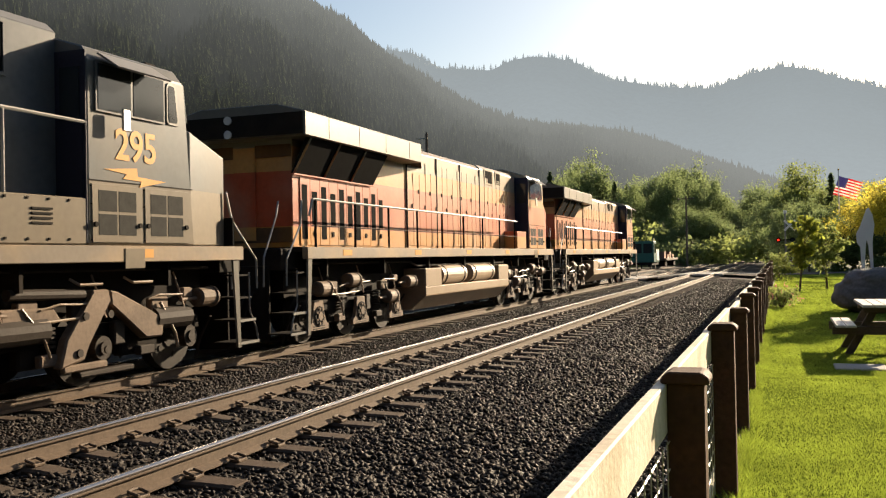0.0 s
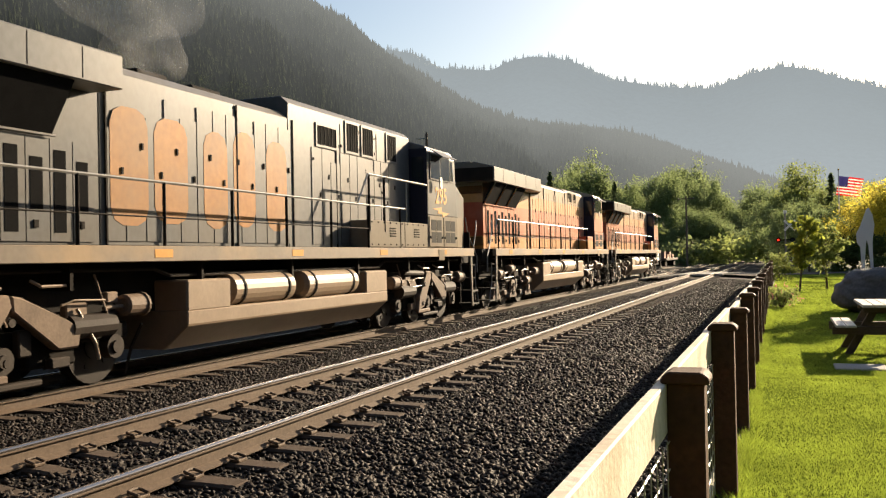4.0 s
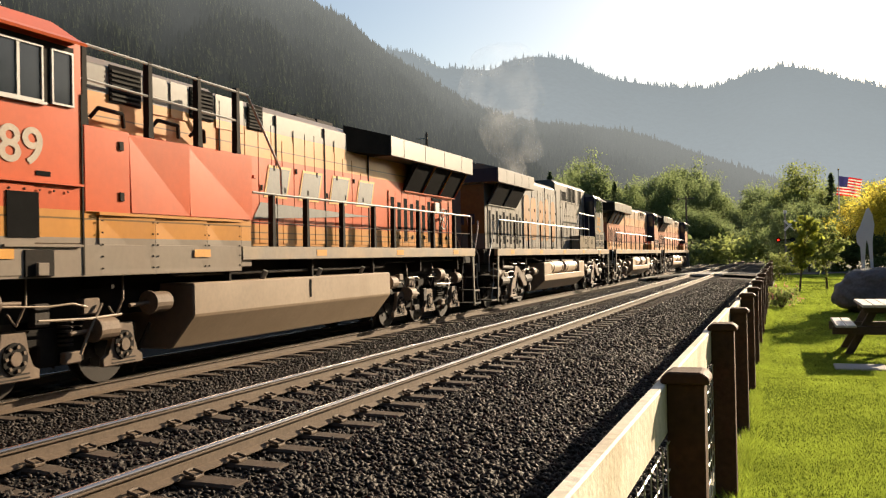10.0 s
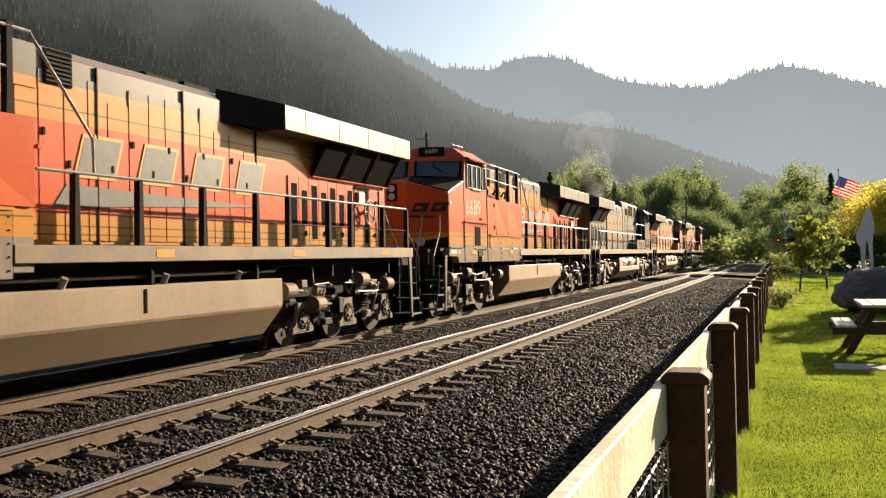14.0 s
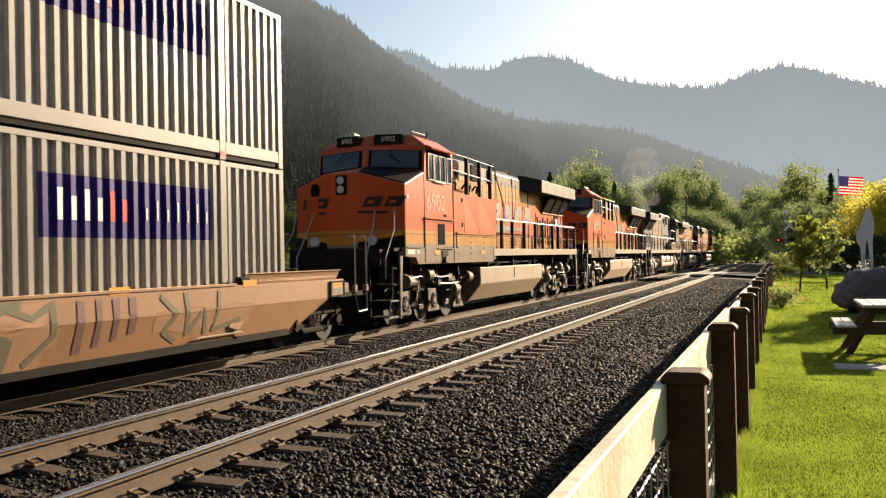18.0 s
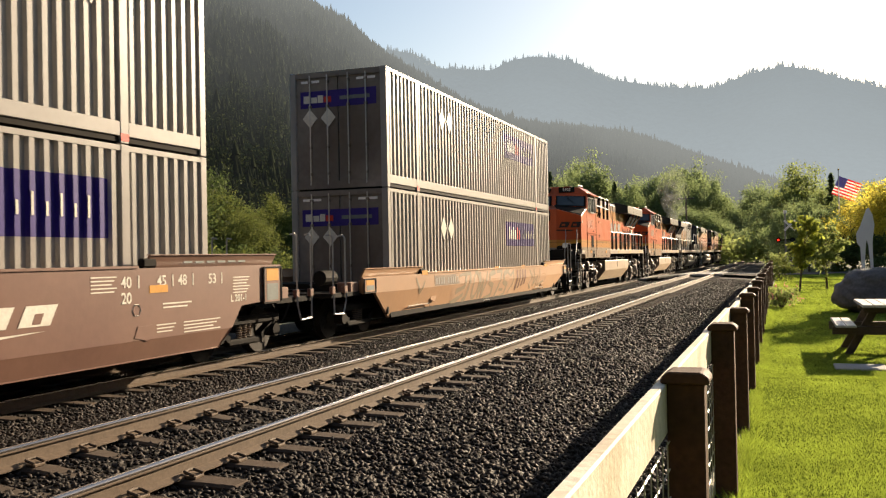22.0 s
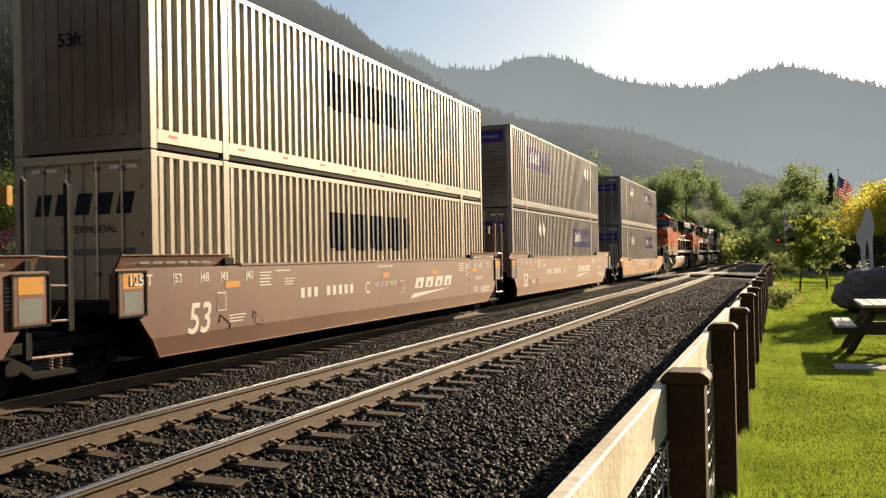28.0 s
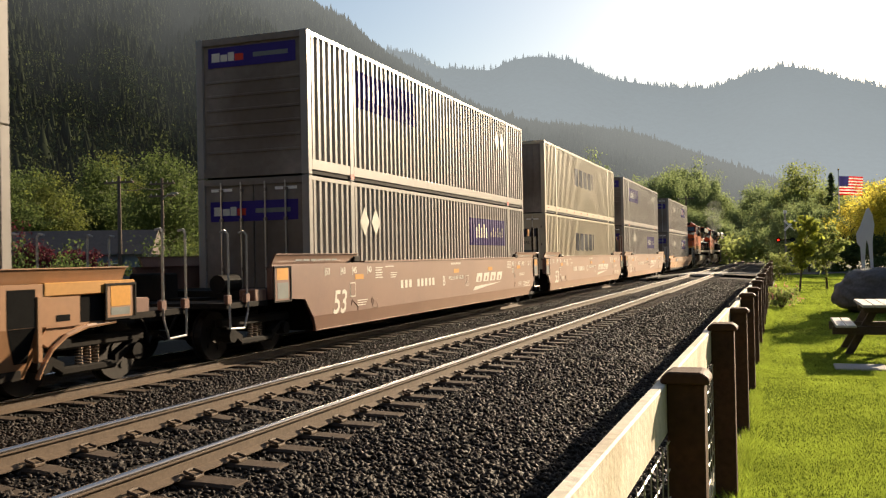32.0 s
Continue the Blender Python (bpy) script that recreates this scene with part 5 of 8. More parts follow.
def container(u, level, colour, end_style, panels, label):
    """A 53-foot box; u: its middle, level 0 or 1."""
    z0 = 0.497 + 2.90 * level
    c = thing("shipping_container", pose(TRAIN_X, u, FAR_RAIL + z0), label, "shipping container", "containers on the train")
    MOVERS.append((c, TRAIN_X, u, FAR_RAIL + z0, 0))
    H, L2_, X = 2.885, 8.075, 1.295
    part("roof", boxes((-X + 0.03, X - 0.03, -L2_ + 0.05, L2_ - 0.05, H - 0.08, H - 0.02)), colour, c)
    part("floor", boxes((-X + 0.03, X - 0.03, -L2_ + 0.05, L2_ - 0.05, 0.02, 0.16)), "black", c)
    for s in (-1, 1):
        part("top_rail", boxes((min(s * (X - 0.07), s * (X - 0.004)), max(s * (X - 0.07), s * (X - 0.004)), -L2_ + 0.1, L2_ - 0.1, H - 0.09, H - 0.012)), colour, c)
        for a, b in ((-L2_ + 0.16, -6.18), (-6.0, 6.0), (6.18, L2_ - 0.16)):
            part("side_wall", corrugated(X - 0.012, s, a, b, 0.30, H - 0.09), colour, c, "upright corrugated wall")
            br = part("bottom_rail", boxes((min(s * (X - 0.08), s * (X - 0.004)), max(s * (X - 0.08), s * (X - 0.004)), a, b, 0.10, 0.31), bevel=0.008), colour, c)
            if colour == "container_cream":
                for k in range(max(1, int((b - a) / 1.5))):
                    part("reflector", plate(X - 0.004, a + 0.3 + 1.5 * k, a + 0.5 + 1.5 * k, 0.2, 0.24, s, 0.004), "red", br)
        for y in (-6.09, 6.09):
            ps = part("lift_post", boxes((min(s * (X - 0.1), s * X), max(s * (X - 0.1), s * X), y - 0.09, y + 0.09, 0.0, H), bevel=0.008), colour, c, "smooth lifting post")
            for z in (0.03, H - 0.13):
                part("corner_casting", boxes((min(s * (X - 0.02), s * (X + 0.004)), max(s * (X - 0.02), s * (X + 0.004)), y - 0.085, y + 0.085, z, z + 0.11)), "red" if level and z < 1 and colour != "container_cream" else colour, ps)
        for y in (-L2_ + 0.08, L2_ - 0.08):
            part("corner_post", boxes((min(s * (X - 0.16), s * X), max(s * (X - 0.16), s * X), y - 0.08, y + 0.08, 0.0, H), bevel=0.01), colour, c)
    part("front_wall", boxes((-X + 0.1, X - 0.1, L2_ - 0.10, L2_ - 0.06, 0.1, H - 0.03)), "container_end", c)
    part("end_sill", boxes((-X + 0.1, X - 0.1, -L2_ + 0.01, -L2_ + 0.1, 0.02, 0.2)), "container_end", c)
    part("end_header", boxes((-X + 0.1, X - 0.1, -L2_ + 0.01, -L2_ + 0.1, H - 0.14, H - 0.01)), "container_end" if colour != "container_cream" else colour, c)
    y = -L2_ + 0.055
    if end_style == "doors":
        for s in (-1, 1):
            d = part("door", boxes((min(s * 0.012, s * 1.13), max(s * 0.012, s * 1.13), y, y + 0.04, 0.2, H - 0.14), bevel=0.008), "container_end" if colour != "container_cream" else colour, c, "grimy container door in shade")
            for a in (0.28, 0.75):
                bm = bmesh.new()
                rod(bm, (s * a, y - 0.035, 0.12), (s * a, y - 0.035, H - 0.08), 0.018, 8)
                lr = part("lock_rod", bm, "steel", d)
                for z in (0.35, 1.0, 2.0, 2.6):
                    part("rod_guide", boxes((s * a - 0.04, s * a + 0.04, y - 0.05, y, z, z + 0.07)), "container_end", lr)
            for z in (0.4, 1.0, 1.6, 2.3):
                part("hinge", boxes((min(s * 1.08, s * 1.18), max(s * 1.08, s * 1.18), y - 0.015, y, z, z + 0.08)), "container_end", d)
            part("door_mark", boxes((min(s * 0.5, s * 1.0), max(s * 0.5, s * 1.0), y - 0.006, y, H - 0.26, H - 0.2)), "white", d)
    else:
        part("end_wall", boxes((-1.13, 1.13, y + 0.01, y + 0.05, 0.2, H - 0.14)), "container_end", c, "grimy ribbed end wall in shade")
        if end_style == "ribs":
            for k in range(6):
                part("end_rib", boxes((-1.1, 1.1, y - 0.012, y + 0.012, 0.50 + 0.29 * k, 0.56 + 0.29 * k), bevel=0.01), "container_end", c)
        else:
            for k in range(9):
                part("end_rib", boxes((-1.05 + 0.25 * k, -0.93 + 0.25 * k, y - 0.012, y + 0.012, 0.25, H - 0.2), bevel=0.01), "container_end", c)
    if "end_panel" in panels:
        z = 2.25 if end_style == "doors" else 2.52
        ep = part("end_panel", boxes((-1.02, 1.02, y - 0.012, y - 0.006, z - 0.24, z + 0.17)), "panel_blue", c, "dark blue company panel")
        for k, (a, b) in enumerate(((-0.85, -0.66), (-0.64, -0.48), (-0.46, -0.32), (-0.30, -0.10))):
            part("letter_block", boxes((a - 0.08, b - 0.08, y - 0.016, y - 0.011, z - 0.12, z + (0.06 if k % 2 == 0 else 0.02))), "letter" if k < 3 else "red", ep)
        part("letter_bar", boxes((0.05, 0.85, y - 0.016, y - 0.011, z - 0.08, z + 0.01)), "letter_grey", ep)
    if "end_diamonds" in panels:
        for k in (-0.75, -0.25):
            bm = bmesh.new()
            prism(bm, [(k - 0.2, 1.75), (k, 1.52), (k + 0.2, 1.75), (k, 1.98)], y - 0.045, y - 0.04, "y")
            part("placard", bm, "letter", c, "weathered diamond placard")
    if "words" in panels:
        lettering("size_mark", "53ft", 0.3, end_pose(-0.2, y - 0.02, 1.75), "vent", c)
    if "name_end" in panels:
        for k in range(5):
            bm = bmesh.new()
            a = -0.95 + 0.39 * k
            prism(bm, [(a, 1.95), (a + 0.27, 1.95), (a + 0.35, 2.28), (a + 0.08, 2.28)], y - 0.008, y - 0.002, "y")
            part("letter_block", bm, "dark_blue", c)
        lettering("caption", "INTERMODAL", 0.17, end_pose(0.1, y - 0.012, 1.72), "dark_blue", c)
        part("serial_bar", boxes((-0.8, 0.95, y - 0.008, y - 0.003, 1.33, 1.43)), "letter_grey", c)
    x = X - 0.006
    if "side_panel" in panels:
        a, b, z = panels["side_panel"]
        # painted on the ribs' outer faces
        for q in range(int((b - a) / 0.25) + 1):
            base = -6.0 + 12.0 / 48 * (math.floor((a + 6.0) / (12.0 / 48)) + q)
            p = 12.0 / 48
            rib_paint("panel_strip", base, z - 0.45, z + 0.38, "panel_blue", c)
            f = (base - a) / (b - a)
            if 0.02 < f < 0.42:
                part("letter_block", plate(x, base + 0.24 * p, base + 0.60 * p, z - 0.22, z + (0.2 if q % 2 else 0.1), 1, 0.004), "white" if f < 0.28 else ("red" if panels.get("red") else "white"), c, "white block of the company name")
            elif 0.5 < f < 0.93:
                part("letter_block", plate(x, base + 0.30 * p, base + 0.46 * p, z - 0.18, z + (0.12 if q % 2 else 0.0), 1, 0.004), "letter", c)
    if "side_name" in panels:
        a, b, z, h = panels["side_name"]
        p = 12.0 / 48
        n = int((b - a) / p)
        for q in range(n):
            base = -6.0 + p * (math.floor((a + 6.0) / p) + q)
            if q % 4 == 3:
                continue
            z0, z1 = z - h * (0.5 if q % 4 else 0.44), z + h * (0.5 if (q + 1) % 4 else 0.40)
            rib_paint("letter_block", base, z0, z1, "dark_blue", c, "dark block of the company name", whole=q % 4 != 2)
    for (yy, zz) in panels.get("diamonds", ()):
        for d in (0, 0.60):
            bm = bmesh.new()
            prism(bm, [(yy + d - 0.24, zz), (yy + d, zz - 0.32), (yy + d + 0.24, zz), (yy + d, zz + 0.32)], X - 0.002, X + 0.004, "x")
            part("placard", bm, "placard", c, "white diamond placard")
    return c


def well_truck(car, y, r=0.42):
    rows = []
    for s in (-1, 1):
        rows += [(min(s * 0.98, s * 1.12), max(s * 0.98, s * 1.12), y - 1.15, y + 1.15, 0.56, 0.72), (min(s * 0.98, s * 1.12), max(s * 0.98, s * 1.12), y - 0.55, y + 0.55, 0.22, 0.34)]
    rows.append((-1.0, 1.0, y - 0.25, y + 0.25, 0.45, 0.8))
    fr = part("truck_frame", boxes(*rows, bevel=0.03), "black", car, "dark cast freight truck")
    for s in (-1, 1):
        for d in (-1, 1):
            bm = bmesh.new()
            prism(bm, [(y + d * 1.1, 0.68), (y + d * 1.0, 0.56), (y + d * 0.5, 0.26), (y + d * 0.5, 0.40)], s * 0.98, s * 1.12, "x")
            part("side_frame", bm, "black", fr)
        for k in (-0.16, 0.0, 0.16):
            bm = bmesh.new()
            for j in range(6):
                rod(bm, (s * 1.06, y + k, 0.34 + 0.042 * j), (s * 1.06, y + k, 0.362 + 0.042 * j), 0.052, 8)
            part("coil_spring", bm, "truck_pale", fr, "pale coil spring")
        for d in (-0.9, 0.9):
            bm = bmesh.new()
            rod(bm, (s * 1.0, y + d, r), (s * 1.2, y + d, r), 0.12, 12)
            part("bearing_cap", bm, "black", fr)
    for d in (-0.9, 0.9):
        wheelset(fr, y + d, r)


def well_car(u0, u1, colour, ends, label, slope=False, arch=False, trucks=()):
    """One well: u0..u1 the ends of its deep middle; ends: how far the top runs on past them."""
    mid = (u0 + u1) / 2
    car = thing("well_car", pose(TRAIN_X, mid, FAR_RAIL), label, "well car", "well cars of the train")
    MOVERS.append((car, TRAIN_X, mid, FAR_RAIL, 0))
    a, b = u0 - mid, u1 - mid
    e0, e1 = ends
    top = 1.62 if not slope else (1.46 if arch else 1.29)
    for s in (-1, 1):
        bm = bmesh.new()
        if slope and not arch:
            low = [(a - e0, 0.96), (b + e1, 0.96), (b + e1, top - 0.06), (a - e0, top - 0.06)]
        elif arch:
            low = [(a - 0.3, 0.95), (b - 0.1, 0.80), (b + 0.12, 0.66), (b + 0.35, 0.80), (b + 0.8, 0.90), (b + 1.3, 0.93), (b + 1.3, top - 0.06), (a - e0, top - 0.06), (a - e0, 1.0), (a - 0.55, 0.96)]
        else:
            low = [(a - 0.3, 0.97), (b + 0.3, 0.97), (b + e1, 1.0), (b + e1, top - 0.06), (a - e0, top - 0.06), (a - e0, 1.0)]
        prism(bm, low, s * 1.40, s * 1.46, "x")
        sd = part("side_sill", bm, colour, car, "long painted steel side of the well")
        fold, inset = (0.93, 0.22) if slope else (0.60, 0.09)
        # upper side plate, its lower corners cut at a slant over the trucks
        bm = bmesh.new()
        cut = (0.93 - fold) / 0.63 * 0.57
        if slope and not arch:
            prism(bm, [(a - e0, 0.93), (b + e1, 0.93), (b + e1, top), (a - e0, top)], s * 1.46, s * 1.51, "x")
        elif arch:
            prism(bm, [(a - e0, 1.02), (a - 0.45, 0.93), (b + 0.1, 0.93), (b + 0.1, top), (a - e0, top)], s * 1.46, s * 1.51, "x")
        else:
            prism(bm, [(a - e0, 1.02), (a - 0.45, 0.95), (a - 0.45 + cut, fold), (b + 0.45 - cut, fold), (b + 0.45, 0.95), (b + e1, 1.02), (b + e1, top), (a - e0, top)], s * 1.46, s * 1.51, "x")
        part("upper_chord", bm, colour, sd)
        # folded flank below it
        bm = bmesh.new()
        xo, yo = s * (1.508 - inset), 0.12
        q0, q1 = a - 0.45 + cut, b + (0.05 if slope else 0.45 - cut)
        if slope and not arch:
            q0, q1 = a - 1.1, b + 1.15
        lo = [bm.verts.new(v) for v in ((s * 1.458, q0, fold), (s * 1.458, q1, fold), (xo - s * 0.05, b - yo, 0.30), (xo - s * 0.05, a + yo, 0.30))]
        hi = [bm.verts.new(v) for v in ((s * 1.508, q0, fold), (s * 1.508, q1, fold), (xo, b - yo, 0.30), (xo, a + yo, 0.30))]
        bm.faces.new(lo), bm.faces.new(hi)
        for k in range(4):
            bm.faces.new((lo[k], lo[(k + 1) % 4], hi[(k + 1) % 4], hi[k]))
        bmesh.ops.recalc_face_normals(bm, faces=bm.faces)
        part("lower_flank", bm, colour, sd)
        # lip along the bottom and the slanting end seams
        bm = bmesh.new()
        pipe(bm, [(s * 1.512, q0 + 0.02, fold), (xo, a + yo + 0.02, 0.31), (xo, b - yo - 0.02, 0.31), (s * 1.512, q1 - 0.02, fold)], 0.012, 5)
        part("bottom_lip", bm, colour, sd)
        for k in (0, 2) if not slope else ():
            yy = a + (1.55 if k == 0 else 2.55)
            z = 0.60 if k else 0.40
            bm = bmesh.new()
            pipe(bm, [(s * 1.512, yy, 0.72), (s * 1.512, yy + 0.04, 0.84), (s * 1.512, yy + 0.32, 0.68), (s * 1.512, yy + 0.30, 0.60)], 0.010, 5)
            part("lifting_bracket", bm, colour, sd)
        if arch:
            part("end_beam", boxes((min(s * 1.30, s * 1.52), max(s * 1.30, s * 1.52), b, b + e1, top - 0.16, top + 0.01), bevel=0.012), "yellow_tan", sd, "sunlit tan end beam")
            arc = [(b - 0.09, 0.30), (b + 0.02, 0.48), (b + 0.15, 0.64), (b + 0.40, 0.79), (b + 0.76, 0.88), (b + 1.32, 0.91)]
            bm = bmesh.new()
            pipe(bm, [(s * 1.48, q, z) for q, z in arc], 0.03, 6)
            part("wheel_arch", bm, colour, sd, "curved rim over the truck")
            part("end_post", boxes((min(s * 1.44, s * 1.53), max(s * 1.44, s * 1.53), b - 0.13, b - 0.04, 0.50, top - 0.15), bevel=0.012), colour, sd)
            part("end_panel", boxes((min(s * 1.46, s * 1.50), max(s * 1.46, s * 1.50), b + 0.02, b + 0.64, 0.90, top - 0.17), bevel=0.008), colour, sd)
            part("panel_vent", boxes((min(s * 1.50, s * 1.506), max(s * 1.50, s * 1.506), b + 0.22, b + 0.45, 0.98, 1.06)), "vent", sd)
            # no openings here: thin black plates paint the shade of the end bays
            part("dark_recess", boxes((min(s * 1.46, s * 1.465), max(s * 1.46, s * 1.465), b + 0.66, b + 1.27, 0.94, top - 0.17)), "vent", sd, "flat black plate standing in for a bay's shade")
            part("dark_recess", boxes((min(s * 1.51, s * 1.514), max(s * 1.51, s * 1.514), b - 0.58, b - 0.14, 0.94, top - 0.06)), "vent", sd, "flat black plate standing in for a bay's shade")
            bm = bmesh.new()
            x0, x1 = s * 1.512, s * (1.512 - inset * 0.43 / 0.63)
            f = [bm.verts.new(q) for q in ((x0, b - 0.58, 0.935), (x0, b - 0.14, 0.935), (x1, b - 0.14, 0.50), (x1, b - 0.34, 0.50))]
            g = [bm.verts.new(q) for q in ((x0 - s * 0.02, b - 0.58, 0.935), (x0 - s * 0.02, b - 0.14, 0.935), (x1 - s * 0.02, b - 0.14, 0.50), (x1 - s * 0.02, b - 0.34, 0.50))]
            bm.faces.new(f), bm.faces.new(g)
            for k in range(4):
                bm.faces.new((f[k], f[(k + 1) % 4], g[(k + 1) % 4], g[k]))
            bmesh.ops.recalc_face_normals(bm, faces=bm.faces)
            part("dark_recess", bm, "vent", sd)
        part("top_flange", boxes((min(s * 1.33, s * 1.53), max(s * 1.33, s * 1.53), a + 2.2, b - 2.2, top, top + 0.035)), colour, sd)
        for p0, p1 in ((a - e0 + 0.15, a + 1.9), (b - 1.9, b + e1 - 0.15)):
            bm = bmesh.new()
            prism(bm, [(s * 1.36, top), (s * 1.41, top), (s * 1.50, top + 0.18), (s * 1.46, top + 0.18)], p0, p1, "y")
            gd = part("guide_plate", bm, colour, sd, "outward-leaning loading guide in its own shade")
            if not slope and s > 0:
                for k in range(6):
                    part("stencil_bar", plate(1.452, (p0 + p1) / 2 - 0.9 + 0.3 * k, (p0 + p1) / 2 - 0.68 + 0.3 * k, top + 0.06, top + 0.11, 1, 0.004), "letter_grey", gd)
            part("guide_rim", boxes((min(s * 1.45, s * 1.515), max(s * 1.45, s * 1.515), p0 - 0.02, p1 + 0.02, top + 0.18, top + 0.195)), colour, gd)
            part("guide_post", boxes((min(s * 1.38, s * 1.5), max(s * 1.38, s * 1.5), (p1 if p0 < 0 else p0) - 0.16, (p1 if p0 < 0 else p0) + 0.16, top, top + 0.14), bevel=0.03), "black", sd)
        for yy in (a + 2.6, b - 2.3):
            bm = bmesh.new()
            z0 = 0.66 if slope else 0.70
            xs = 1.508 - inset * (0.93 - z0) / 0.63 if slope else 1.51
            prism(bm, [(yy, z0 - 0.06), (yy + 0.30, z0 - 0.12), (yy + 0.45, z0), (yy + 0.40, z0 + 0.10), (yy + 0.08, z0 + 0.10)], s * (xs - 0.02), s * (xs + 0.008), "x")
            part("pocket", bm, colour, sd)
    part("well_floor", boxes((-1.33, 1.33, a + 0.2, b - 0.2, 0.30, 0.42)), "black", car)
    for d, y in ((-1, a), (1, b)):
        e = e0 if d < 0 else e1
        part("end_platform", boxes((-1.38, 1.38, min(y, y + d * e), max(y, y + d * e), 1.0, 1.16), (-0.35, 0.35, min(y, y + d * (e + 0.5)), max(y, y + d * (e + 0.5)), 0.72, 1.05), (-1.38, 1.38, min(y + d * 0.02, y + d * 0.1), max(y + d * 0.02, y + d * 0.1), 0.4, 1.1)), "black", car, "dark end platform")
    for y in trucks:
        well_truck(car, y - mid)
    for s in (1,):
        for d, y, e in ((-1, a, e0), (1, b, e1)):
            pl = part("end_plate", plate(1.512, y + d * (e - 0.62), y + d * (e - 0.02), 0.95, top - 0.03, s, 0.02, 0.006), colour, car, "framed plate at the car's end")
            part("reflector", plate(1.532, y + d * (e - 0.52), y + d * (e - 0.12), top - 0.28 if not slope else 1.12, top - 0.06, s, 0.004), "yellow", pl, "bright yellow reflector patch")
            part("notice", plate(1.532, y + d * (e - 0.52), y + d * (e - 0.14), 1.0, top - 0.33 if not slope else 1.10, s, 0.004), "letter_grey", pl)
            for k, (p0, p1, z0, z1) in enumerate(((0.0, 0.62, top - 0.06, top - 0.03), (0.0, 0.62, 0.94, 0.97), (0.0, 0.03, 0.97, top - 0.06), (0.59, 0.62, 0.97, top - 0.06))):
                part("plate_rim", plate(1.532, y + d * (e - 0.63 + p0), y + d * (e - 0.63 + p1), z0, z1, s, 0.014), "black", pl)
    for yy in (-6.5, -0.2, 3.0, 6.3):
        part("reflector", plate(1.512, yy, yy + 0.42, 1.26, 1.37, 1, 0.004), "yellow", car, "yellow reflector strip")
    return car


def car_end_gear(car, y, d):
    """Deck, hand rails, hanging step, hoses and coupler at a car's outer end; y in the car's space, d the way out."""
    part("end_deck", boxes((-1.42, 1.42, min(y, y + d * 1.36), max(y, y + d * 1.36), 0.90, 1.0), bevel=0.01), "black", car, "dark end deck")
    for s in (-1, 1):
        for k in (0.72, 1.28):
            bm = bmesh.new()
            pipe(bm, [(s * 1.44, y + d * k, 1.0), (s * 1.44, y + d * k, 2.14), (s * 1.40, y + d * (k + 0.02), 2.20), (s * 1.30, y + d * (k + 0.02), 2.18)], 0.020)
            part("hand_rail", bm, "rail_bright", car, "upright bent hand rail")
            part("rail_foot", boxes((min(s * 1.38, s * 1.46), max(s * 1.38, s * 1.46), y + d * k - 0.07, y + d * k + 0.07, 0.98, 1.14), bevel=0.015), "well_brown", car)
        bm = bmesh.new()
        pipe(bm, [(s * 1.45, y + d * 0.70, 1.02), (s * 1.45, y + d * 0.72, 0.84), (s * 1.45, y + d * 0.84, 0.56), (s * 1.45, y + d * 1.26, 0.58), (s * 1.45, y + d * 1.28, 1.0)], 0.018)
        part("hanging_step", bm, "rail_bright", car, "bent pipe step hanging from the deck")
        part("end_box", boxes((min(s * 1.1, s * 1.42), max(s * 1.1, s * 1.42), min(y + d * 0.04, y + d * 0.44), max(y + d * 0.04, y + d * 0.44), 0.98, 1.20), bevel=0.02), "well_brown", car)
    bm = boxes((-0.13, 0.13, min(y, y + d * 1.75), max(y, y + d * 1.75), 0.70, 0.90), bevel=0.03)
    part("coupler", bm, "black", car)
    part("brake_housing", boxes((-1.2, -0.4, min(y + d * 0.1, y + d * 0.5), max(y + d * 0.1, y + d * 0.5), 1.0, 1.5), bevel=0.03), "black", car, "dark brake housing")
    bm = bmesh.new()
    rod(bm, (0.8, y + d * 0.1, 1.3), (0.8, y + d * 0.65, 1.3), 0.16, 12)
    part("brake_cylinder", bm, "black", car)
    for k in (-0.5, 0.5):
        bm = bmesh.new()
        pipe(bm, [(k, y + d * 1.3, 0.92), (k, y + d * 1.5, 0.7), (k * 0.9, y + d * 1.66, 0.42), (k * 0.8, y + d * 1.78, 0.5)], 0.022, 5)
        part("air_hose", bm, "black", car)


W1 = well_car(-11.0, 5.6, "well_tan", (1.7, 1.8), "tan well car with spray-painted flanks carrying two containers", slope=True, trucks=(-12.1, 6.9))
W2 = well_car(-34.45, -17.95, "well_brown", (0.9, 1.75), "red-brown end well of an articulated car with white lettering", trucks=(-16.75, -35.97))
W3 = well_car(-53.97, -37.48, "well_brown", (0.9, 0.9), "red-brown middle well of an articulated car, white lettering", trucks=(-55.47,))
W4 = well_car(-73.47, -56.98, "well_brown", (1.65, 0.9), "red-brown end well carrying two containers", trucks=(-75.0,))
W5 = well_car(-97.2, -80.55, "well_tan", (1.7, 1.7), "tan well car with sunlit steel sides", slope=True, arch=True, trucks=(-79.3, -98.6))
for car, ys in ((W1, ((-11.0 - 1.7, -1), (5.6 + 1.8, 1))), (W2, ((-17.95 + 1.75, 1),)), (W4, ((-73.47 - 1.65, -1),)), (W5, ((-80.55 + 1.7, 1), (-97.2 - 1.7, -1)))):
    mid = car.matrix_basis.translation.y
    for u, d in ys:
        car_end_gear(car, u - mid, d)
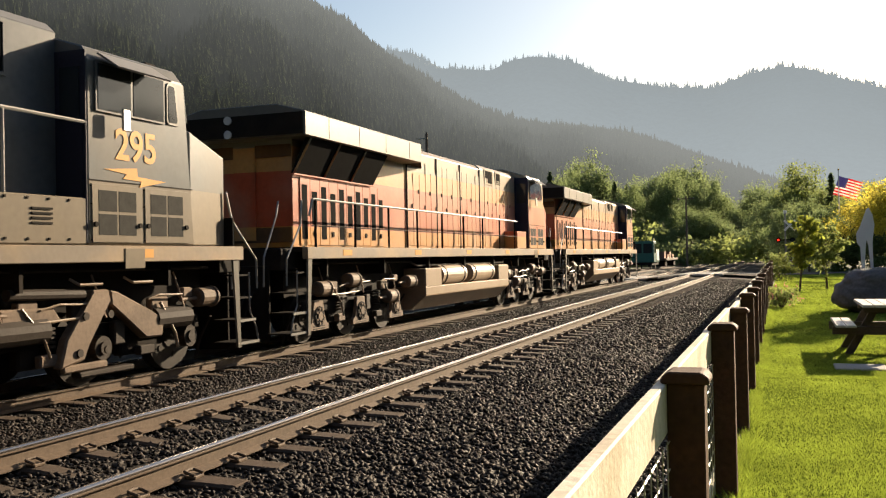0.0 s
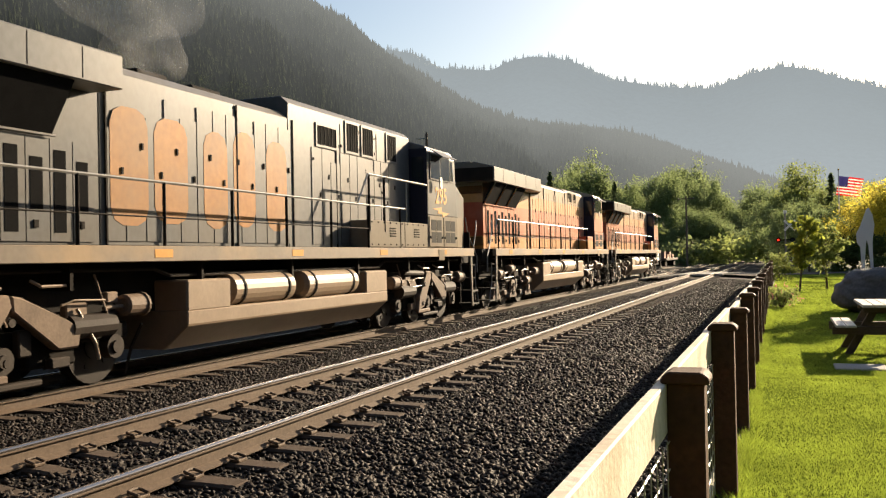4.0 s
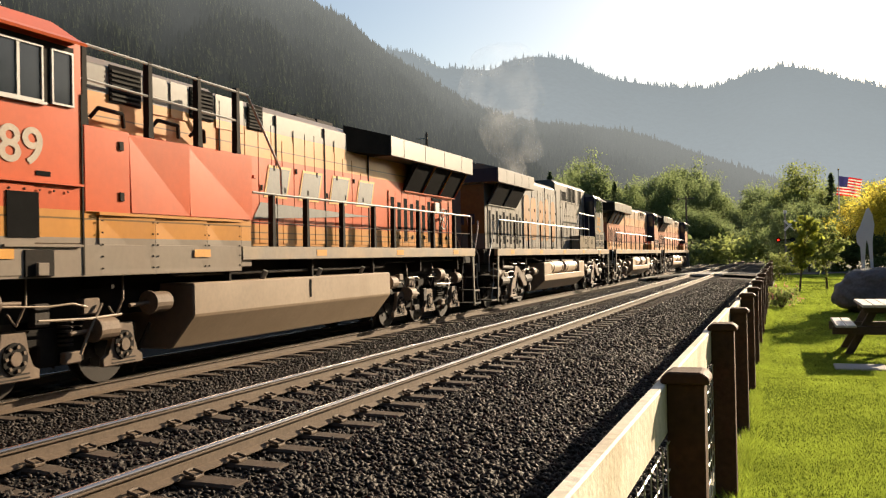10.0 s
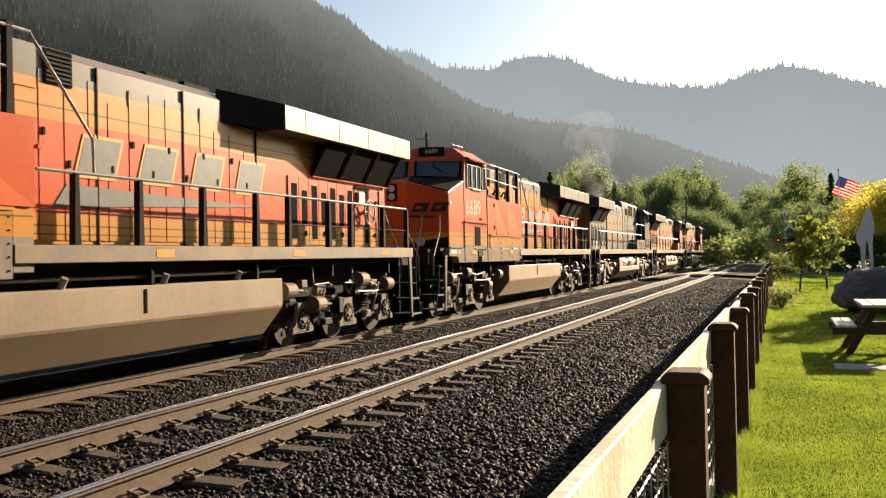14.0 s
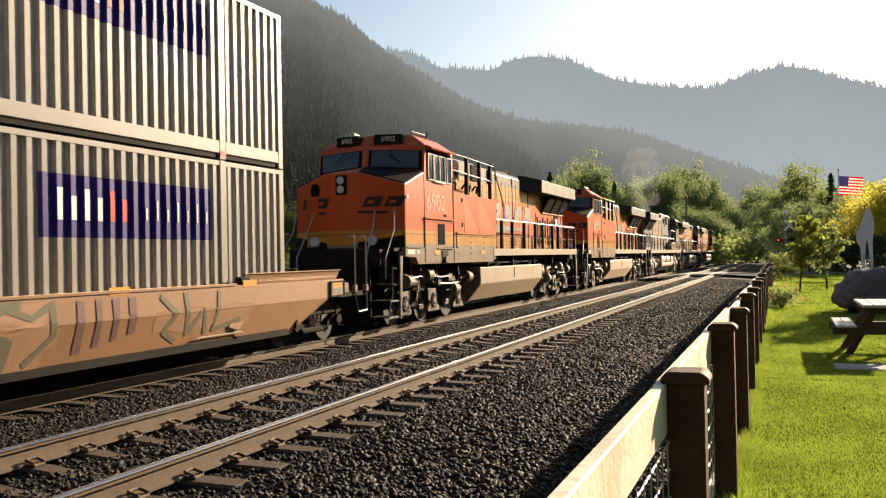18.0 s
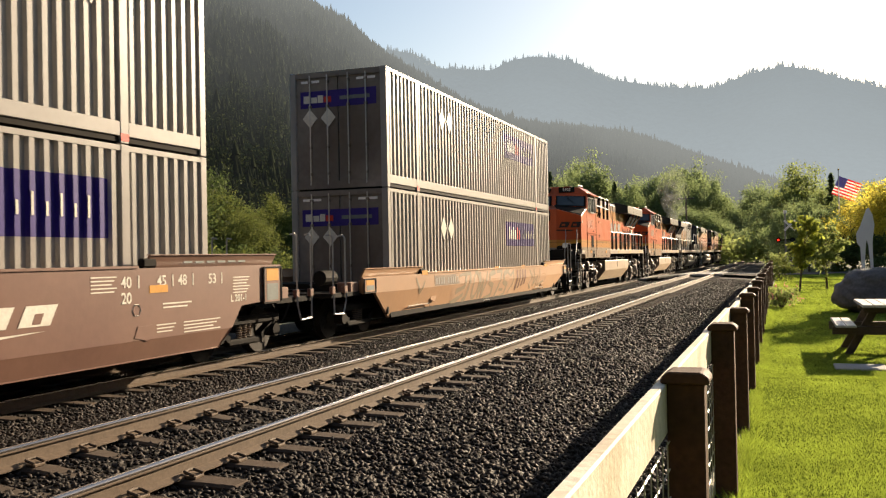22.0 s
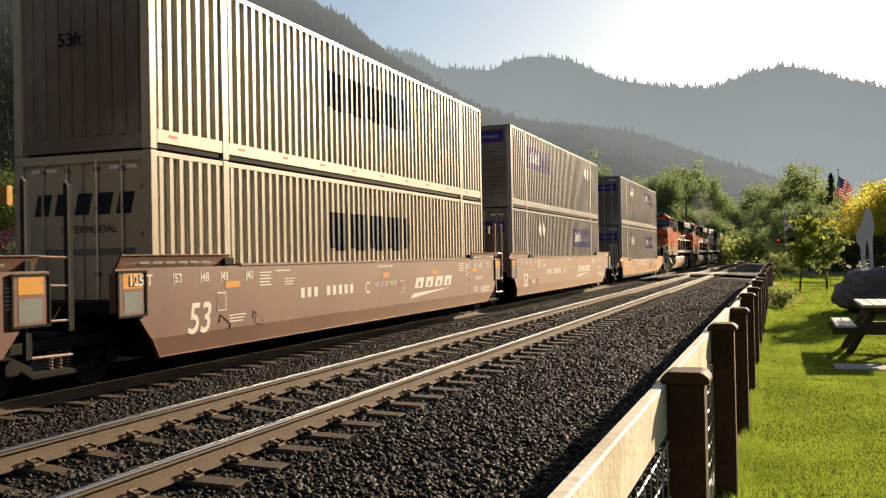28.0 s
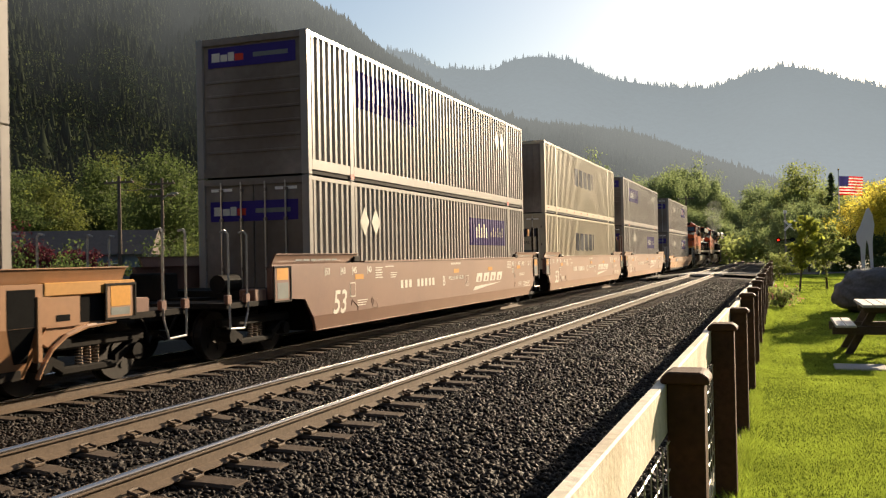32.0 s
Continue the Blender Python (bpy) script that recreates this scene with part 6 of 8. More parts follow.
for car in (W3, W4):
    y = 8.86
    for k, (z0, z1) in ((0.0, (0.54, 2.74)), (0.72, (0.84, 2.74))):
        lp_ = part("ladder_post", boxes((1.38, 1.47, y + k - 0.045, y + k + 0.045, z0, z1), bevel=0.012), car.children[0].data.materials[0], car, "tall flat ladder post")
        bm = bmesh.new()
        pipe(bm, [(1.47, y + k - 0.05, z0), (1.475, y + k - 0.05, z1 - 0.04), (1.42, y + k - 0.05, z1 + 0.03)], 0.012, 5)
        part("post_edge", bm, "rail_bright", lp_)
    for z in (0.56, 1.0, 1.44, 1.80):
        bm = bmesh.new()
        rod(bm, (1.45, y, z), (1.45, y + 0.72, z - 0.02), 0.02, 6)
        part("ladder_rung", bm, "well_brown", car)
    part("end_notice", plate(1.30, y - 0.30, y - 0.08, 2.42, 2.66, 1, 0.01), "yellow", car, "orange-yellow end notice")
    bm = bmesh.new()
    pipe(bm, [(1.42, y + 0.15, 1.5), (1.44, y + 0.22, 1.2), (1.40, y + 0.4, 0.95), (1.42, y + 0.55, 1.15)], 0.02, 5)
    part("air_hose", bm, "black", car)


for loco in (L4, L5):
    bay = part("brake_bay", plate(0.975, -8.67, -7.95, 2.0, 3.30, -1, 0.014), "paint_orange", loco, "open bay with the hand brake")
    part("bay_header", plate(0.989, -8.70, -7.93, 3.27, 3.34, -1, 0.03), "vent", bay)
    # thin black strip paints the shade inside the bay
    part("bay_recess", plate(0.989, -8.66, -8.50, 2.05, 3.26, -1, 0.004), "vent", bay)
    part("gear_box", plate(0.989, -8.40, -8.05, 2.95, 3.22, -1, 0.07, 0.02), "letter", bay, "pale brake gear housing")
    bm = bmesh.new()
    hoop(bm, (-1.16, -8.40, 2.76), 0.28, 0.020)
    bw = part("brake_wheel", bm, "rail_bright", loco, "pale spoked hand-brake wheel")
    for q in range(5):
        bm = bmesh.new()
        rod(bm, (-1.13, -8.40, 2.76), (-1.16, -8.40 + 0.27 * math.cos(1.257 * q), 2.76 + 0.27 * math.sin(1.257 * q)), 0.014, 5)
        part("spoke", bm, "rail_bright", bw)
    bm = bmesh.new()
    rod(bm, (-1.0, -8.40, 2.76), (-1.17, -8.40, 2.76), 0.05, 8)
    part("hub", bm, "rail_bright", bw)
    dr = part("end_side_door", plate(0.975, -9.24, -8.70, 1.97, 3.27, -1, 0.025, 0.006), "paint_orange", loco)
    part("door_edge", plate(0.99, -9.27, -9.245, 1.96, 3.30, -1, 0.03), "black", dr)
    for zz in (2.25, 3.0):
        bm = bmesh.new()
        rod(bm, (-1.0, -9.05, zz), (-1.04, -9.05, zz), 0.05, 8)
        part("latch", bm, "black", dr)


bm = bmesh.new()
pipe(bm, [(1.47, 2.35, 2.90), (1.47, 2.91, 3.57), (1.47, 6.66, 3.56)], 0.024, 6)
rail = part("raised_handrail", bm, "rail_bright", L3, "bright handrail raised over the equipment box")
for yy, z0, mt in ((2.95, 2.3, "black"), (3.78, 2.3, "black"), (5.14, 2.56, "rail_bright")):
    bm = bmesh.new()
    rod(bm, (1.47, yy, z0), (1.47, yy, 3.56), 0.03 if mt == "black" else 0.018, 8)
    part("stanchion", bm, mt, rail, "rail post")
for k, (yy, zz) in enumerate(((1.25, 3.75), (2.55, 4.15), (3.46, 4.55), (3.46, 4.15), (4.3, 4.5), (4.3, 4.15), (4.72, 3.25), (4.95, 2.95))):
    bm = bmesh.new()
    box(bm, 0.995, 1.025, yy - 0.02, yy + 0.02, zz, zz + 0.06, 0.006)
    part("latch", bm, "black", L3)
for yy in (2.52, 3.48, 4.45, 5.0):
    part("panel_seam", plate(0.993, yy, yy + 0.016, 2.0, 4.66, 1, 0.006), "black", L3)
for zz in (4.02, 3.3):
    part("panel_seam", plate(0.993, 2.54, 5.0, zz, zz + 0.014, 1, 0.006), "black", L3)
box_ = part("battery_box", boxes((1.0, 1.485, 2.92, 6.515, 1.95, 2.56), bevel=0.015), "cab_grey", L3, "long bolted equipment box under the cab")
part("box_seam", plate(1.486, 4.95, 4.975, 1.96, 2.55, 1, 0.004), "black", box_)
for yy in (4.05, 5.55):
    for k in range(4):
        part("louvre", boxes((1.484, 1.502, yy, yy + 0.34, 2.20 + 0.06 * k, 2.225 + 0.06 * k)), "black", box_)
for k in range(10):
    for zz in (2.0, 2.5):
        part("bolt", boxes((1.484, 1.50, 3.02 + 0.35 * k, 3.05 + 0.35 * k, zz, zz + 0.03)), "black", box_)


def flank_x(z):
    return 1.508 - 0.22 * (0.93 - z) / 0.63


def car_marks(car, letter, emblem_y):
    """White stencilled marks on a brown well's side."""
    x = 1.512
    lettering("size_mark", "53", 0.66, side_pose(x, -7.25, 0.80), "letter", car, "large white number on the side", stretch=0.95, shear=0.22, bold=0.010)
    lettering("unit_letter", letter, 0.36, side_pose(x, -1.0, 1.05), "letter", car, bold=0.004)
    lettering("load_limit", "WELL LD LMT 118,700", 0.13, side_pose(x, 0.0, 1.12), "letter", car, "white stencilled load limit", bold=0.003)
    for q, yy in (("53", -7.75), ("48", -7.05), ("45", -6.5), ("40", -5.75)):
        lettering("loading_mark", q, 0.19, side_pose(x, yy, 1.45), "letter", car, bold=0.003)
        part("loading_tick", plate(x, yy - 0.13, yy - 0.105, 1.36, 1.54, 1, 0.003), "letter", car)
    for k in range(9):
        if k != 3:
            part("serial_bar", plate(x, -4.0 + 0.265 * k, -4.0 + 0.265 * k + 0.15, 0.98, 1.17, 1, 0.003), "letter", car, "white bar in place of the car's serial mark")
    for k in range(11):
        part("serial_bar", plate(x, -0.42 + 0.075 * k, -0.42 + 0.075 * k + 0.045, 1.49, 1.54, 1, 0.003), "letter", car)
    for k in range(4):
        bm = bmesh.new()
        q = emblem_y + 0.70 * k
        prism(bm, [(q, 0.945), (q + 0.52, 0.945), (q + 0.66, 1.20), (q + 0.14, 1.20)], x, x + 0.004, "x")
        eb = part("emblem_block", bm, "letter", car, "pale slanting block of the emblem")
        bm = bmesh.new()
        prism(bm, [(q + 0.22, 0.97), (q + 0.36, 0.97), (q + 0.42, 1.10), (q + 0.28, 1.10)], x + 0.004, x + 0.006, "x")
        part("emblem_gap", bm, "well_brown", eb)
    bm = bmesh.new()
    prism(bm, [(emblem_y - 0.3, 0.70), (emblem_y + 2.55, 0.88), (emblem_y - 0.05, 0.82)], x, x + 0.004, "x")
    part("emblem_wedge", bm, "letter", car)
    for (yy, z, w, n) in ((-5.45, 1.48, 0.4, 5), (-4.9, 1.50, 0.5, 1), (6.6, 1.08, 0.7, 2)):
        for k in range(n):
            part("small_print", plate(x, yy, yy + w * (1 - 0.15 * (k % 2)), z - 0.055 * k, z - 0.055 * k + 0.022, 1, 0.003), "letter", car)
    for yy, z in ((0.95, 1.02), (-6.62, 1.05)):
        part("plate_frame", plate(x, yy - 0.13, yy + 0.13, z - 0.15, z + 0.15, 1, 0.003), "letter", car)
        part("plate_inner", plate(x + 0.003, yy - 0.11, yy + 0.11, z - 0.13, z + 0.13, 1, 0.003), "well_brown", car)
    for q, yy in (("40", 5.92), ("45", 6.7), ("48", 7.2), ("53", 7.98)):
        lettering("loading_mark", q, 0.22, side_pose(x, yy - 0.12, 1.42), "letter", car, bold=0.003)
        part("loading_tick", plate(x, yy + 0.13, yy + 0.155, 1.34, 1.52, 1, 0.003), "letter", car)
    lettering("loading_mark", "20", 0.22, side_pose(x, 5.80, 1.20), "letter", car, bold=0.003)
    for (yy, zz, w, n) in ((5.1, 1.50, 0.5, 5), (8.45, 1.42, 0.5, 6), (6.45, 0.78, 0.45, 3), (7.1, 0.78, 0.95, 4), (-6.4, 0.80, 0.5, 3), (-4.6, 1.35, 0.4, 3)):
        for k in range(n):
            part("small_print", plate(x, yy, yy + w * (1 - 0.2 * (k % 3) / 2), zz - 0.05 * k, zz - 0.05 * k + 0.018, 1, 0.003), "letter", car)
    bm = bmesh.new()
    pipe(bm, [(x, 6.01 + 0.09 * math.cos(1.047 * q), 1.03 + 0.09 * math.sin(1.047 * q)) for q in range(7)], 0.007, 4)
    part("round_stencil", bm, "letter", car)
    lettering("plate_letter", "H", 0.13, side_pose(x + 0.007, 0.95, 0.97), "letter", car)


for car, letter in ((W2, "A"), (W3, "C"), (W4, "B")):
    car_marks(car, letter, 1.75)
for car in (W2, W3):
    lettering("tonnage_mark", "125 T", 0.22, side_pose(1.545, -8.66, 1.44), "letter", car, bold=0.003)
lettering("plate_mark", "L 201-1", 0.16, side_pose(1.512, 8.62, 1.08), "letter", W2, bold=0.003)

# spray paint on the tan car: broad strokes running over the fold of its side
def side_x(z):
    return 1.512 if z >= 0.93 else flank_x(z)


def spray(points, width, material, lift, label=""):
    """A painted ribbon along points (y, z), lying on the upright chord and the sloping flank."""
    pts = []
    for (y0, z0), (y1, z1) in zip(points, points[1:]):
        n = max(2, int(math.hypot(y1 - y0, z1 - z0) / 0.07))
        pts += [(y0 + (y1 - y0) * k / n, z0 + (z1 - z0) * k / n) for k in range(n)]
    pts.append(points[-1])
    bm = bmesh.new()
    rows = []
    for k, (y, z) in enumerate(pts):
        (ya, za), (yb, zb) = pts[max(0, k - 1)], pts[min(len(pts) - 1, k + 1)]
        ty, tz = yb - ya, zb - za
        q = math.hypot(ty, tz) or 1.0
        w = width * (1 + 0.18 * math.sin(5 * y + 3 * z)) / 2
        row = []
        for f in (-1, -0.33, 0.33, 1):
            yy, zz = y - tz / q * w * f, min(1.27, max(0.33, z + ty / q * w * f))
            row.append(bm.verts.new((side_x(zz) + lift, yy, zz)))
        rows.append(row)
    for p, r in zip(rows, rows[1:]):
        for k in range(3):
            bm.faces.new((p[k], p[k + 1], r[k + 1], r[k]))
    bmesh.ops.recalc_face_normals(bm, faces=bm.faces)
    return part("spray_paint", bm, material, W1, label)


def ring(cy, cz, ry, rz, a0=0.0, a1=6.4):
    return [(cy + ry * math.cos(a0 + (a1 - a0) * k / 16), cz + rz * math.sin(a0 + (a1 - a0) * k / 16)) for k in range(17)]


for y0, y1, z in ((-4.1, 2.1, 0.80), (-3.9, 2.0, 1.08), (-4.0, 1.9, 0.54), (4.0, 6.6, 0.82)):
    spray([(y0, z), (y1, z)], 0.34, "graffiti_pink", 0.003, "pale faded paint behind the letters")
for line, w in (([(-4.0, 0.40), (-3.5, 0.50), (-3.05, 0.62)], 0.15), ([(-3.78, 0.72), (-3.1, 0.84), (-3.0, 1.22)], 0.16), ([(-3.62, 1.16), (-3.3, 1.2), (-2.6, 1.22)], 0.10), ([(-3.05, 0.44), (-2.76, 0.50), (-2.62, 1.22)], 0.15), (ring(-2.05, 0.86, 0.27, 0.38), 0.14), ([(-1.72, 1.24), (-1.60, 0.44), (-1.42, 1.0), (-1.24, 0.42), (-1.0, 1.24)], 0.13),
                ([(-0.15, 1.22), (-0.72, 1.14), (-0.78, 0.88), (-0.32, 0.78), (-0.26, 0.48), (-0.95, 0.38)], 0.15), ([(-0.02, 1.22), (0.58, 1.24), (0.42, 0.9), (0.18, 0.36)], 0.16), ([(1.45, 1.22), (0.86, 1.14), (0.80, 0.86), (1.30, 0.76), (1.24, 0.42), (0.74, 0.37)], 0.14), ([(1.0, 1.26), (1.62, 1.04), (1.95, 1.2), (2.02, 0.80), (1.62, 0.46)], 0.10), ([(0.55, 0.62), (0.95, 0.60)], 0.10),
                ([(4.1, 1.2), (4.5, 0.92), (4.25, 0.66), (4.6, 0.5)], 0.10), ([(4.7, 1.24), (4.85, 0.6), (5.2, 0.95), (5.35, 0.55)], 0.09), ([(5.6, 1.22), (5.55, 0.6), (6.3, 0.72)], 0.09), ([(-6.9, 1.2), (-6.6, 0.8), (-6.3, 1.1)], 0.06)):
    spray(line, w, "graffiti_green", 0.007, "grey-green spray-painted letter stroke")
for k in range(4):
    spray([(2.45 + 0.34 * k, 1.22), (2.5 + 0.34 * k, 0.52 + 0.06 * k)], 0.13, "graffiti_mauve", 0.006, "faded mauve paint stripe")
part("serial_panel", plate(1.512, -5.6, -3.62, 0.95, 1.22, 1, 0.003), "truck_pale", W1, "brown-grey repainted panel")
for k in range(10):
    if k != 4:
        part("serial_bar", plate(1.515, -5.5 + 0.185 * k, -5.41 + 0.185 * k, 0.99, 1.16, 1, 0.003), "container", W1, "pale bar in place of the serial mark")
for y0, y1, z in ((-7.2, -5.7, 0.51), (5.1, 6.5, 0.5), (-0.9, -0.2, 0.34)):
    bm = bmesh.new()
    pipe(bm, [(flank_x(z) + 0.03, y0, z - 0.04), (flank_x(z) + 0.04, y0 + 0.05, z), (flank_x(z) + 0.04, y1 - 0.1, z), (flank_x(z) + 0.03, y1, z - 0.06)], 0.011, 5)
    part("flank_rod", bm, "rail_bright", W1, "thin sunlit rod along the flank")

GREY_LABEL = "pale grey corrugated 53-foot container with a dark blue name panel"
C1B = container(-2.69, 0, "container", "doors", {"end_panel": 1, "end_diamonds": 1, "side_panel": (2.15, 5.85, 2.0), "red": 1, "diamonds": ((-4.24, 2.0),)}, GREY_LABEL)
C1T = container(-2.69, 1, "container", "doors", {"end_panel": 1, "end_diamonds": 1, "side_panel": (2.15, 5.85, 2.1), "red": 1, "diamonds": ((-4.24, 2.1),)}, GREY_LABEL)
C2B = container(-26.2, 0, "container", "doors", {"end_panel": 1, "side_panel": (2.1, 5.75, 2.0), "diamonds": ((-4.13, 2.2),)}, GREY_LABEL)
C2T = container(-26.2, 1, "container", "ribs", {"end_panel": 1, "end_diamonds": 1, "side_panel": (-5.8, -2.0, 2.0), "diamonds": ((4.84, 2.15),)}, "pale grey corrugated container with a grimy ribbed end")
SW = "cream corrugated 53-foot container with a large dark name"
C3B = container(-45.72, 0, "container_cream", "doors", {"name_end": 1, "side_name": (-2.06, 2.35, 1.78, 0.80)}, SW)
C3T = container(-45.72, 1, "container_cream", "flutes", {"words": 1, "side_name": (-2.1, 2.3, 1.83, 0.80)}, SW)
C4B = container(-65.22, 0, "container", "doors", {"end_panel": 1, "side_panel": (2.2, 5.7, 2.0), "diamonds": ((-5.5, 2.03),)}, GREY_LABEL)
C4T = container(-65.22, 1, "container", "ribs", {"end_panel": 1, "side_panel": (-5.6, -2.2, 2.1), "diamonds": ((4.89, 2.1),)}, "pale grey corrugated container with a grimy ribbed end wall")
C5B = container(-88.9, 0, "container", "doors", {}, "pale grey corrugated container on a tan well car")
C5T = container(-88.9, 1, "container", "ribs", {}, "pale grey corrugated container on the upper tier")
# ---- mountains ----
def az_point(az, r, z):
    return (r * math.sin(radians(az)), r * math.cos(radians(az)), z)


def knots(rows):
    xs, ys = [r[0] for r in rows], [r[1] for r in rows]
    return lambda a: float(np.interp(a, xs, ys))


def mountain(name, azs, skyline, dist, base, material, label, rough=0.012, bow=1.25):
    """A valley side: rises from the base distance to a skyline given as elevation by bearing."""
    n, m = len(azs), 26
    V, F = [], []
    for i, az in enumerate(azs):
        R, b, e = dist(az), base(az), skyline(az)
        top = R * math.tan(radians(e)) + EYE.z
        for j in range(m):
            f = j / (m - 1)
            r = b + (R - b) * f
            z = -1.0 + (top + 1.0) * f ** bow
            d = noise.fractal(Vector((az * 0.22, f * 3.0, R * 0.001)), 0.9, 2.1, 5)
            z += top * rough * 6 * d * f * (1 - f * 0.9)
            V.append(az_point(az + 0.6 * d * (1 - f), r, z))
        V.append(az_point(az, R * 1.25, top * 0.7))
    m += 1
    for i in range(n - 1):
        for j in range(m - 1):
            k = i * m + j
            F.append((k, k + m, k + m + 1, k + 1))
    return tagged(arrays(name, V, F, material, smooth=True), label, "mountain", kind="structure"), np.array(V).reshape(n, m, 3)


LEFT_SKY = knots([(-100, 14), (-70, 18), (-52, 19), (-45, 18.2), (-36, 17.2), (-30, 16.2), (-27.6, 15.3), (-25.9, 14.3), (-23.15, 12.3), (-20.4, 10.6), (-17.2, 9.05), (-14.5, 8.1), (-12.4, 7.9), (-9, 7.4), (-5.7, 6.25), (-1.5, 4.6), (0.3, 3.9), (4, 2.6), (8, 1.2)])
LEFT_R = knots([(-100, 1500), (-45, 1700), (-28, 2300), (-15, 2700), (-8, 3000), (8, 3000)])
LEFT_B = knots([(-100, 170), (-45, 200), (-30, 320), (-15, 700), (-5, 1500), (8, 2300)])
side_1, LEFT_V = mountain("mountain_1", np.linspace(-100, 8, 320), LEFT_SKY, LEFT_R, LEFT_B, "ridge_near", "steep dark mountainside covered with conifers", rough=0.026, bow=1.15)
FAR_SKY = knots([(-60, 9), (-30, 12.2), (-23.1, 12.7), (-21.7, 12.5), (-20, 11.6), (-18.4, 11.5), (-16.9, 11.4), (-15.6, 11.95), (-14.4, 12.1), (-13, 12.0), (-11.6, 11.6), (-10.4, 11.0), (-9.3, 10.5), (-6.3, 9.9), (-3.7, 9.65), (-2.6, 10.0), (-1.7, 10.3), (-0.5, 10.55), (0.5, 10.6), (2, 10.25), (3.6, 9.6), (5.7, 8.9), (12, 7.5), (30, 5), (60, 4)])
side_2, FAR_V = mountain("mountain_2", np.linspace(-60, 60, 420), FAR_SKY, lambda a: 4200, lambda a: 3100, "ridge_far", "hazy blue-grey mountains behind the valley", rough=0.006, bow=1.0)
BEHIND = knots([(60, 4), (90, 9), (140, 12), (200, 13), (240, 12), (262, 14)])
mountain("mountain_3", np.linspace(55, 262, 80), BEHIND, lambda a: 1800, lambda a: 400, "ridge_near", "forested valley side behind the viewpoint")


def conifer_cloud(name, spots, material, label):
    """Many small jagged conifers as one mesh; spots: rows of x, y, z, height."""
    g = np.random.default_rng(3)
    spots = np.asarray(spots)
    n, m = len(spots), 5
    rad = spots[:, 3] * g.uniform(0.15, 0.27, n)
    turn = g.uniform(0, 6.28, n)
    V, F, base = [], [], 0
    for zb, zt, rr in ((0.0, 0.52, 1.0), (0.28, 0.74, 0.74), (0.52, 1.0, 0.48)):
        a = turn[:, None] + np.arange(m) * 6.2832 / m
        w = rad[:, None] * rr * g.uniform(0.55, 1.3, (n, m))
        ring = np.stack([spots[:, :1] + w * np.cos(a), spots[:, 1:2] + w * np.sin(a), spots[:, 2:3] + spots[:, 3:] * (zb + g.uniform(-0.06, 0.06, (n, m)))], -1)
        tip = np.stack([spots[:, 0], spots[:, 1], spots[:, 2] + spots[:, 3] * zt], -1)[:, None]
        V.append(np.concatenate([ring, tip], 1).reshape(-1, 3))
        k = np.arange(m)
        F.append(((np.arange(n) * (m + 1))[:, None, None] + np.stack([k, (k + 1) % m, 0 * k + m], -1) + base).reshape(-1, 3))
        base += n * (m + 1)
        turn = turn + 0.6
    return tagged(arrays(name, np.concatenate(V), np.concatenate(F), material, smooth=True), label, "forest", kind="stuff")


def leafy_cloud(name, spots, material, label, n_leaf=64):
    """Small broadleaf crowns on the slope as one mesh of loose leaf clumps."""
    g = np.random.default_rng(6)
    spots = np.asarray(spots)
    n = len(spots)
    d = g.normal(size=(n, n_leaf, 3))
    d /= np.linalg.norm(d, axis=2)[..., None]
    d *= g.uniform(0.35, 1.0, (n, n_leaf, 1)) ** 0.6
    h = spots[:, 3][:, None, None]
    c = spots[:, None, :3] + d * h * np.array([0.36, 0.36, 0.44]) + np.array([0, 0, 0.5]) * h
    t1, t2 = g.normal(size=c.shape), g.normal(size=c.shape)
    q = h * g.uniform(0.028, 0.062, (n, n_leaf, 1))
    V = np.stack([c - t1 * q, c + t2 * q, c + t1 * q, c - t2 * q], 2).reshape(-1, 3)
    return tagged(arrays(name, V, np.arange(len(V)).reshape(-1, 4), material), label, "forest", kind="stuff")


rng = np.random.default_rng(11)
spots, spots_far = [], []


def on_sheet(V, i, j):
    i0, j0 = int(i), int(j)
    fi, fj = i - i0, j - j0
    return (V[i0, j0] * (1 - fi) * (1 - fj) + V[i0 + 1, j0] * fi * (1 - fj) + V[i0, j0 + 1] * (1 - fi) * fj + V[i0 + 1, j0 + 1] * fi * fj)


for k in range(58000):
    i = rng.uniform(319 * 0.42, 318.9) if k % 12 else rng.uniform(319 * 0.25, 319 * 0.42)
    j = 24.9 * rng.uniform(0.004, 1) ** 1.05 if k % 6 else 24.9 * rng.uniform(0.9, 1.0)
    p = on_sheet(LEFT_V, i, j)
    dist = math.hypot(p[0], p[1])
    clump = noise.noise(Vector((p[0] * 0.006, p[1] * 0.006, 3.0)))
    h = rng.uniform(8, 19) * (0.55 + 0.5 * min(1, dist / 1500)) * (1.45 if rng.uniform() < 0.10 else 1) * (1 + 0.35 * clump)
    if j < 7.5 and dist < 900 and rng.uniform() < 0.62 + 0.5 * clump:
        spots_far.append((p[0], p[1], p[2] - 1, rng.uniform(5, 11)))
    else:
        spots.append((p[0], p[1], p[2] - 1, h))
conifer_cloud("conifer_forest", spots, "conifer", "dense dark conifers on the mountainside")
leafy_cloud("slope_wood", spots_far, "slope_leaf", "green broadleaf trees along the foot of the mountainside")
spots = []
for k in range(1500):
    i = rng.uniform(100, 240)
    p = on_sheet(FAR_V, i, 24.99 * rng.uniform(0.95, 1.0))
    spots.append((p[0], p[1], p[2] - 2, rng.uniform(14, 36)))
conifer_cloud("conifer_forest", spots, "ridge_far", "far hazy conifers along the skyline")


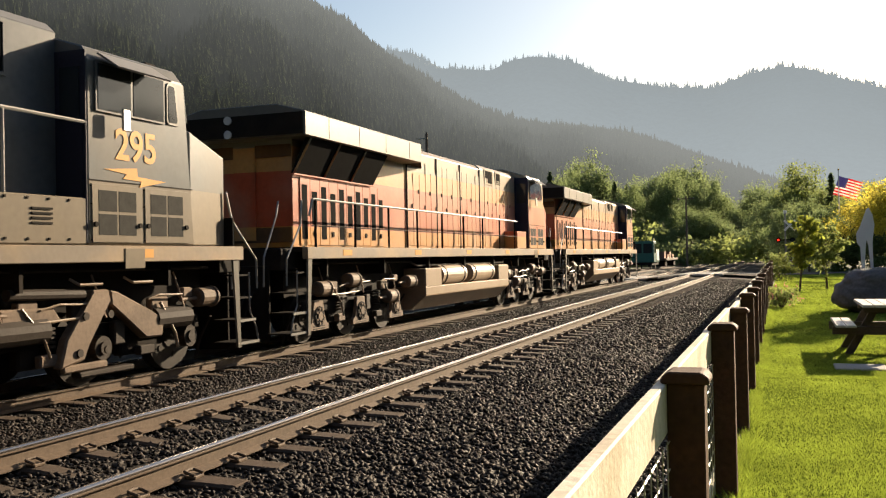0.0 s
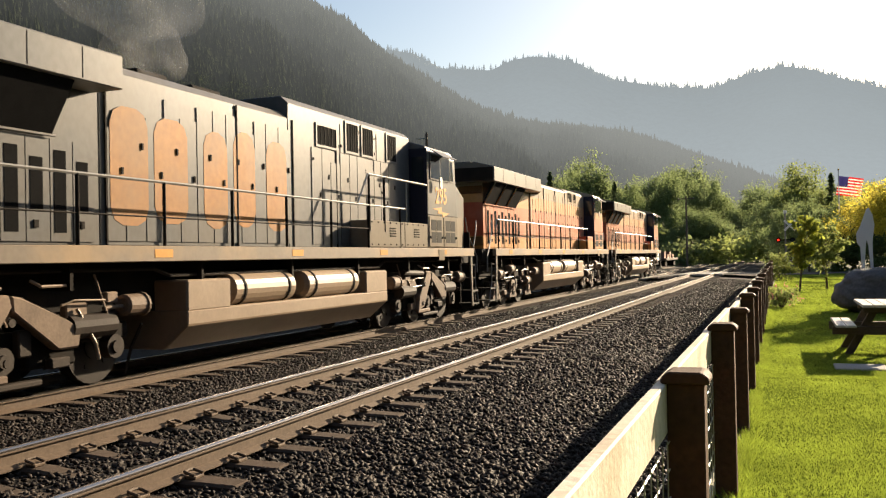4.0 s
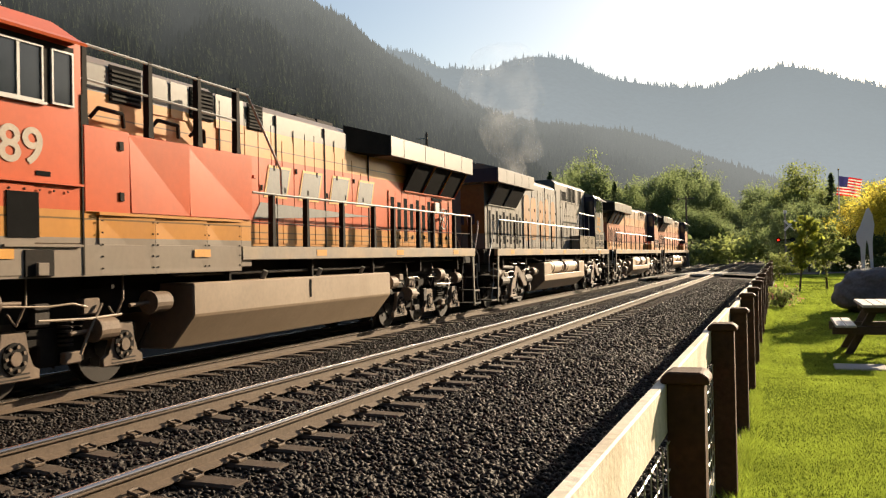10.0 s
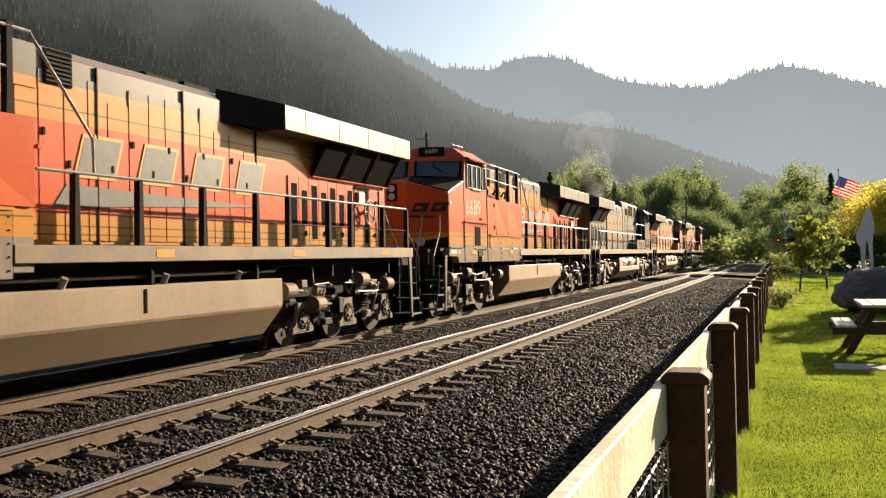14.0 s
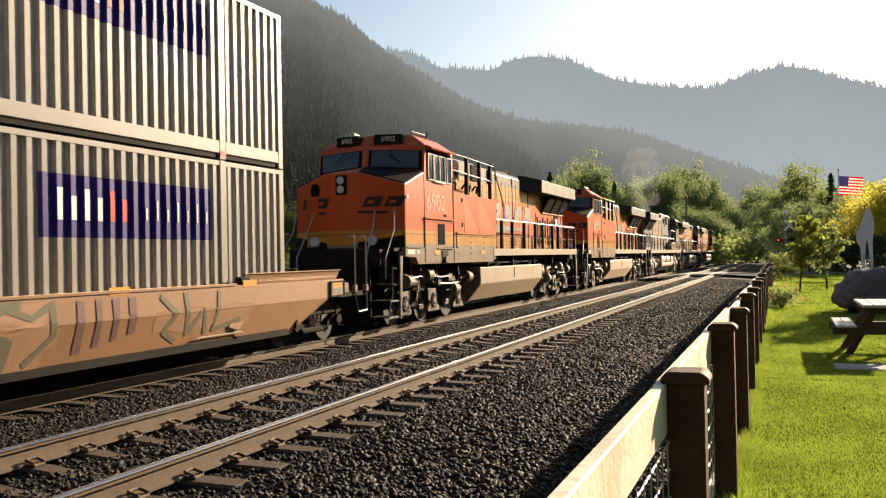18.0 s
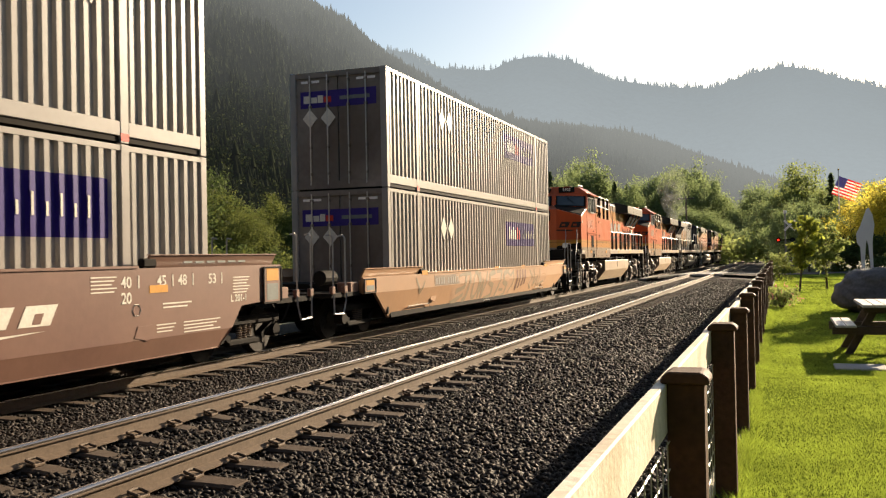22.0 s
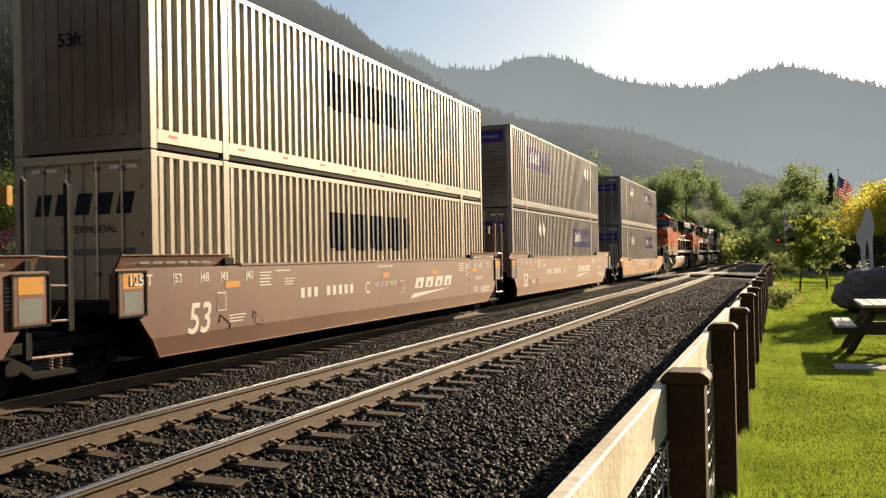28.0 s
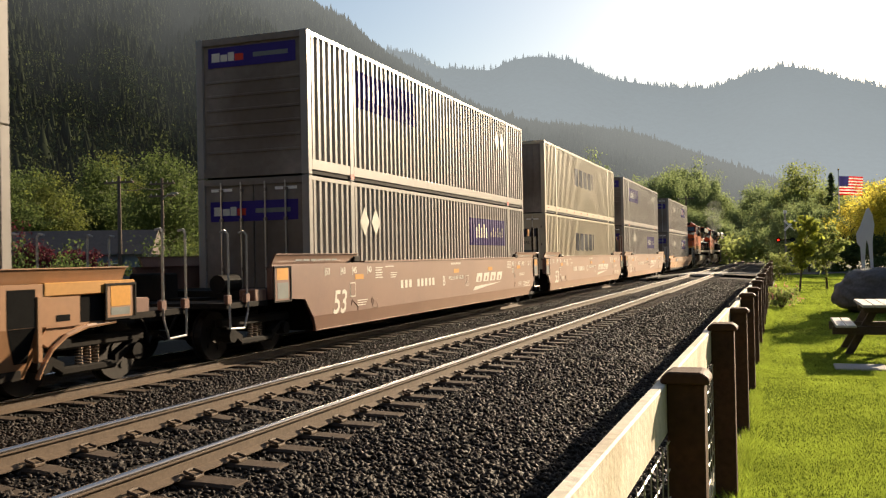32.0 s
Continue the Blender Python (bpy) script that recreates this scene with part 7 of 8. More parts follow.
# ---- trees ----
def crown_mesh(name, seed, n_clump, n_leaf, leaf, spread, material, tall=1.0):
    """A crown of leaf blades on ragged sprays round (0, 0, 0.62), for a tree one unit high."""
    g = np.random.default_rng(seed)
    cl = []
    lobes = g.uniform(0, 6.28, 4)
    while len(cl) < n_clump:
        p = g.uniform(-1, 1, 3)
        a, r = math.atan2(p[1], p[0]), np.linalg.norm(p)
        edge = 0.80 + 0.16 * math.sin(2 * a + lobes[0] + 2 * p[2]) + 0.12 * math.sin(3 * a + lobes[1] - 4 * p[2]) + 0.10 * math.sin(7 * p[2] + lobes[2])
        if 0.30 < r < edge:
            low = 1.0 - 0.35 * max(0, p[2])
            cl.append((p[0] * spread * low * 1.12, p[1] * spread * low * 1.12, 0.60 + 0.40 * p[2] * tall))
    cl = np.array(cl)
    sz = g.uniform(0.035, 0.125, n_clump) * spread / 0.32
    share = sz ** 2 / np.sum(sz ** 2)
    idx = g.choice(n_clump, n_leaf, p=share)
    # each spray leans out from the stem and droops a little
    out = cl - np.array([0, 0, 0.5])
    out /= np.linalg.norm(out, axis=1)[:, None] + 1e-9
    d = g.normal(size=(n_leaf, 3)) * 0.55
    along = g.uniform(-1.0, 1.3, n_leaf)
    c = cl[idx] + (d * np.array([1, 1, 0.55]) + out[idx] * along[:, None] - np.array([0, 0, 0.22]) * (along ** 2)[:, None]) * sz[idx][:, None]
    t1 = g.normal(size=(n_leaf, 3))
    t1 /= np.linalg.norm(t1, axis=1)[:, None]
    t2 = np.cross(t1, d + 0.3 * g.normal(size=(n_leaf, 3)))
    t2 /= np.linalg.norm(t2, axis=1)[:, None] + 1e-9
    s = (leaf * g.uniform(0.5, 1.4, n_leaf))[:, None]
    V = np.stack([c - t1 * s, c + t2 * s * 0.6, c + t1 * s, c - t2 * s * 0.6], 1).reshape(-1, 3)
    F = np.arange(n_leaf * 4).reshape(-1, 4)
    return V, F


def tree(name, seed, m, material, label, height, spread=0.32, leaf=0.022, n_leaf=5000, n_clump=60, trunk=0.022, bare=0.3, category="tree", tall=1.0):
    t = thing(name, m, label, category)
    g = random.Random(seed)
    bm = bmesh.new()
    h = height
    pts = [Vector((0, 0, -0.05)), Vector((g.uniform(-.01, .01) * h, g.uniform(-.01, .01) * h, bare * h)), Vector((g.uniform(-.02, .02) * h, g.uniform(-.02, .02) * h, 0.8 * h))]
    rod(bm, pts[0], pts[1], trunk * h, 8, trunk * h * 0.75)
    rod(bm, pts[1], pts[2], trunk * h * 0.75, 8, trunk * h * 0.2)
    for k in range(9):
        f = g.uniform(0.0, 0.75)
        p = pts[1].lerp(pts[2], f)
        a = g.uniform(0, 6.28)
        q = p + Vector((math.cos(a) * spread * h * 0.75, math.sin(a) * spread * h * 0.75, h * g.uniform(0.08, 0.2)))
        rod(bm, p, q, trunk * h * 0.35, 5, trunk * h * 0.08)
    part("trunk", bm, "bark", t, "branching bark-covered trunk")
    V, F = crown_mesh(name, seed, n_clump, n_leaf, leaf, spread, material, tall)
    arrays("crown", V * h, F, material, t)
    return t


random.seed(8)
BIG = []
for k, (mt, sp, tl) in enumerate((("leaf_mid", 0.34, 1.0), ("leaf_dark", 0.28, 1.1), ("leaf_bright", 0.36, 1.0), ("leaf_mid", 0.26, 1.15), ("leaf_blocker", 0.34, 1.15), ("leaf_shade", 0.34, 1.0), ("leaf_olive", 0.30, 1.1), ("leaf_valley", 0.33, 1.0), ("leaf_valley", 0.27, 1.15))):
    BIG.append(tree("broadleaf_tree", 20 + k, pose(60 + 12 * k, -120, -0.6), mt, "leafy green broadleaf tree, in the valley or added out of view", 14, sp, 0.0115, 15000, 190, tall=tl))


def plant(k, az, r, height, squash=1.0):
    x, y, _ = az_point(az, r, 0)
    s = height / 14
    return copy_thing(BIG[k], Matrix.Translation((x, y, -0.62)) @ Matrix.Rotation(random.uniform(0, 6.28), 4, "Z") @ Matrix.Diagonal((s * squash, s * squash, s, 1)))


# wood across the tracks and along the valley road
WOOD_TOP = knots([(-16, 12), (-13, 16), (-12.2, 21), (-11, 22), (-10, 20.5), (-9.2, 17), (-8, 17.5), (-7, 18.6), (-6, 20), (-5, 19.6), (-4.1, 18.6), (-3.3, 15.5), (-2.8, 13), (-2.2, 10), (-1.2, 14), (0, 15)])
random.seed(21)
for k in range(30):
    az = -15.6 + 15.0 * k / 29 + random.uniform(-0.15, 0.15)
    r = random.uniform(178, 222)
    plant(random.choice((7, 8, 8)), az, r, WOOD_TOP(az) * r / 200 * random.uniform(0.84, 1.02), random.uniform(0.62, 0.9))
for k in range(14):
    az = -14.5 + 12.4 * k / 13 + random.uniform(-0.2, 0.2)
    r = random.uniform(158, 176)
    plant(7, az, r, WOOD_TOP(az) * r / 200 * random.uniform(0.42, 0.66), random.uniform(0.8, 1.1))
for az, r, h, k, q in ((-1.3, 190, 15, 8, 0.8), (-0.7, 150, 11.6, 7, 0.8), (-0.1, 135, 10.4, 8, 0.9), (0.45, 128, 11.2, 7, 0.8), (1.1, 122, 11.6, 3, 1.0), (1.7, 130, 10.6, 8, 0.8), (2.2, 126, 9.6, 7, 0.8), (3.2, 128, 9.4, 3, 0.9), (3.9, 110, 8.2, 0, 1.1), (4.8, 120, 9, 3, 1.1), (5.8, 115, 9, 7, 1.1), (6.8, 110, 9, 0, 1.1), (0.5, 100, 6.6, 7, 0.9), (1.5, 97, 6.8, 7, 0.9), (2.2, 92, 6.0, 8, 0.9), (2.9, 84, 5.2, 7, 1.0)):
    plant(k, az, r, h, q)


def conifer_tree(az, r, height, seed):
    x, y, _ = az_point(az, r, 0)
    t = thing("conifer_tree", pose(x, y, -0.62, 0, 0, seed * 40), "tall dark narrow conifer standing among the valley trees", "tree")
    bm = bmesh.new()
    rod(bm, (0, 0, 0), (0, 0, height * 0.95), height * 0.016, 8, height * 0.003)
    part("trunk", bm, "bark", t)
    g = np.random.default_rng(seed)
    n = 1700
    f = g.uniform(0.0, 1, n) ** 0.8
    whorl = np.clip(np.round(f * 26) / 26 + g.normal(0, 0.012, n), 0, 1)
    a = g.integers(0, 9, n) * 0.698 + whorl * 37 + g.normal(0, 0.13, n)
    w = (1.02 - whorl) ** 0.85 * 0.26 * height * g.uniform(0.15, 1.0, n) * (0.8 + 0.3 * np.sin(whorl * 61))
    c = np.stack([w * np.cos(a), w * np.sin(a), height * (0.10 + 0.9 * whorl) - 0.28 * w + g.normal(0, 0.004 * height, n)], -1)
    o = np.stack([np.cos(a), np.sin(a), -0.35 + 0 * a], -1)
    q = np.stack([-np.sin(a), np.cos(a), g.normal(0, 0.3, n)], -1)
    l, b = (height * 0.022 * g.uniform(0.6, 1.4, n))[:, None], (height * 0.012 * g.uniform(0.6, 1.4, n))[:, None]
    V = np.stack([c - o * l, c + q * b, c + o * l, c - q * b], 1).reshape(-1, 3)
    arrays("needles", V, np.arange(n * 4).reshape(-1, 4), "leaf_valley", t)


for k, (az, r, h) in enumerate(((-13.4, 185, 18.5), (-9.5, 190, 16.5), (-8.8, 185, 15.5), (-8.2, 200, 15), (2.75, 118, 11.0), (-2.3, 300, 16), (-14.6, 190, 14))):
    conifer_tree(az, r, h, 200 + k)
# wood on the far side of the line, seen between the cars
random.seed(3)
for k in range(46):
    az = -62 + 48 * (k + random.random() * 0.8) / 46
    r = random.uniform(75, 130)
    plant(random.choice((5, 5, 6)), az, r, r * random.uniform(0.085, 0.125) * (1.0 if az < -33 else 0.72), 1.1)

# unseen woods added behind and beside the viewpoint to hold back sky light
random.seed(17)
for k in range(22):
    x = -60 + 5.0 * k
    y = -20 - 5 * (k % 2)
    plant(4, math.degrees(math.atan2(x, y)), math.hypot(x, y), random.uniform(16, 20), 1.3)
for k in range(12):
    y = -22 + 7 * k
    x = 20 + 4 * (k % 2)
    plant(4, math.degrees(math.atan2(x, y)), math.hypot(x, y), random.uniform(10, 12), 1.4)


# ---- across the line: yard, poles, house ----
def utility_pole(x, y, h, label, arms=1, lamp=False):
    p = thing("utility_pole", pose(x, y, -0.62), label, "utility pole", "poles beyond the line")
    bm = bmesh.new()
    rod(bm, (0, 0, 0), (0, 0, h), 0.15, 10, 0.10)
    part("pole", bm, "pole_wood", p)
    for k in range(arms):
        z = h - 0.4 - 0.9 * k
        ar = part("crossarm", boxes((-1.1, 1.1, -0.06, 0.06, z - 0.06, z + 0.06)), "pole_wood", p)
        for q in (-0.95, -0.5, 0.5, 0.95):
            bm = bmesh.new()
            rod(bm, (q, 0, z + 0.06), (q, 0, z + 0.2), 0.035, 6)
            part("insulator", bm, "letter", ar)
    if lamp:
        bm = bmesh.new()
        pipe(bm, [(0, 0, h - 1.6), (0.7, -0.3, h - 1.25), (1.3, -0.5, h - 1.2)], 0.04)
        br = part("lamp_bracket", bm, "rail_white", p)
        part("lamp_head", boxes((1.2, 1.75, -0.65, -0.42, h - 1.26, h - 1.14), bevel=0.03), "rail_white", br)
    return p


def bearing(az, r):
    return r * math.sin(radians(az)), r * math.cos(radians(az))


POLES = [(*bearing(-39.3, 62), 7.6, 1, False), (*bearing(-36.9, 70), 8.2, 2, True), (*bearing(-20.95, 66), 10.9, 0, False), (*bearing(-5.3, 125), 9.5, 1, False), (*bearing(-47.5, 58), 8.0, 1, False)]
for x, y, h, arms, lamp in POLES:
    utility_pole(x, y, h, "weathered wooden utility pole beyond the railway", arms, lamp)
lp = thing("yard_light", pose(*bearing(-20.95, 65.4), -0.62), "tall grey mast with small lamp arms", "light mast")
bm = bmesh.new()
rod(bm, (0, 0, 0), (0, 0, 10.95), 0.09, 8, 0.06)
part("mast", bm, "pole_wood", lp)
for z in (10.5, 8.6):
    part("lamp_arm", boxes((-0.75, 0.05, -0.05, 0.05, z - 0.04, z + 0.04)), "rail_white", lp)
bm = bmesh.new()
(xa, ya, ha, _, _), (xb, yb, hb, _, _) = POLES[0], POLES[1]
for q in (-0.9, 0.9):
    pts = [Vector((xa + q, ya, ha - 1.0)).lerp(Vector((xb + q, yb, hb - 1.0)), f / 8) - Vector((0, 0, 0.5 * (1 - (f / 4 - 1) ** 2))) for f in range(9)]
    pipe(bm, pts, 0.02, 4)
wires = tagged(part("overhead_wires", bm, "black"), "thin black wires between the poles", "wires")

hx_, hy_ = bearing(-41.8, 66)
house = thing("house", pose(hx_, hy_, -0.62, 0, 0, 30), "low blue-grey house under a dark roof beyond the line", "house")
hw = part("wall", boxes((-5, 5, -3.2, 3.2, 0, 2.7)), "siding_blue", house)
bm = bmesh.new()
prism(bm, [(-3.6, 2.65), (3.6, 2.65), (0, 4.3)], -5.4, 5.4, "x")
part("roof", bm, "roof", house)
for a in (-3.2, 0.6, 3.0):
    w = part("window", boxes((a - 0.55, a + 0.55, -3.24, -3.19, 1.0, 2.1)), "white", house)
    part("pane", boxes((a - 0.47, a + 0.47, -3.26, -3.235, 1.08, 2.02)), "glass", w)
part("door", boxes((-1.5, -0.6, -3.24, -3.19, 0.05, 2.1)), "white", house)


def shrub(name, seed, x, y, w, h, material, label, n=2500, leaf=0.05, ground=-0.62, flowers=False):
    t = thing(name, pose(x, y, ground), label, "bush")
    V, F = crown_mesh(name, seed, 40, n, leaf / h, 0.5 * w / h, material, 1.3)
    V[:, 2] -= 0.1
    arrays("foliage", V * h, F, material, t)
    bm = bmesh.new()
    for k in range(6):
        a = k * 1.05
        rod(bm, (0, 0, 0), (0.3 * w * math.cos(a), 0.3 * w * math.sin(a), 0.6 * h), 0.02, 5, 0.008)
    part("stems", bm, "bark", t)
    if flowers:
        V, F = crown_mesh(name, seed + 1, 30, 160, leaf / h * 0.9, 0.52 * w / h, "flower", 1.35)
        V[:, 2] -= 0.1
        tagged(arrays("blossom", V * h, F, "flower", t, "pale pink blossoms"), kind="stuff")
    return t


for az, r, w, h in ((-43.8, 60, 3.6, 3.4), (-41.2, 58, 2.6, 3.0), (-46.2, 62, 4.5, 3.8)):
    shrub("red_leaf_tree", int(r * 10), *bearing(az, r), w, h, "leaf_red", "dark red-leaved ornamental tree beyond the line", 4500, 0.10)
for k in range(26):
    az = -60 + 44 * (k + 0.5 * (k % 3)) / 26
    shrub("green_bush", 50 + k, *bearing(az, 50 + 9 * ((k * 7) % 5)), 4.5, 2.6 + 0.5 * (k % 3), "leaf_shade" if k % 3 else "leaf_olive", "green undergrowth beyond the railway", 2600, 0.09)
for k in range(22):
    az = -13 + 13.5 * k / 22
    shrub("green_bush", 90 + k, *bearing(az, 150 + 25 * (k % 4)), 10, 3.6 + 0.8 * (k % 3), "leaf_mid" if k % 3 else "leaf_dark", "dense undergrowth at the edge of the valley wood", 900, 0.42)

# rough verge and a gravel yard track beyond the train
yard = thing("track_3", pose(-15.2, 0, -0.42), "disused siding of rusty rails beyond the train", "railway track", kind="structure")
for s in (-1, 1):
    bm = bmesh.new()
    prism(bm, [(px + s * 0.753, pz) for px, pz in RAIL_OUTLINE], 40, 300, "y")
    part("rail", bm, "rail_side", yard)


def maintenance_machine(x, y):
    t = thing("rail_machine", pose(x, y, -0.42), "green and white track maintenance machine parked on the siding", "rail vehicle")
    part("cab", boxes((-1.3, 1.3, -2.6, -0.4, 0.8, 3.3), bevel=0.08), "green_paint", t)
    part("body", boxes((-1.25, 1.25, -0.3, 2.8, 0.8, 2.3), bevel=0.06), "green_paint", t)
    part("frame", boxes((-1.1, 1.1, -2.9, 3.1, 0.5, 0.82)), "black", t)
    for a, b in ((-1.1, -0.1), (0.1, 1.1)):
        part("window", boxes((a, b, -2.63, -2.59, 1.9, 3.0)), "glass", t)
    part("side_window", boxes((1.29, 1.32, -2.2, -0.8, 1.9, 3.0)), "glass", t)
    part("hood_panel", boxes((1.25, 1.28, 0.0, 2.5, 1.0, 2.1)), "white", t)
    for s in (-1.9, 2.0):
        bm = bmesh.new()
        for k in (-0.8, 0.8):
            rod(bm, (k - 0.06, s, 0.4), (k + 0.06, s, 0.4), 0.4, 18)
        part("wheels", bm, "wheel", t)


maintenance_machine(-15.2, 112)
fc = thing("flat_car", pose(-15.2, 128, -0.42), "rusty low flat car with scrap parked on the siding", "rail vehicle")
part("deck", boxes((-1.4, 1.4, -7, 7, 0.9, 1.2), bevel=0.03), "rail_side", fc)
for y in (-5, -1.5, 1, 4.5):
    part("load", boxes((-1.2, 1.0, y - 1.0, y + 0.9, 1.2, 1.9 + 0.2 * math.sin(y))), "well_brown", fc)
for y in (-5, 5):
    part("truck", boxes((-1.1, 1.1, y - 1, y + 1, 0.15, 0.9), bevel=0.05), "black", fc)

# ---- level crossing ----
road = grid_sheet("road", [-60, -30, -12, -9, -6.5, -3, 0, 8, 60], [64, 67.5, 71], lambda x, y: -0.10 if x > -3 else (-0.04 if x > -6.6 else (-0.04 - 0.24 * min(1, (-6.6 - x) / 2.0))), "asphalt", "grey road crossing the tracks", "road")
for cx, top in ((NEAR_X, 0.0), (TRAIN_X, FAR_RAIL)):
    for a, b in ((-1.35, -0.85), (-0.62, 0.62), (0.85, 1.35)):
        for k in range(3):
            part("crossing_panel", boxes((cx + a, cx + b, 64.0 + 2.35 * k, 66.3 + 2.35 * k, top - 0.14, top - 0.005), bevel=0.01), "concrete", road)
sg = thing("crossing_signal", pose(0.35, 82, -0.45), "slim railway crossing signal mast with a red lamp", "signal")
bm = bmesh.new()
rod(bm, (0, 0, 0), (0, 0, 5.0), 0.07, 10)
part("mast", bm, "rail_white", sg)
for s in (-1, 1):
    bm = bmesh.new()
    prism(bm, [(-0.6, -0.09), (0.6, -0.09), (0.6, 0.09), (-0.6, 0.09)], -0.03, -0.01, "y")
    bmesh.ops.rotate(bm, verts=bm.verts, cent=(0, 0, 0), matrix=Matrix.Rotation(radians(45 * s), 3, "Y"))
    bmesh.ops.translate(bm, verts=bm.verts, vec=(0.35, -0.08 - 0.02 * s, 4.0))
    part("crossbuck", bm, "white", sg)
part("lamp_arm", boxes((-0.6, 0.6, -0.05, 0.05, 2.75, 2.85)), "black", sg)
for k, mt in ((-0.55, "signal_red"), (0.55, "glass")):
    bm = bmesh.new()
    rod(bm, (k, -0.10, 2.8), (k, 0.0, 2.8), 0.20, 16)
    hd = part("lamp_hood", bm, "black", sg)
    bm = bmesh.new()
    rod(bm, (k, -0.14, 2.8), (k, -0.10, 2.8), 0.10, 14)
    part("lamp", bm, mt, sg, "red crossing lamp")
bm = bmesh.new()
rod(bm, (0, 0, 5.0), (0, 0, 5.25), 0.13, 10)
part("lamp_top", bm, "white", sg)
part("base_box", boxes((-0.25, 0.25, -0.2, 0.2, 0, 0.5), bevel=0.03), "concrete", sg)
cbx = thing("relay_cabinet", pose(0.9, 83, -0.45), "small pale metal relay cabinet by the crossing", "cabinet")
part("body", boxes((-0.5, 0.5, -0.35, 0.35, 0.1, 1.0), bevel=0.02), "wing_grey", cbx)
part("roof", boxes((-0.55, 0.55, -0.4, 0.4, 1.0, 1.07)), "wing_grey", cbx)

# ---- garden ----
flag_pole = thing("flagpole", pose(4.95, 90, -0.5), "tall slim white flagpole", "flagpole")
bm = bmesh.new()
rod(bm, (0, 0, 0), (0, 0, 9.05), 0.07, 10, 0.045)
part("pole", bm, "white", flag_pole)
bm = bmesh.new()
bmesh.ops.create_icosphere(bm, subdivisions=2, radius=0.09, matrix=Matrix.Translation((0, 0, 9.13)))
part("finial", bm, "yellow", flag_pole)
FLAG = new("flag")
FLAG.parent = flag_pole
FLAG.location = (0.05, 0, 8.55)
tagged(FLAG, "striped red, white and blue cloth flag")
FW, FH = 2.05, 1.7


def flag_piece(name, x0, x1, z0, z1, material):
    bm = bmesh.new()
    n = max(2, int((x1 - x0) / 0.16))
    rows = []
    for k in range(n + 1):
        x = x0 + (x1 - x0) * k / n
        y = 0.10 * math.sin(x * 4.4) * min(1, x * 1.5)
        rows.append([bm.verts.new((x, y + e, z)) for e in (-0.006, 0.006) for z in (z0, z1)])
    for a, b in zip(rows, rows[1:]):
        bm.faces.new((a[0], b[0], b[1], a[1]))
        bm.faces.new((a[3], b[3], b[2], a[2]))
        bm.faces.new((a[1], b[1], b[3], a[3]))
        bm.faces.new((a[2], b[2], b[0], a[0]))
    part(name, bm, material, FLAG)


for k in range(13):
    z1 = -k * FH / 13
    flag_piece("stripe", FW * 0.4 if k < 7 else 0.0, FW, z1 - FH / 13, z1, "flag_red" if k % 2 == 0 else "flag_white")
flag_piece("canton", 0.0, FW * 0.4, -FH * 7 / 13, 0.0, "flag_blue")


def rock(name, x, y, size, seed, label):
    bm = bmesh.new()
    bmesh.ops.create_icosphere(bm, subdivisions=5, radius=1.0)
    for vtx in bm.verts:
        d = vtx.co.normalized()
        f = 1 + 0.16 * noise.fractal(d * 1.3 + Vector((seed, 0, 0)), 1.0, 2.0, 4) + 0.03 * noise.fractal(d * 7 + Vector((seed, 3, 0)), 1.0, 2.0, 3)
        d = Vector((math.copysign(abs(d.x) ** 0.8, d.x), math.copysign(abs(d.y) ** 0.8, d.y), math.copysign(abs(d.z) ** 0.85, d.z)))
        vtx.co = Vector((d.x * size[0], d.y * size[1], d.z * size[2])) * f
    ob = part(name, bm, "boulder", None, smooth=True)
    ob.matrix_basis = pose(x, y, 0.40)
    return tagged(ob, label, "boulder")


rock("boulder", 2.42, 25.0, (1.22, 0.85, 0.62), 2.3, "huge rounded dark grey boulder on the lawn")
bm = bmesh.new()
prism(bm, [(-0.10, 0.0), (-0.02, 0.0), (0.02, 0.55), (0.05, 0.72), (0.09, 0.55), (0.14, 0.0), (0.22, 0.0), (0.20, 0.62), (0.27, 1.05), (0.22, 1.30), (0.12, 1.48), (0.05, 1.44), (-0.02, 1.28), (-0.12, 1.04), (-0.24, 0.84), (-0.22, 0.62), (-0.13, 0.52)], -0.012, 0.012, "y", 0.004)
st = part("statue", bm, "silhouette")
st.matrix_basis = pose(1.93, 24.9, 0.98) @ Matrix.Diagonal((0.82, 1, 1, 1))
tagged(st, "flat pale metal silhouette statue standing on the boulder", "statue")

table = thing("picnic_table", pose(0, 0, -0.10), "weathered picnic table with a sun-bleached top on the lawn", "table")
for k in range(5):
    part("plank", boxes((1.07 + 0.15 * k, 1.21 + 0.15 * k, 14.45, 16.25, 0.71, 0.75), bevel=0.006), "table_wood", table)
for a in (0.72, 1.95):
    for k in range(2):
        part("bench_plank", boxes((a + 0.14 * k, a + 0.13 + 0.14 * k, 14.5, 16.2, 0.42, 0.455), bevel=0.006), "table_wood", table)
for y in (14.85, 15.85):
    part("bench_beam", boxes((0.68, 2.28, y - 0.045, y + 0.045, 0.30, 0.42), bevel=0.005), "table_leg", table)
    part("top_beam", boxes((1.10, 1.80, y - 0.04, y + 0.04, 0.62, 0.71), bevel=0.005), "table_leg", table)
    for s, x in ((-1, 1.28), (1, 1.62)):
        bm = bmesh.new()
        prism(bm, [(x - 0.06, 0.70), (x + 0.06, 0.70), (x + s * 0.38 + 0.06, 0.0), (x + s * 0.38 - 0.06, 0.0)], y + 0.045, y + 0.10, "y", 0.005)
        part("leg", bm, "table_leg", table)
sl = part("paving_slab", boxes((0.62, 1.25, 12.9, 13.5, -0.12, -0.075), bevel=0.01), "concrete")
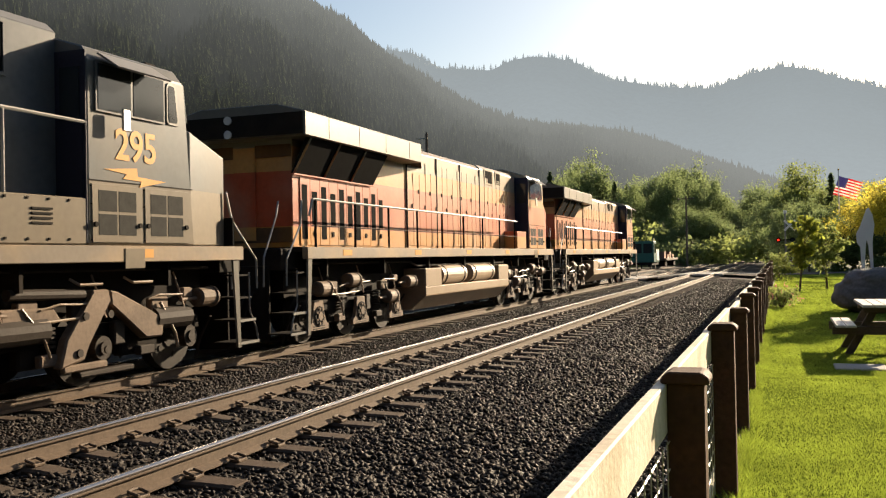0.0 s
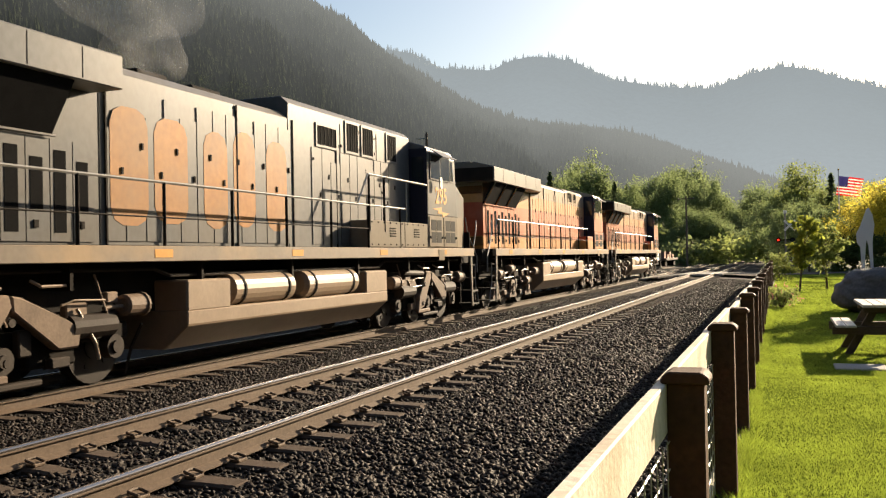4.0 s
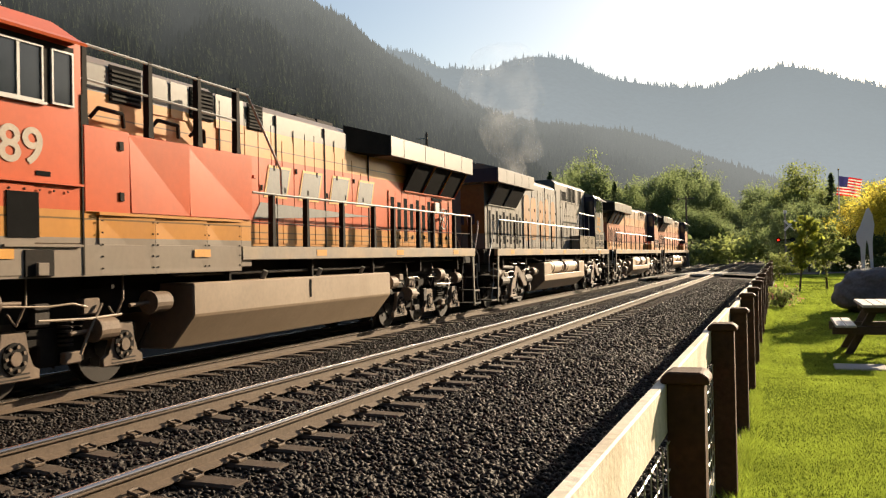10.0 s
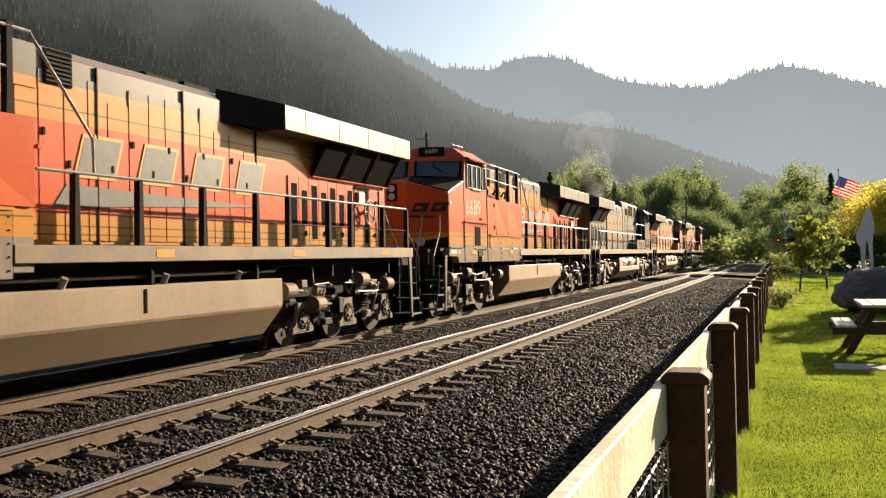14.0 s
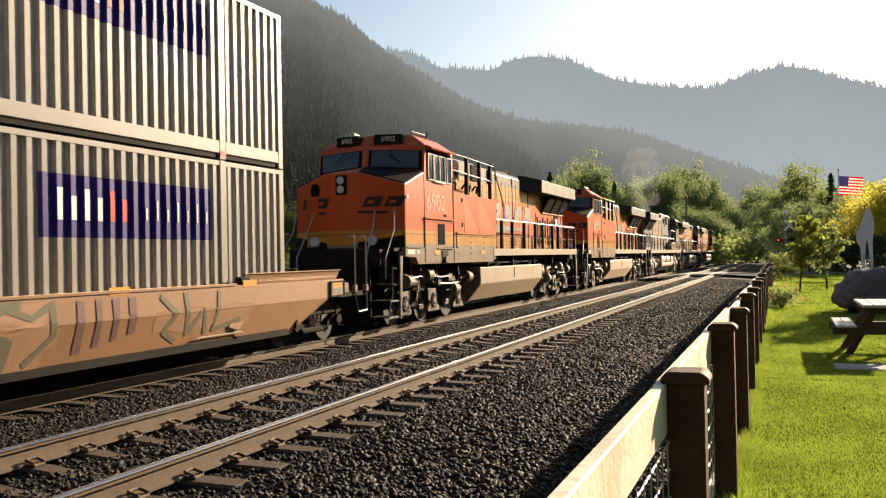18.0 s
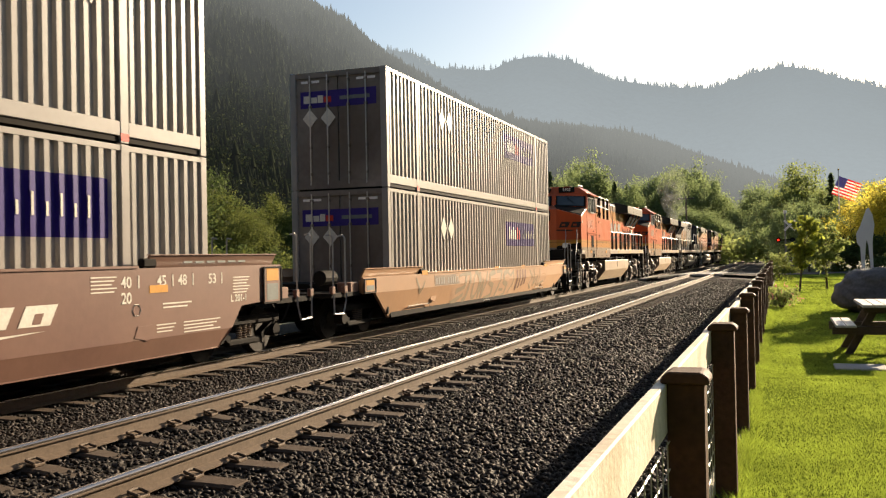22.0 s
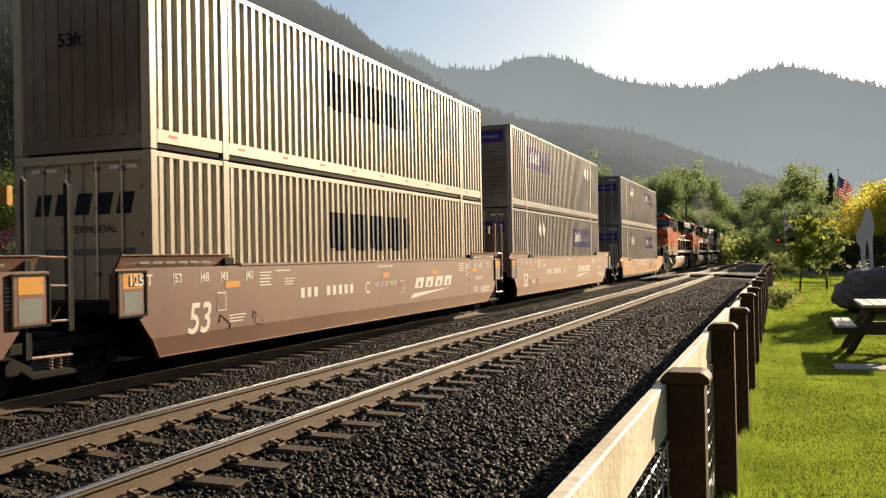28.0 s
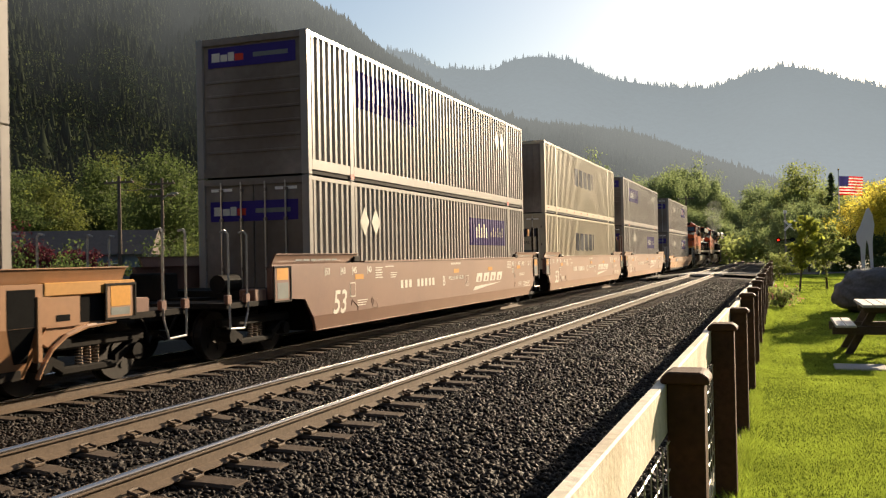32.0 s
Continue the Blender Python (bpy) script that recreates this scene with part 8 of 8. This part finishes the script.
tagged(sl, "pale stone slab set in the lawn", "paving slab", kind="structure")

shrub("flower_bush", 7, -0.02, 26.6, 0.95, 0.62, "leaf_mid", "low flowering bush with pink blossoms by the fence", 1400, 0.035, -0.10, True)
shrub("red_bush", 8, -0.05, 52, 1.5, 1.25, "leaf_olive", "reddish-green garden bush at the fence", 1400, 0.06, -0.10)
shrub("green_bush", 9, -0.15, 57, 1.4, 1.4, "leaf_mid", "green garden bush at the fence end", 1400, 0.06, -0.10)
tree("young_tree", 31, pose(0.62, 37.3, -0.10, 0, 7, 0), "leaf_bright", "young leaning fruit tree on the lawn", 3.1, 0.17, 0.022, 2600, 34, 0.014, 0.35)
tree("young_tree", 32, pose(1.66, 39.4, -0.10), "leaf_mid", "small round young tree on the lawn", 2.7, 0.23, 0.024, 2600, 34, 0.017, 0.28)
tree("garden_tree", 33, pose(5.5, 31.6, -0.10), "leaf_mid", "round garden tree shading the lawn", 4.9, 0.34, 0.026, 3600, 60, 0.02, 0.3)
for k, (x, y, h, sp) in enumerate(((5.1, 77, 4.7, 0.42), (7.6, 75, 6.5, 0.36), (9.4, 77, 7.2, 0.40), (3.7, 82, 4.3, 0.4), (8.6, 84, 7.0, 0.36), (11.0, 82, 8.2, 0.42))):
    tree("golden_tree", 40 + k, pose(x, y, -0.10), "leaf_gold" if k != 3 else "leaf_bright", "broad golden-green sunlit garden tree", h, sp, 0.014, 9000, 90, 0.02, 0.16, tall=1.15)

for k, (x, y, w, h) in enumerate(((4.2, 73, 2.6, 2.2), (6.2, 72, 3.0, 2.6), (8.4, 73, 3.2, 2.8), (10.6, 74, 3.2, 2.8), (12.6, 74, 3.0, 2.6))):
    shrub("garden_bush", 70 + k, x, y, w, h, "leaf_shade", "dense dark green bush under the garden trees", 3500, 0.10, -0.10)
# ---- fence ----
fence = thing("fence", pose(0, 0, 0), "brown timber post fence with a pale top board and wire mesh", "fence")
POST_Y = [3.67 + 2.42 * k for k in range(-1, 20)]


def fence_x(y):
    return -0.345 - 0.003 * (y - 3.67)


bm = boxes((-0.068, 0.068, -0.068, 0.068, -0.45, 0.955), bevel=0.006)
me_post = part("post", bm, "post", fence, "dark brown square timber post")
bm = bmesh.new()
prism(bm, [(-0.088, 0.955), (0.088, 0.955), (0.088, 0.978), (0.06, 1.0), (-0.06, 1.0), (-0.088, 0.978)], -0.088, 0.088, "y", 0.006)
me_cap = part("cap", bm, "post", me_post, "chamfered post cap")
first = True
for k, y in enumerate(POST_Y):
    x = fence_x(y)
    dz = 0.0 if k < 3 else (-0.045 if k % 2 else -0.02)
    if first:
        po, first = me_post, False
    else:
        po = new("post", me_post.data)
        po.parent = fence
        cp = new("cap", me_cap.data)
        cp.parent = po
    po.location = (x, y, dz)
    if k + 1 < len(POST_Y):
        y2 = POST_Y[k + 1]
        x2 = fence_x(y2)
        xm = (x + x2) / 2
        part("top_board", boxes((xm - 0.116, xm - 0.071, y + 0.002, y2 - 0.002, 0.765 + dz, 0.955 + dz), bevel=0.006), "board", fence, "sun-bleached top board")
        part("bottom_board", boxes((xm - 0.112, xm - 0.071, y + 0.002, y2 - 0.002, -0.20, -0.02), bevel=0.006), "board", fence)
        bm = bmesh.new()
        for z in np.linspace(0.02, 0.74, 8):
            rod(bm, (xm - 0.064, y, z), (xm - 0.064, y2, z), 0.0032, 4)
        if k < 9:
            for yy in np.arange(y + 0.15, y2, 0.15):
                rod(bm, (xm - 0.060, yy, -0.03), (xm - 0.060, yy, 0.76), 0.0026, 4)
        ob = part("wire_mesh", bm, "wire", fence, "thin galvanised wire mesh")
        ob["kind"] = "stuff"

# ---- ties, fasteners, stones, grass ----
def tie_mesh(name, material):
    bm = bmesh.new()
    secs = [(-1.30, 0.115, -0.215), (-1.27, 0.125, -0.185), (-0.95, 0.13, -0.176), (-0.55, 0.125, -0.178), (-0.2, 0.105, -0.215), (0.2, 0.105, -0.215), (0.55, 0.125, -0.178), (0.95, 0.13, -0.176), (1.27, 0.125, -0.185), (1.30, 0.115, -0.215)]
    rings = [[bm.verts.new(p) for p in ((x, -w - 0.015, -0.42), (x, -w + 0.01, top - 0.02), (x, -w + 0.035, top), (x, w - 0.035, top), (x, w - 0.01, top - 0.02), (x, w + 0.015, -0.42))] for x, w, top in secs]
    for a, b in zip(rings, rings[1:]):
        for k in range(5):
            bm.faces.new((a[k], b[k], b[k + 1], a[k + 1]))
    bm.faces.new(rings[0])
    bm.faces.new(rings[-1][::-1])
    bmesh.ops.recalc_face_normals(bm, faces=bm.faces)
    me = bpy.data.meshes.new(name)
    bm.to_mesh(me)
    bm.free()
    me.materials.append(M[material])
    return me


def clip_mesh():
    bm = bmesh.new()
    box(bm, -0.055, 0.045, -0.06, 0.06, -0.176, -0.150, 0.006)
    pipe(bm, [(-0.05, -0.055, -0.145), (0.04, -0.055, -0.122), (0.045, 0.0, -0.118), (0.04, 0.055, -0.122), (-0.05, 0.055, -0.145)], 0.013, 6)
    me = bpy.data.meshes.new("fastener")
    bm.to_mesh(me)
    bm.free()
    me.materials.append(M["rail_side"])
    return me


TIE, CLIP = tie_mesh("tie", "concrete_tie"), clip_mesh()
for track_ob, y0, n, clips in ((near_track, 7.16 - 0.61 * 12, 160, 62), (far_track, 1.0, 150, 0)):
    for k in range(n):
        tie = new("tie", TIE)
        tie.parent = track_ob
        tie.location = (random.uniform(-0.01, 0.01), y0 + 0.61 * k, random.uniform(-0.004, 0.004))
        tie.rotation_euler.z = random.uniform(-0.006, 0.006)
        if 6 <= k < clips:
            for s in (-1, 1):
                for d in (-1, 1):
                    c = new("fastener", CLIP)
                    c.parent = tie
                    c.location = (s * 0.753 + d * 0.105, 0, 0)
                    c.rotation_euler.z = 0.0 if d < 0 else math.pi
    V0 = np.array([v.co for v in TIE.vertices])
    F0 = np.array([list(p.vertices) for p in TIE.polygons if len(p.vertices) == 4])
    ys = np.concatenate([np.arange(y0 - 0.61, -120, -0.61), np.arange(y0 + 0.61 * n, 360, 0.61)])
    V = (V0[None] + np.stack([0 * ys, ys, 0 * ys], -1)[:, None]).reshape(-1, 3)
    F = (F0[None] + (np.arange(len(ys)) * len(V0))[:, None, None]).reshape(-1, 4)
    tagged(arrays("far_ties", V, F, "concrete_tie", track_ob, "further concrete ties"), kind="stuff")


def stones(name, areas, label):
    """Broken stones, eight facets each; areas: (x0, x1, y0, y1, how many, least, most size)."""
    g = np.random.default_rng(5)
    VV, FF, base = [], [], 0
    O = np.array([(1, 0, 0), (0, 1, 0), (-1, 0, 0), (0, -1, 0), (0, 0, 1), (0, 0, -1)], float)
    T = np.array([(0, 1, 4), (1, 2, 4), (2, 3, 4), (3, 0, 4), (1, 0, 5), (2, 1, 5), (3, 2, 5), (0, 3, 5)])
    for x0, x1, y0, y1, n, lo, hi in areas:
        c = np.stack([g.uniform(x0, x1, n), y0 + (y1 - y0) * g.uniform(0, 1, n) ** 1.25, np.zeros(n)], -1)
        c[:, 2] = np.interp(c[:, 0], [-15, -13.2, -12, -8.0, -6.5, -3.6, -1.0, 0], [-0.6, -0.6, -0.46, -0.46, -0.22, -0.22, -0.38, -0.38]) + g.uniform(-0.012, 0.016, n)
        s = g.uniform(lo, hi, n)
        V = O[None] * g.uniform(0.55, 1.25, (n, 6, 1)) * np.array([1, 1, 0.8]) + 0.18 * g.normal(size=(n, 6, 3))
        a, b = g.uniform(0, 6.28, n), g.uniform(-0.7, 0.7, n)
        ca, sa, cb, sb = np.cos(a), np.sin(a), np.cos(b), np.sin(b)
        Rz = np.stack([np.stack([ca, -sa, 0 * a], -1), np.stack([sa, ca, 0 * a], -1), np.stack([0 * a, 0 * a, 1 + 0 * a], -1)], 1)
        Rx = np.stack([np.stack([1 + 0 * b, 0 * b, 0 * b], -1), np.stack([0 * b, cb, -sb], -1), np.stack([0 * b, sb, cb], -1)], 1)
        V = np.einsum("nij,nkj->nki", Rz @ Rx, V) * s[:, None, None] + c[:, None]
        VV.append(V.reshape(-1, 3))
        FF.append((T[None] + (np.arange(n) * 6)[:, None, None] + base).reshape(-1, 3))
        base += n * 6
    return tagged(arrays(name, np.concatenate(VV), np.concatenate(FF), "stone"), label, "gravel", kind="stuff")


stones("ballast_stones", [(-3.75, -0.42, 2.5, 16, 34000, 0.02, 0.044), (-3.75, -0.42, 15, 60, 26000, 0.026, 0.05), (-6.4, -3.65, 2.5, 20, 20000, 0.02, 0.04), (-6.4, -3.65, 20, 60, 9000, 0.03, 0.05), (-8.8, -6.3, 4.5, 24, 24000, 0.02, 0.042), (-8.8, -6.3, 24, 80, 12000, 0.03, 0.055), (-12.5, -8.7, 6, 40, 12000, 0.02, 0.04)], "dark angular crushed stones of the track bed")


def blades(name, areas, label):
    g = np.random.default_rng(9)
    VV, base, FF = [], 0, []
    for x0, x1, y0, y1, n, lo, hi, w in areas:
        x, y = g.uniform(x0, x1, n), y0 + (y1 - y0) * g.uniform(0, 1, n) ** 1.3
        x = x0 + (x - x0) * np.clip((y * 0.11 + 0.45) / (x1 - x0), 0, 1)
        z = -0.10 + 0.012 * np.sin(x * 1.7 + y * 0.6) + 0.01 * np.sin(y * 1.3)
        h, a, l = g.uniform(lo, hi, n) * (1 + 0.5 * np.sin(x * 2.3 + 1.7 * np.sin(y * 1.1)) * np.sin(y * 1.9)), g.uniform(0, 6.28, n), g.uniform(0.2, 1.6, n)
        b = g.uniform(0, 6.28, n)
        p0 = np.stack([x - w * np.cos(a), y - w * np.sin(a), z - 0.005], -1)
        p1 = np.stack([x + w * np.cos(a), y + w * np.sin(a), z - 0.005], -1)
        p2 = np.stack([x + h * l * np.cos(b), y + h * l * np.sin(b), z + h], -1)
        VV.append(np.stack([p0, p1, p2], 1).reshape(-1, 3))
        FF.append(np.arange(n * 3).reshape(-1, 3) + base)
        base += 3 * n
    return tagged(arrays(name, np.concatenate(VV), np.concatenate(FF), "blade"), label, "grass", kind="stuff")


blades("grass_blades", [(-0.34, 1.6, 4.6, 13, 90000, 0.008, 0.026, 0.0035), (-0.34, 2.6, 12, 26, 60000, 0.012, 0.035, 0.008), (-0.34, 5, 25, 62, 40000, 0.02, 0.05, 0.018), (-0.36, -0.22, 4, 26, 9000, 0.04, 0.09, 0.004)], "short sunlit blades of lawn grass")


# ---- exhaust smoke over the locomotives ----
def exhaust(u, puffs, seed, label):
    """Thin drifting smoke in a few soft pieces, riding above a locomotive; puffs: (back, up, size)."""
    s = thing("exhaust_smoke", pose(TRAIN_X, u, FAR_RAIL + 4.7), label, "smoke")
    MOVERS.append((s, TRAIN_X, u, FAR_RAIL + 4.7, 0))
    for k, (back_, up, w) in enumerate(puffs):
        bm = bmesh.new()
        bmesh.ops.create_icosphere(bm, subdivisions=4, radius=1.0)
        for vtx in bm.verts:
            vtx.co *= 1 + 0.5 * noise.noise(vtx.co * 1.1 + Vector((seed, k * 3.1, 0)))
        bmesh.ops.transform(bm, verts=bm.verts, matrix=Matrix.Translation((0.2 * k, -back_, up)) @ Matrix.Diagonal((w, w * 1.3, w, 1)))
        part("puff", bm, "smoke", s, smooth=True)
    return s


exhaust(63.0, ((0.0, 0.5, 0.6), (0.8, 1.7, 1.1), (2.4, 3.4, 1.5)), 3, "thin blue-grey exhaust smoke rising from a locomotive")


# ---- what moves ----
def motions():
    times = [0.5 * k for k in range(65)]
    for ob, x, u, z, rz in MOVERS:
        walk(ob, [(t, pose(x, u + travelled(t), z, 0, 0, rz)) for t in times])
    # the flag stirs on its pole
    rows = []
    for k in range(65):
        t = 0.5 * k
        droop = 15 + 7 * math.sin(0.9 * t + 0.6) + 5 * math.sin(2.3 * t)
        swing = 15 * math.sin(1.4 * t) + 50 * math.exp(-((t - 27.6) / 0.7) ** 2)
        rows.append((t, Matrix.Translation((0.05, 0, 8.55)) @ Matrix.Rotation(radians(swing), 4, "Z") @ Matrix.Rotation(radians(droop), 4, "Y")))
    walk(FLAG, rows)
    # the wheels roll with the train
    fine = np.linspace(0, 32, 6401)
    run = np.array([travelled(t) for t in fine])
    for w, y, r in WHEELS:
        flip = -1 if w.parent.parent.matrix_basis.to_euler().z > 1 else 1
        step = radians(80) * r
        n = int((run[-1] - run[0]) / step) + 1
        d = np.linspace(0, run[-1] - run[0], n + 1)
        ts = np.interp(d, run - run[0], fine)
        walk(w, [(round(float(t) * FPS) / FPS, Matrix.Translation((0, y, r)) @ Matrix.Rotation(-flip * float(k) / r, 4, "X")) for t, k in zip(ts, d)])


motions()
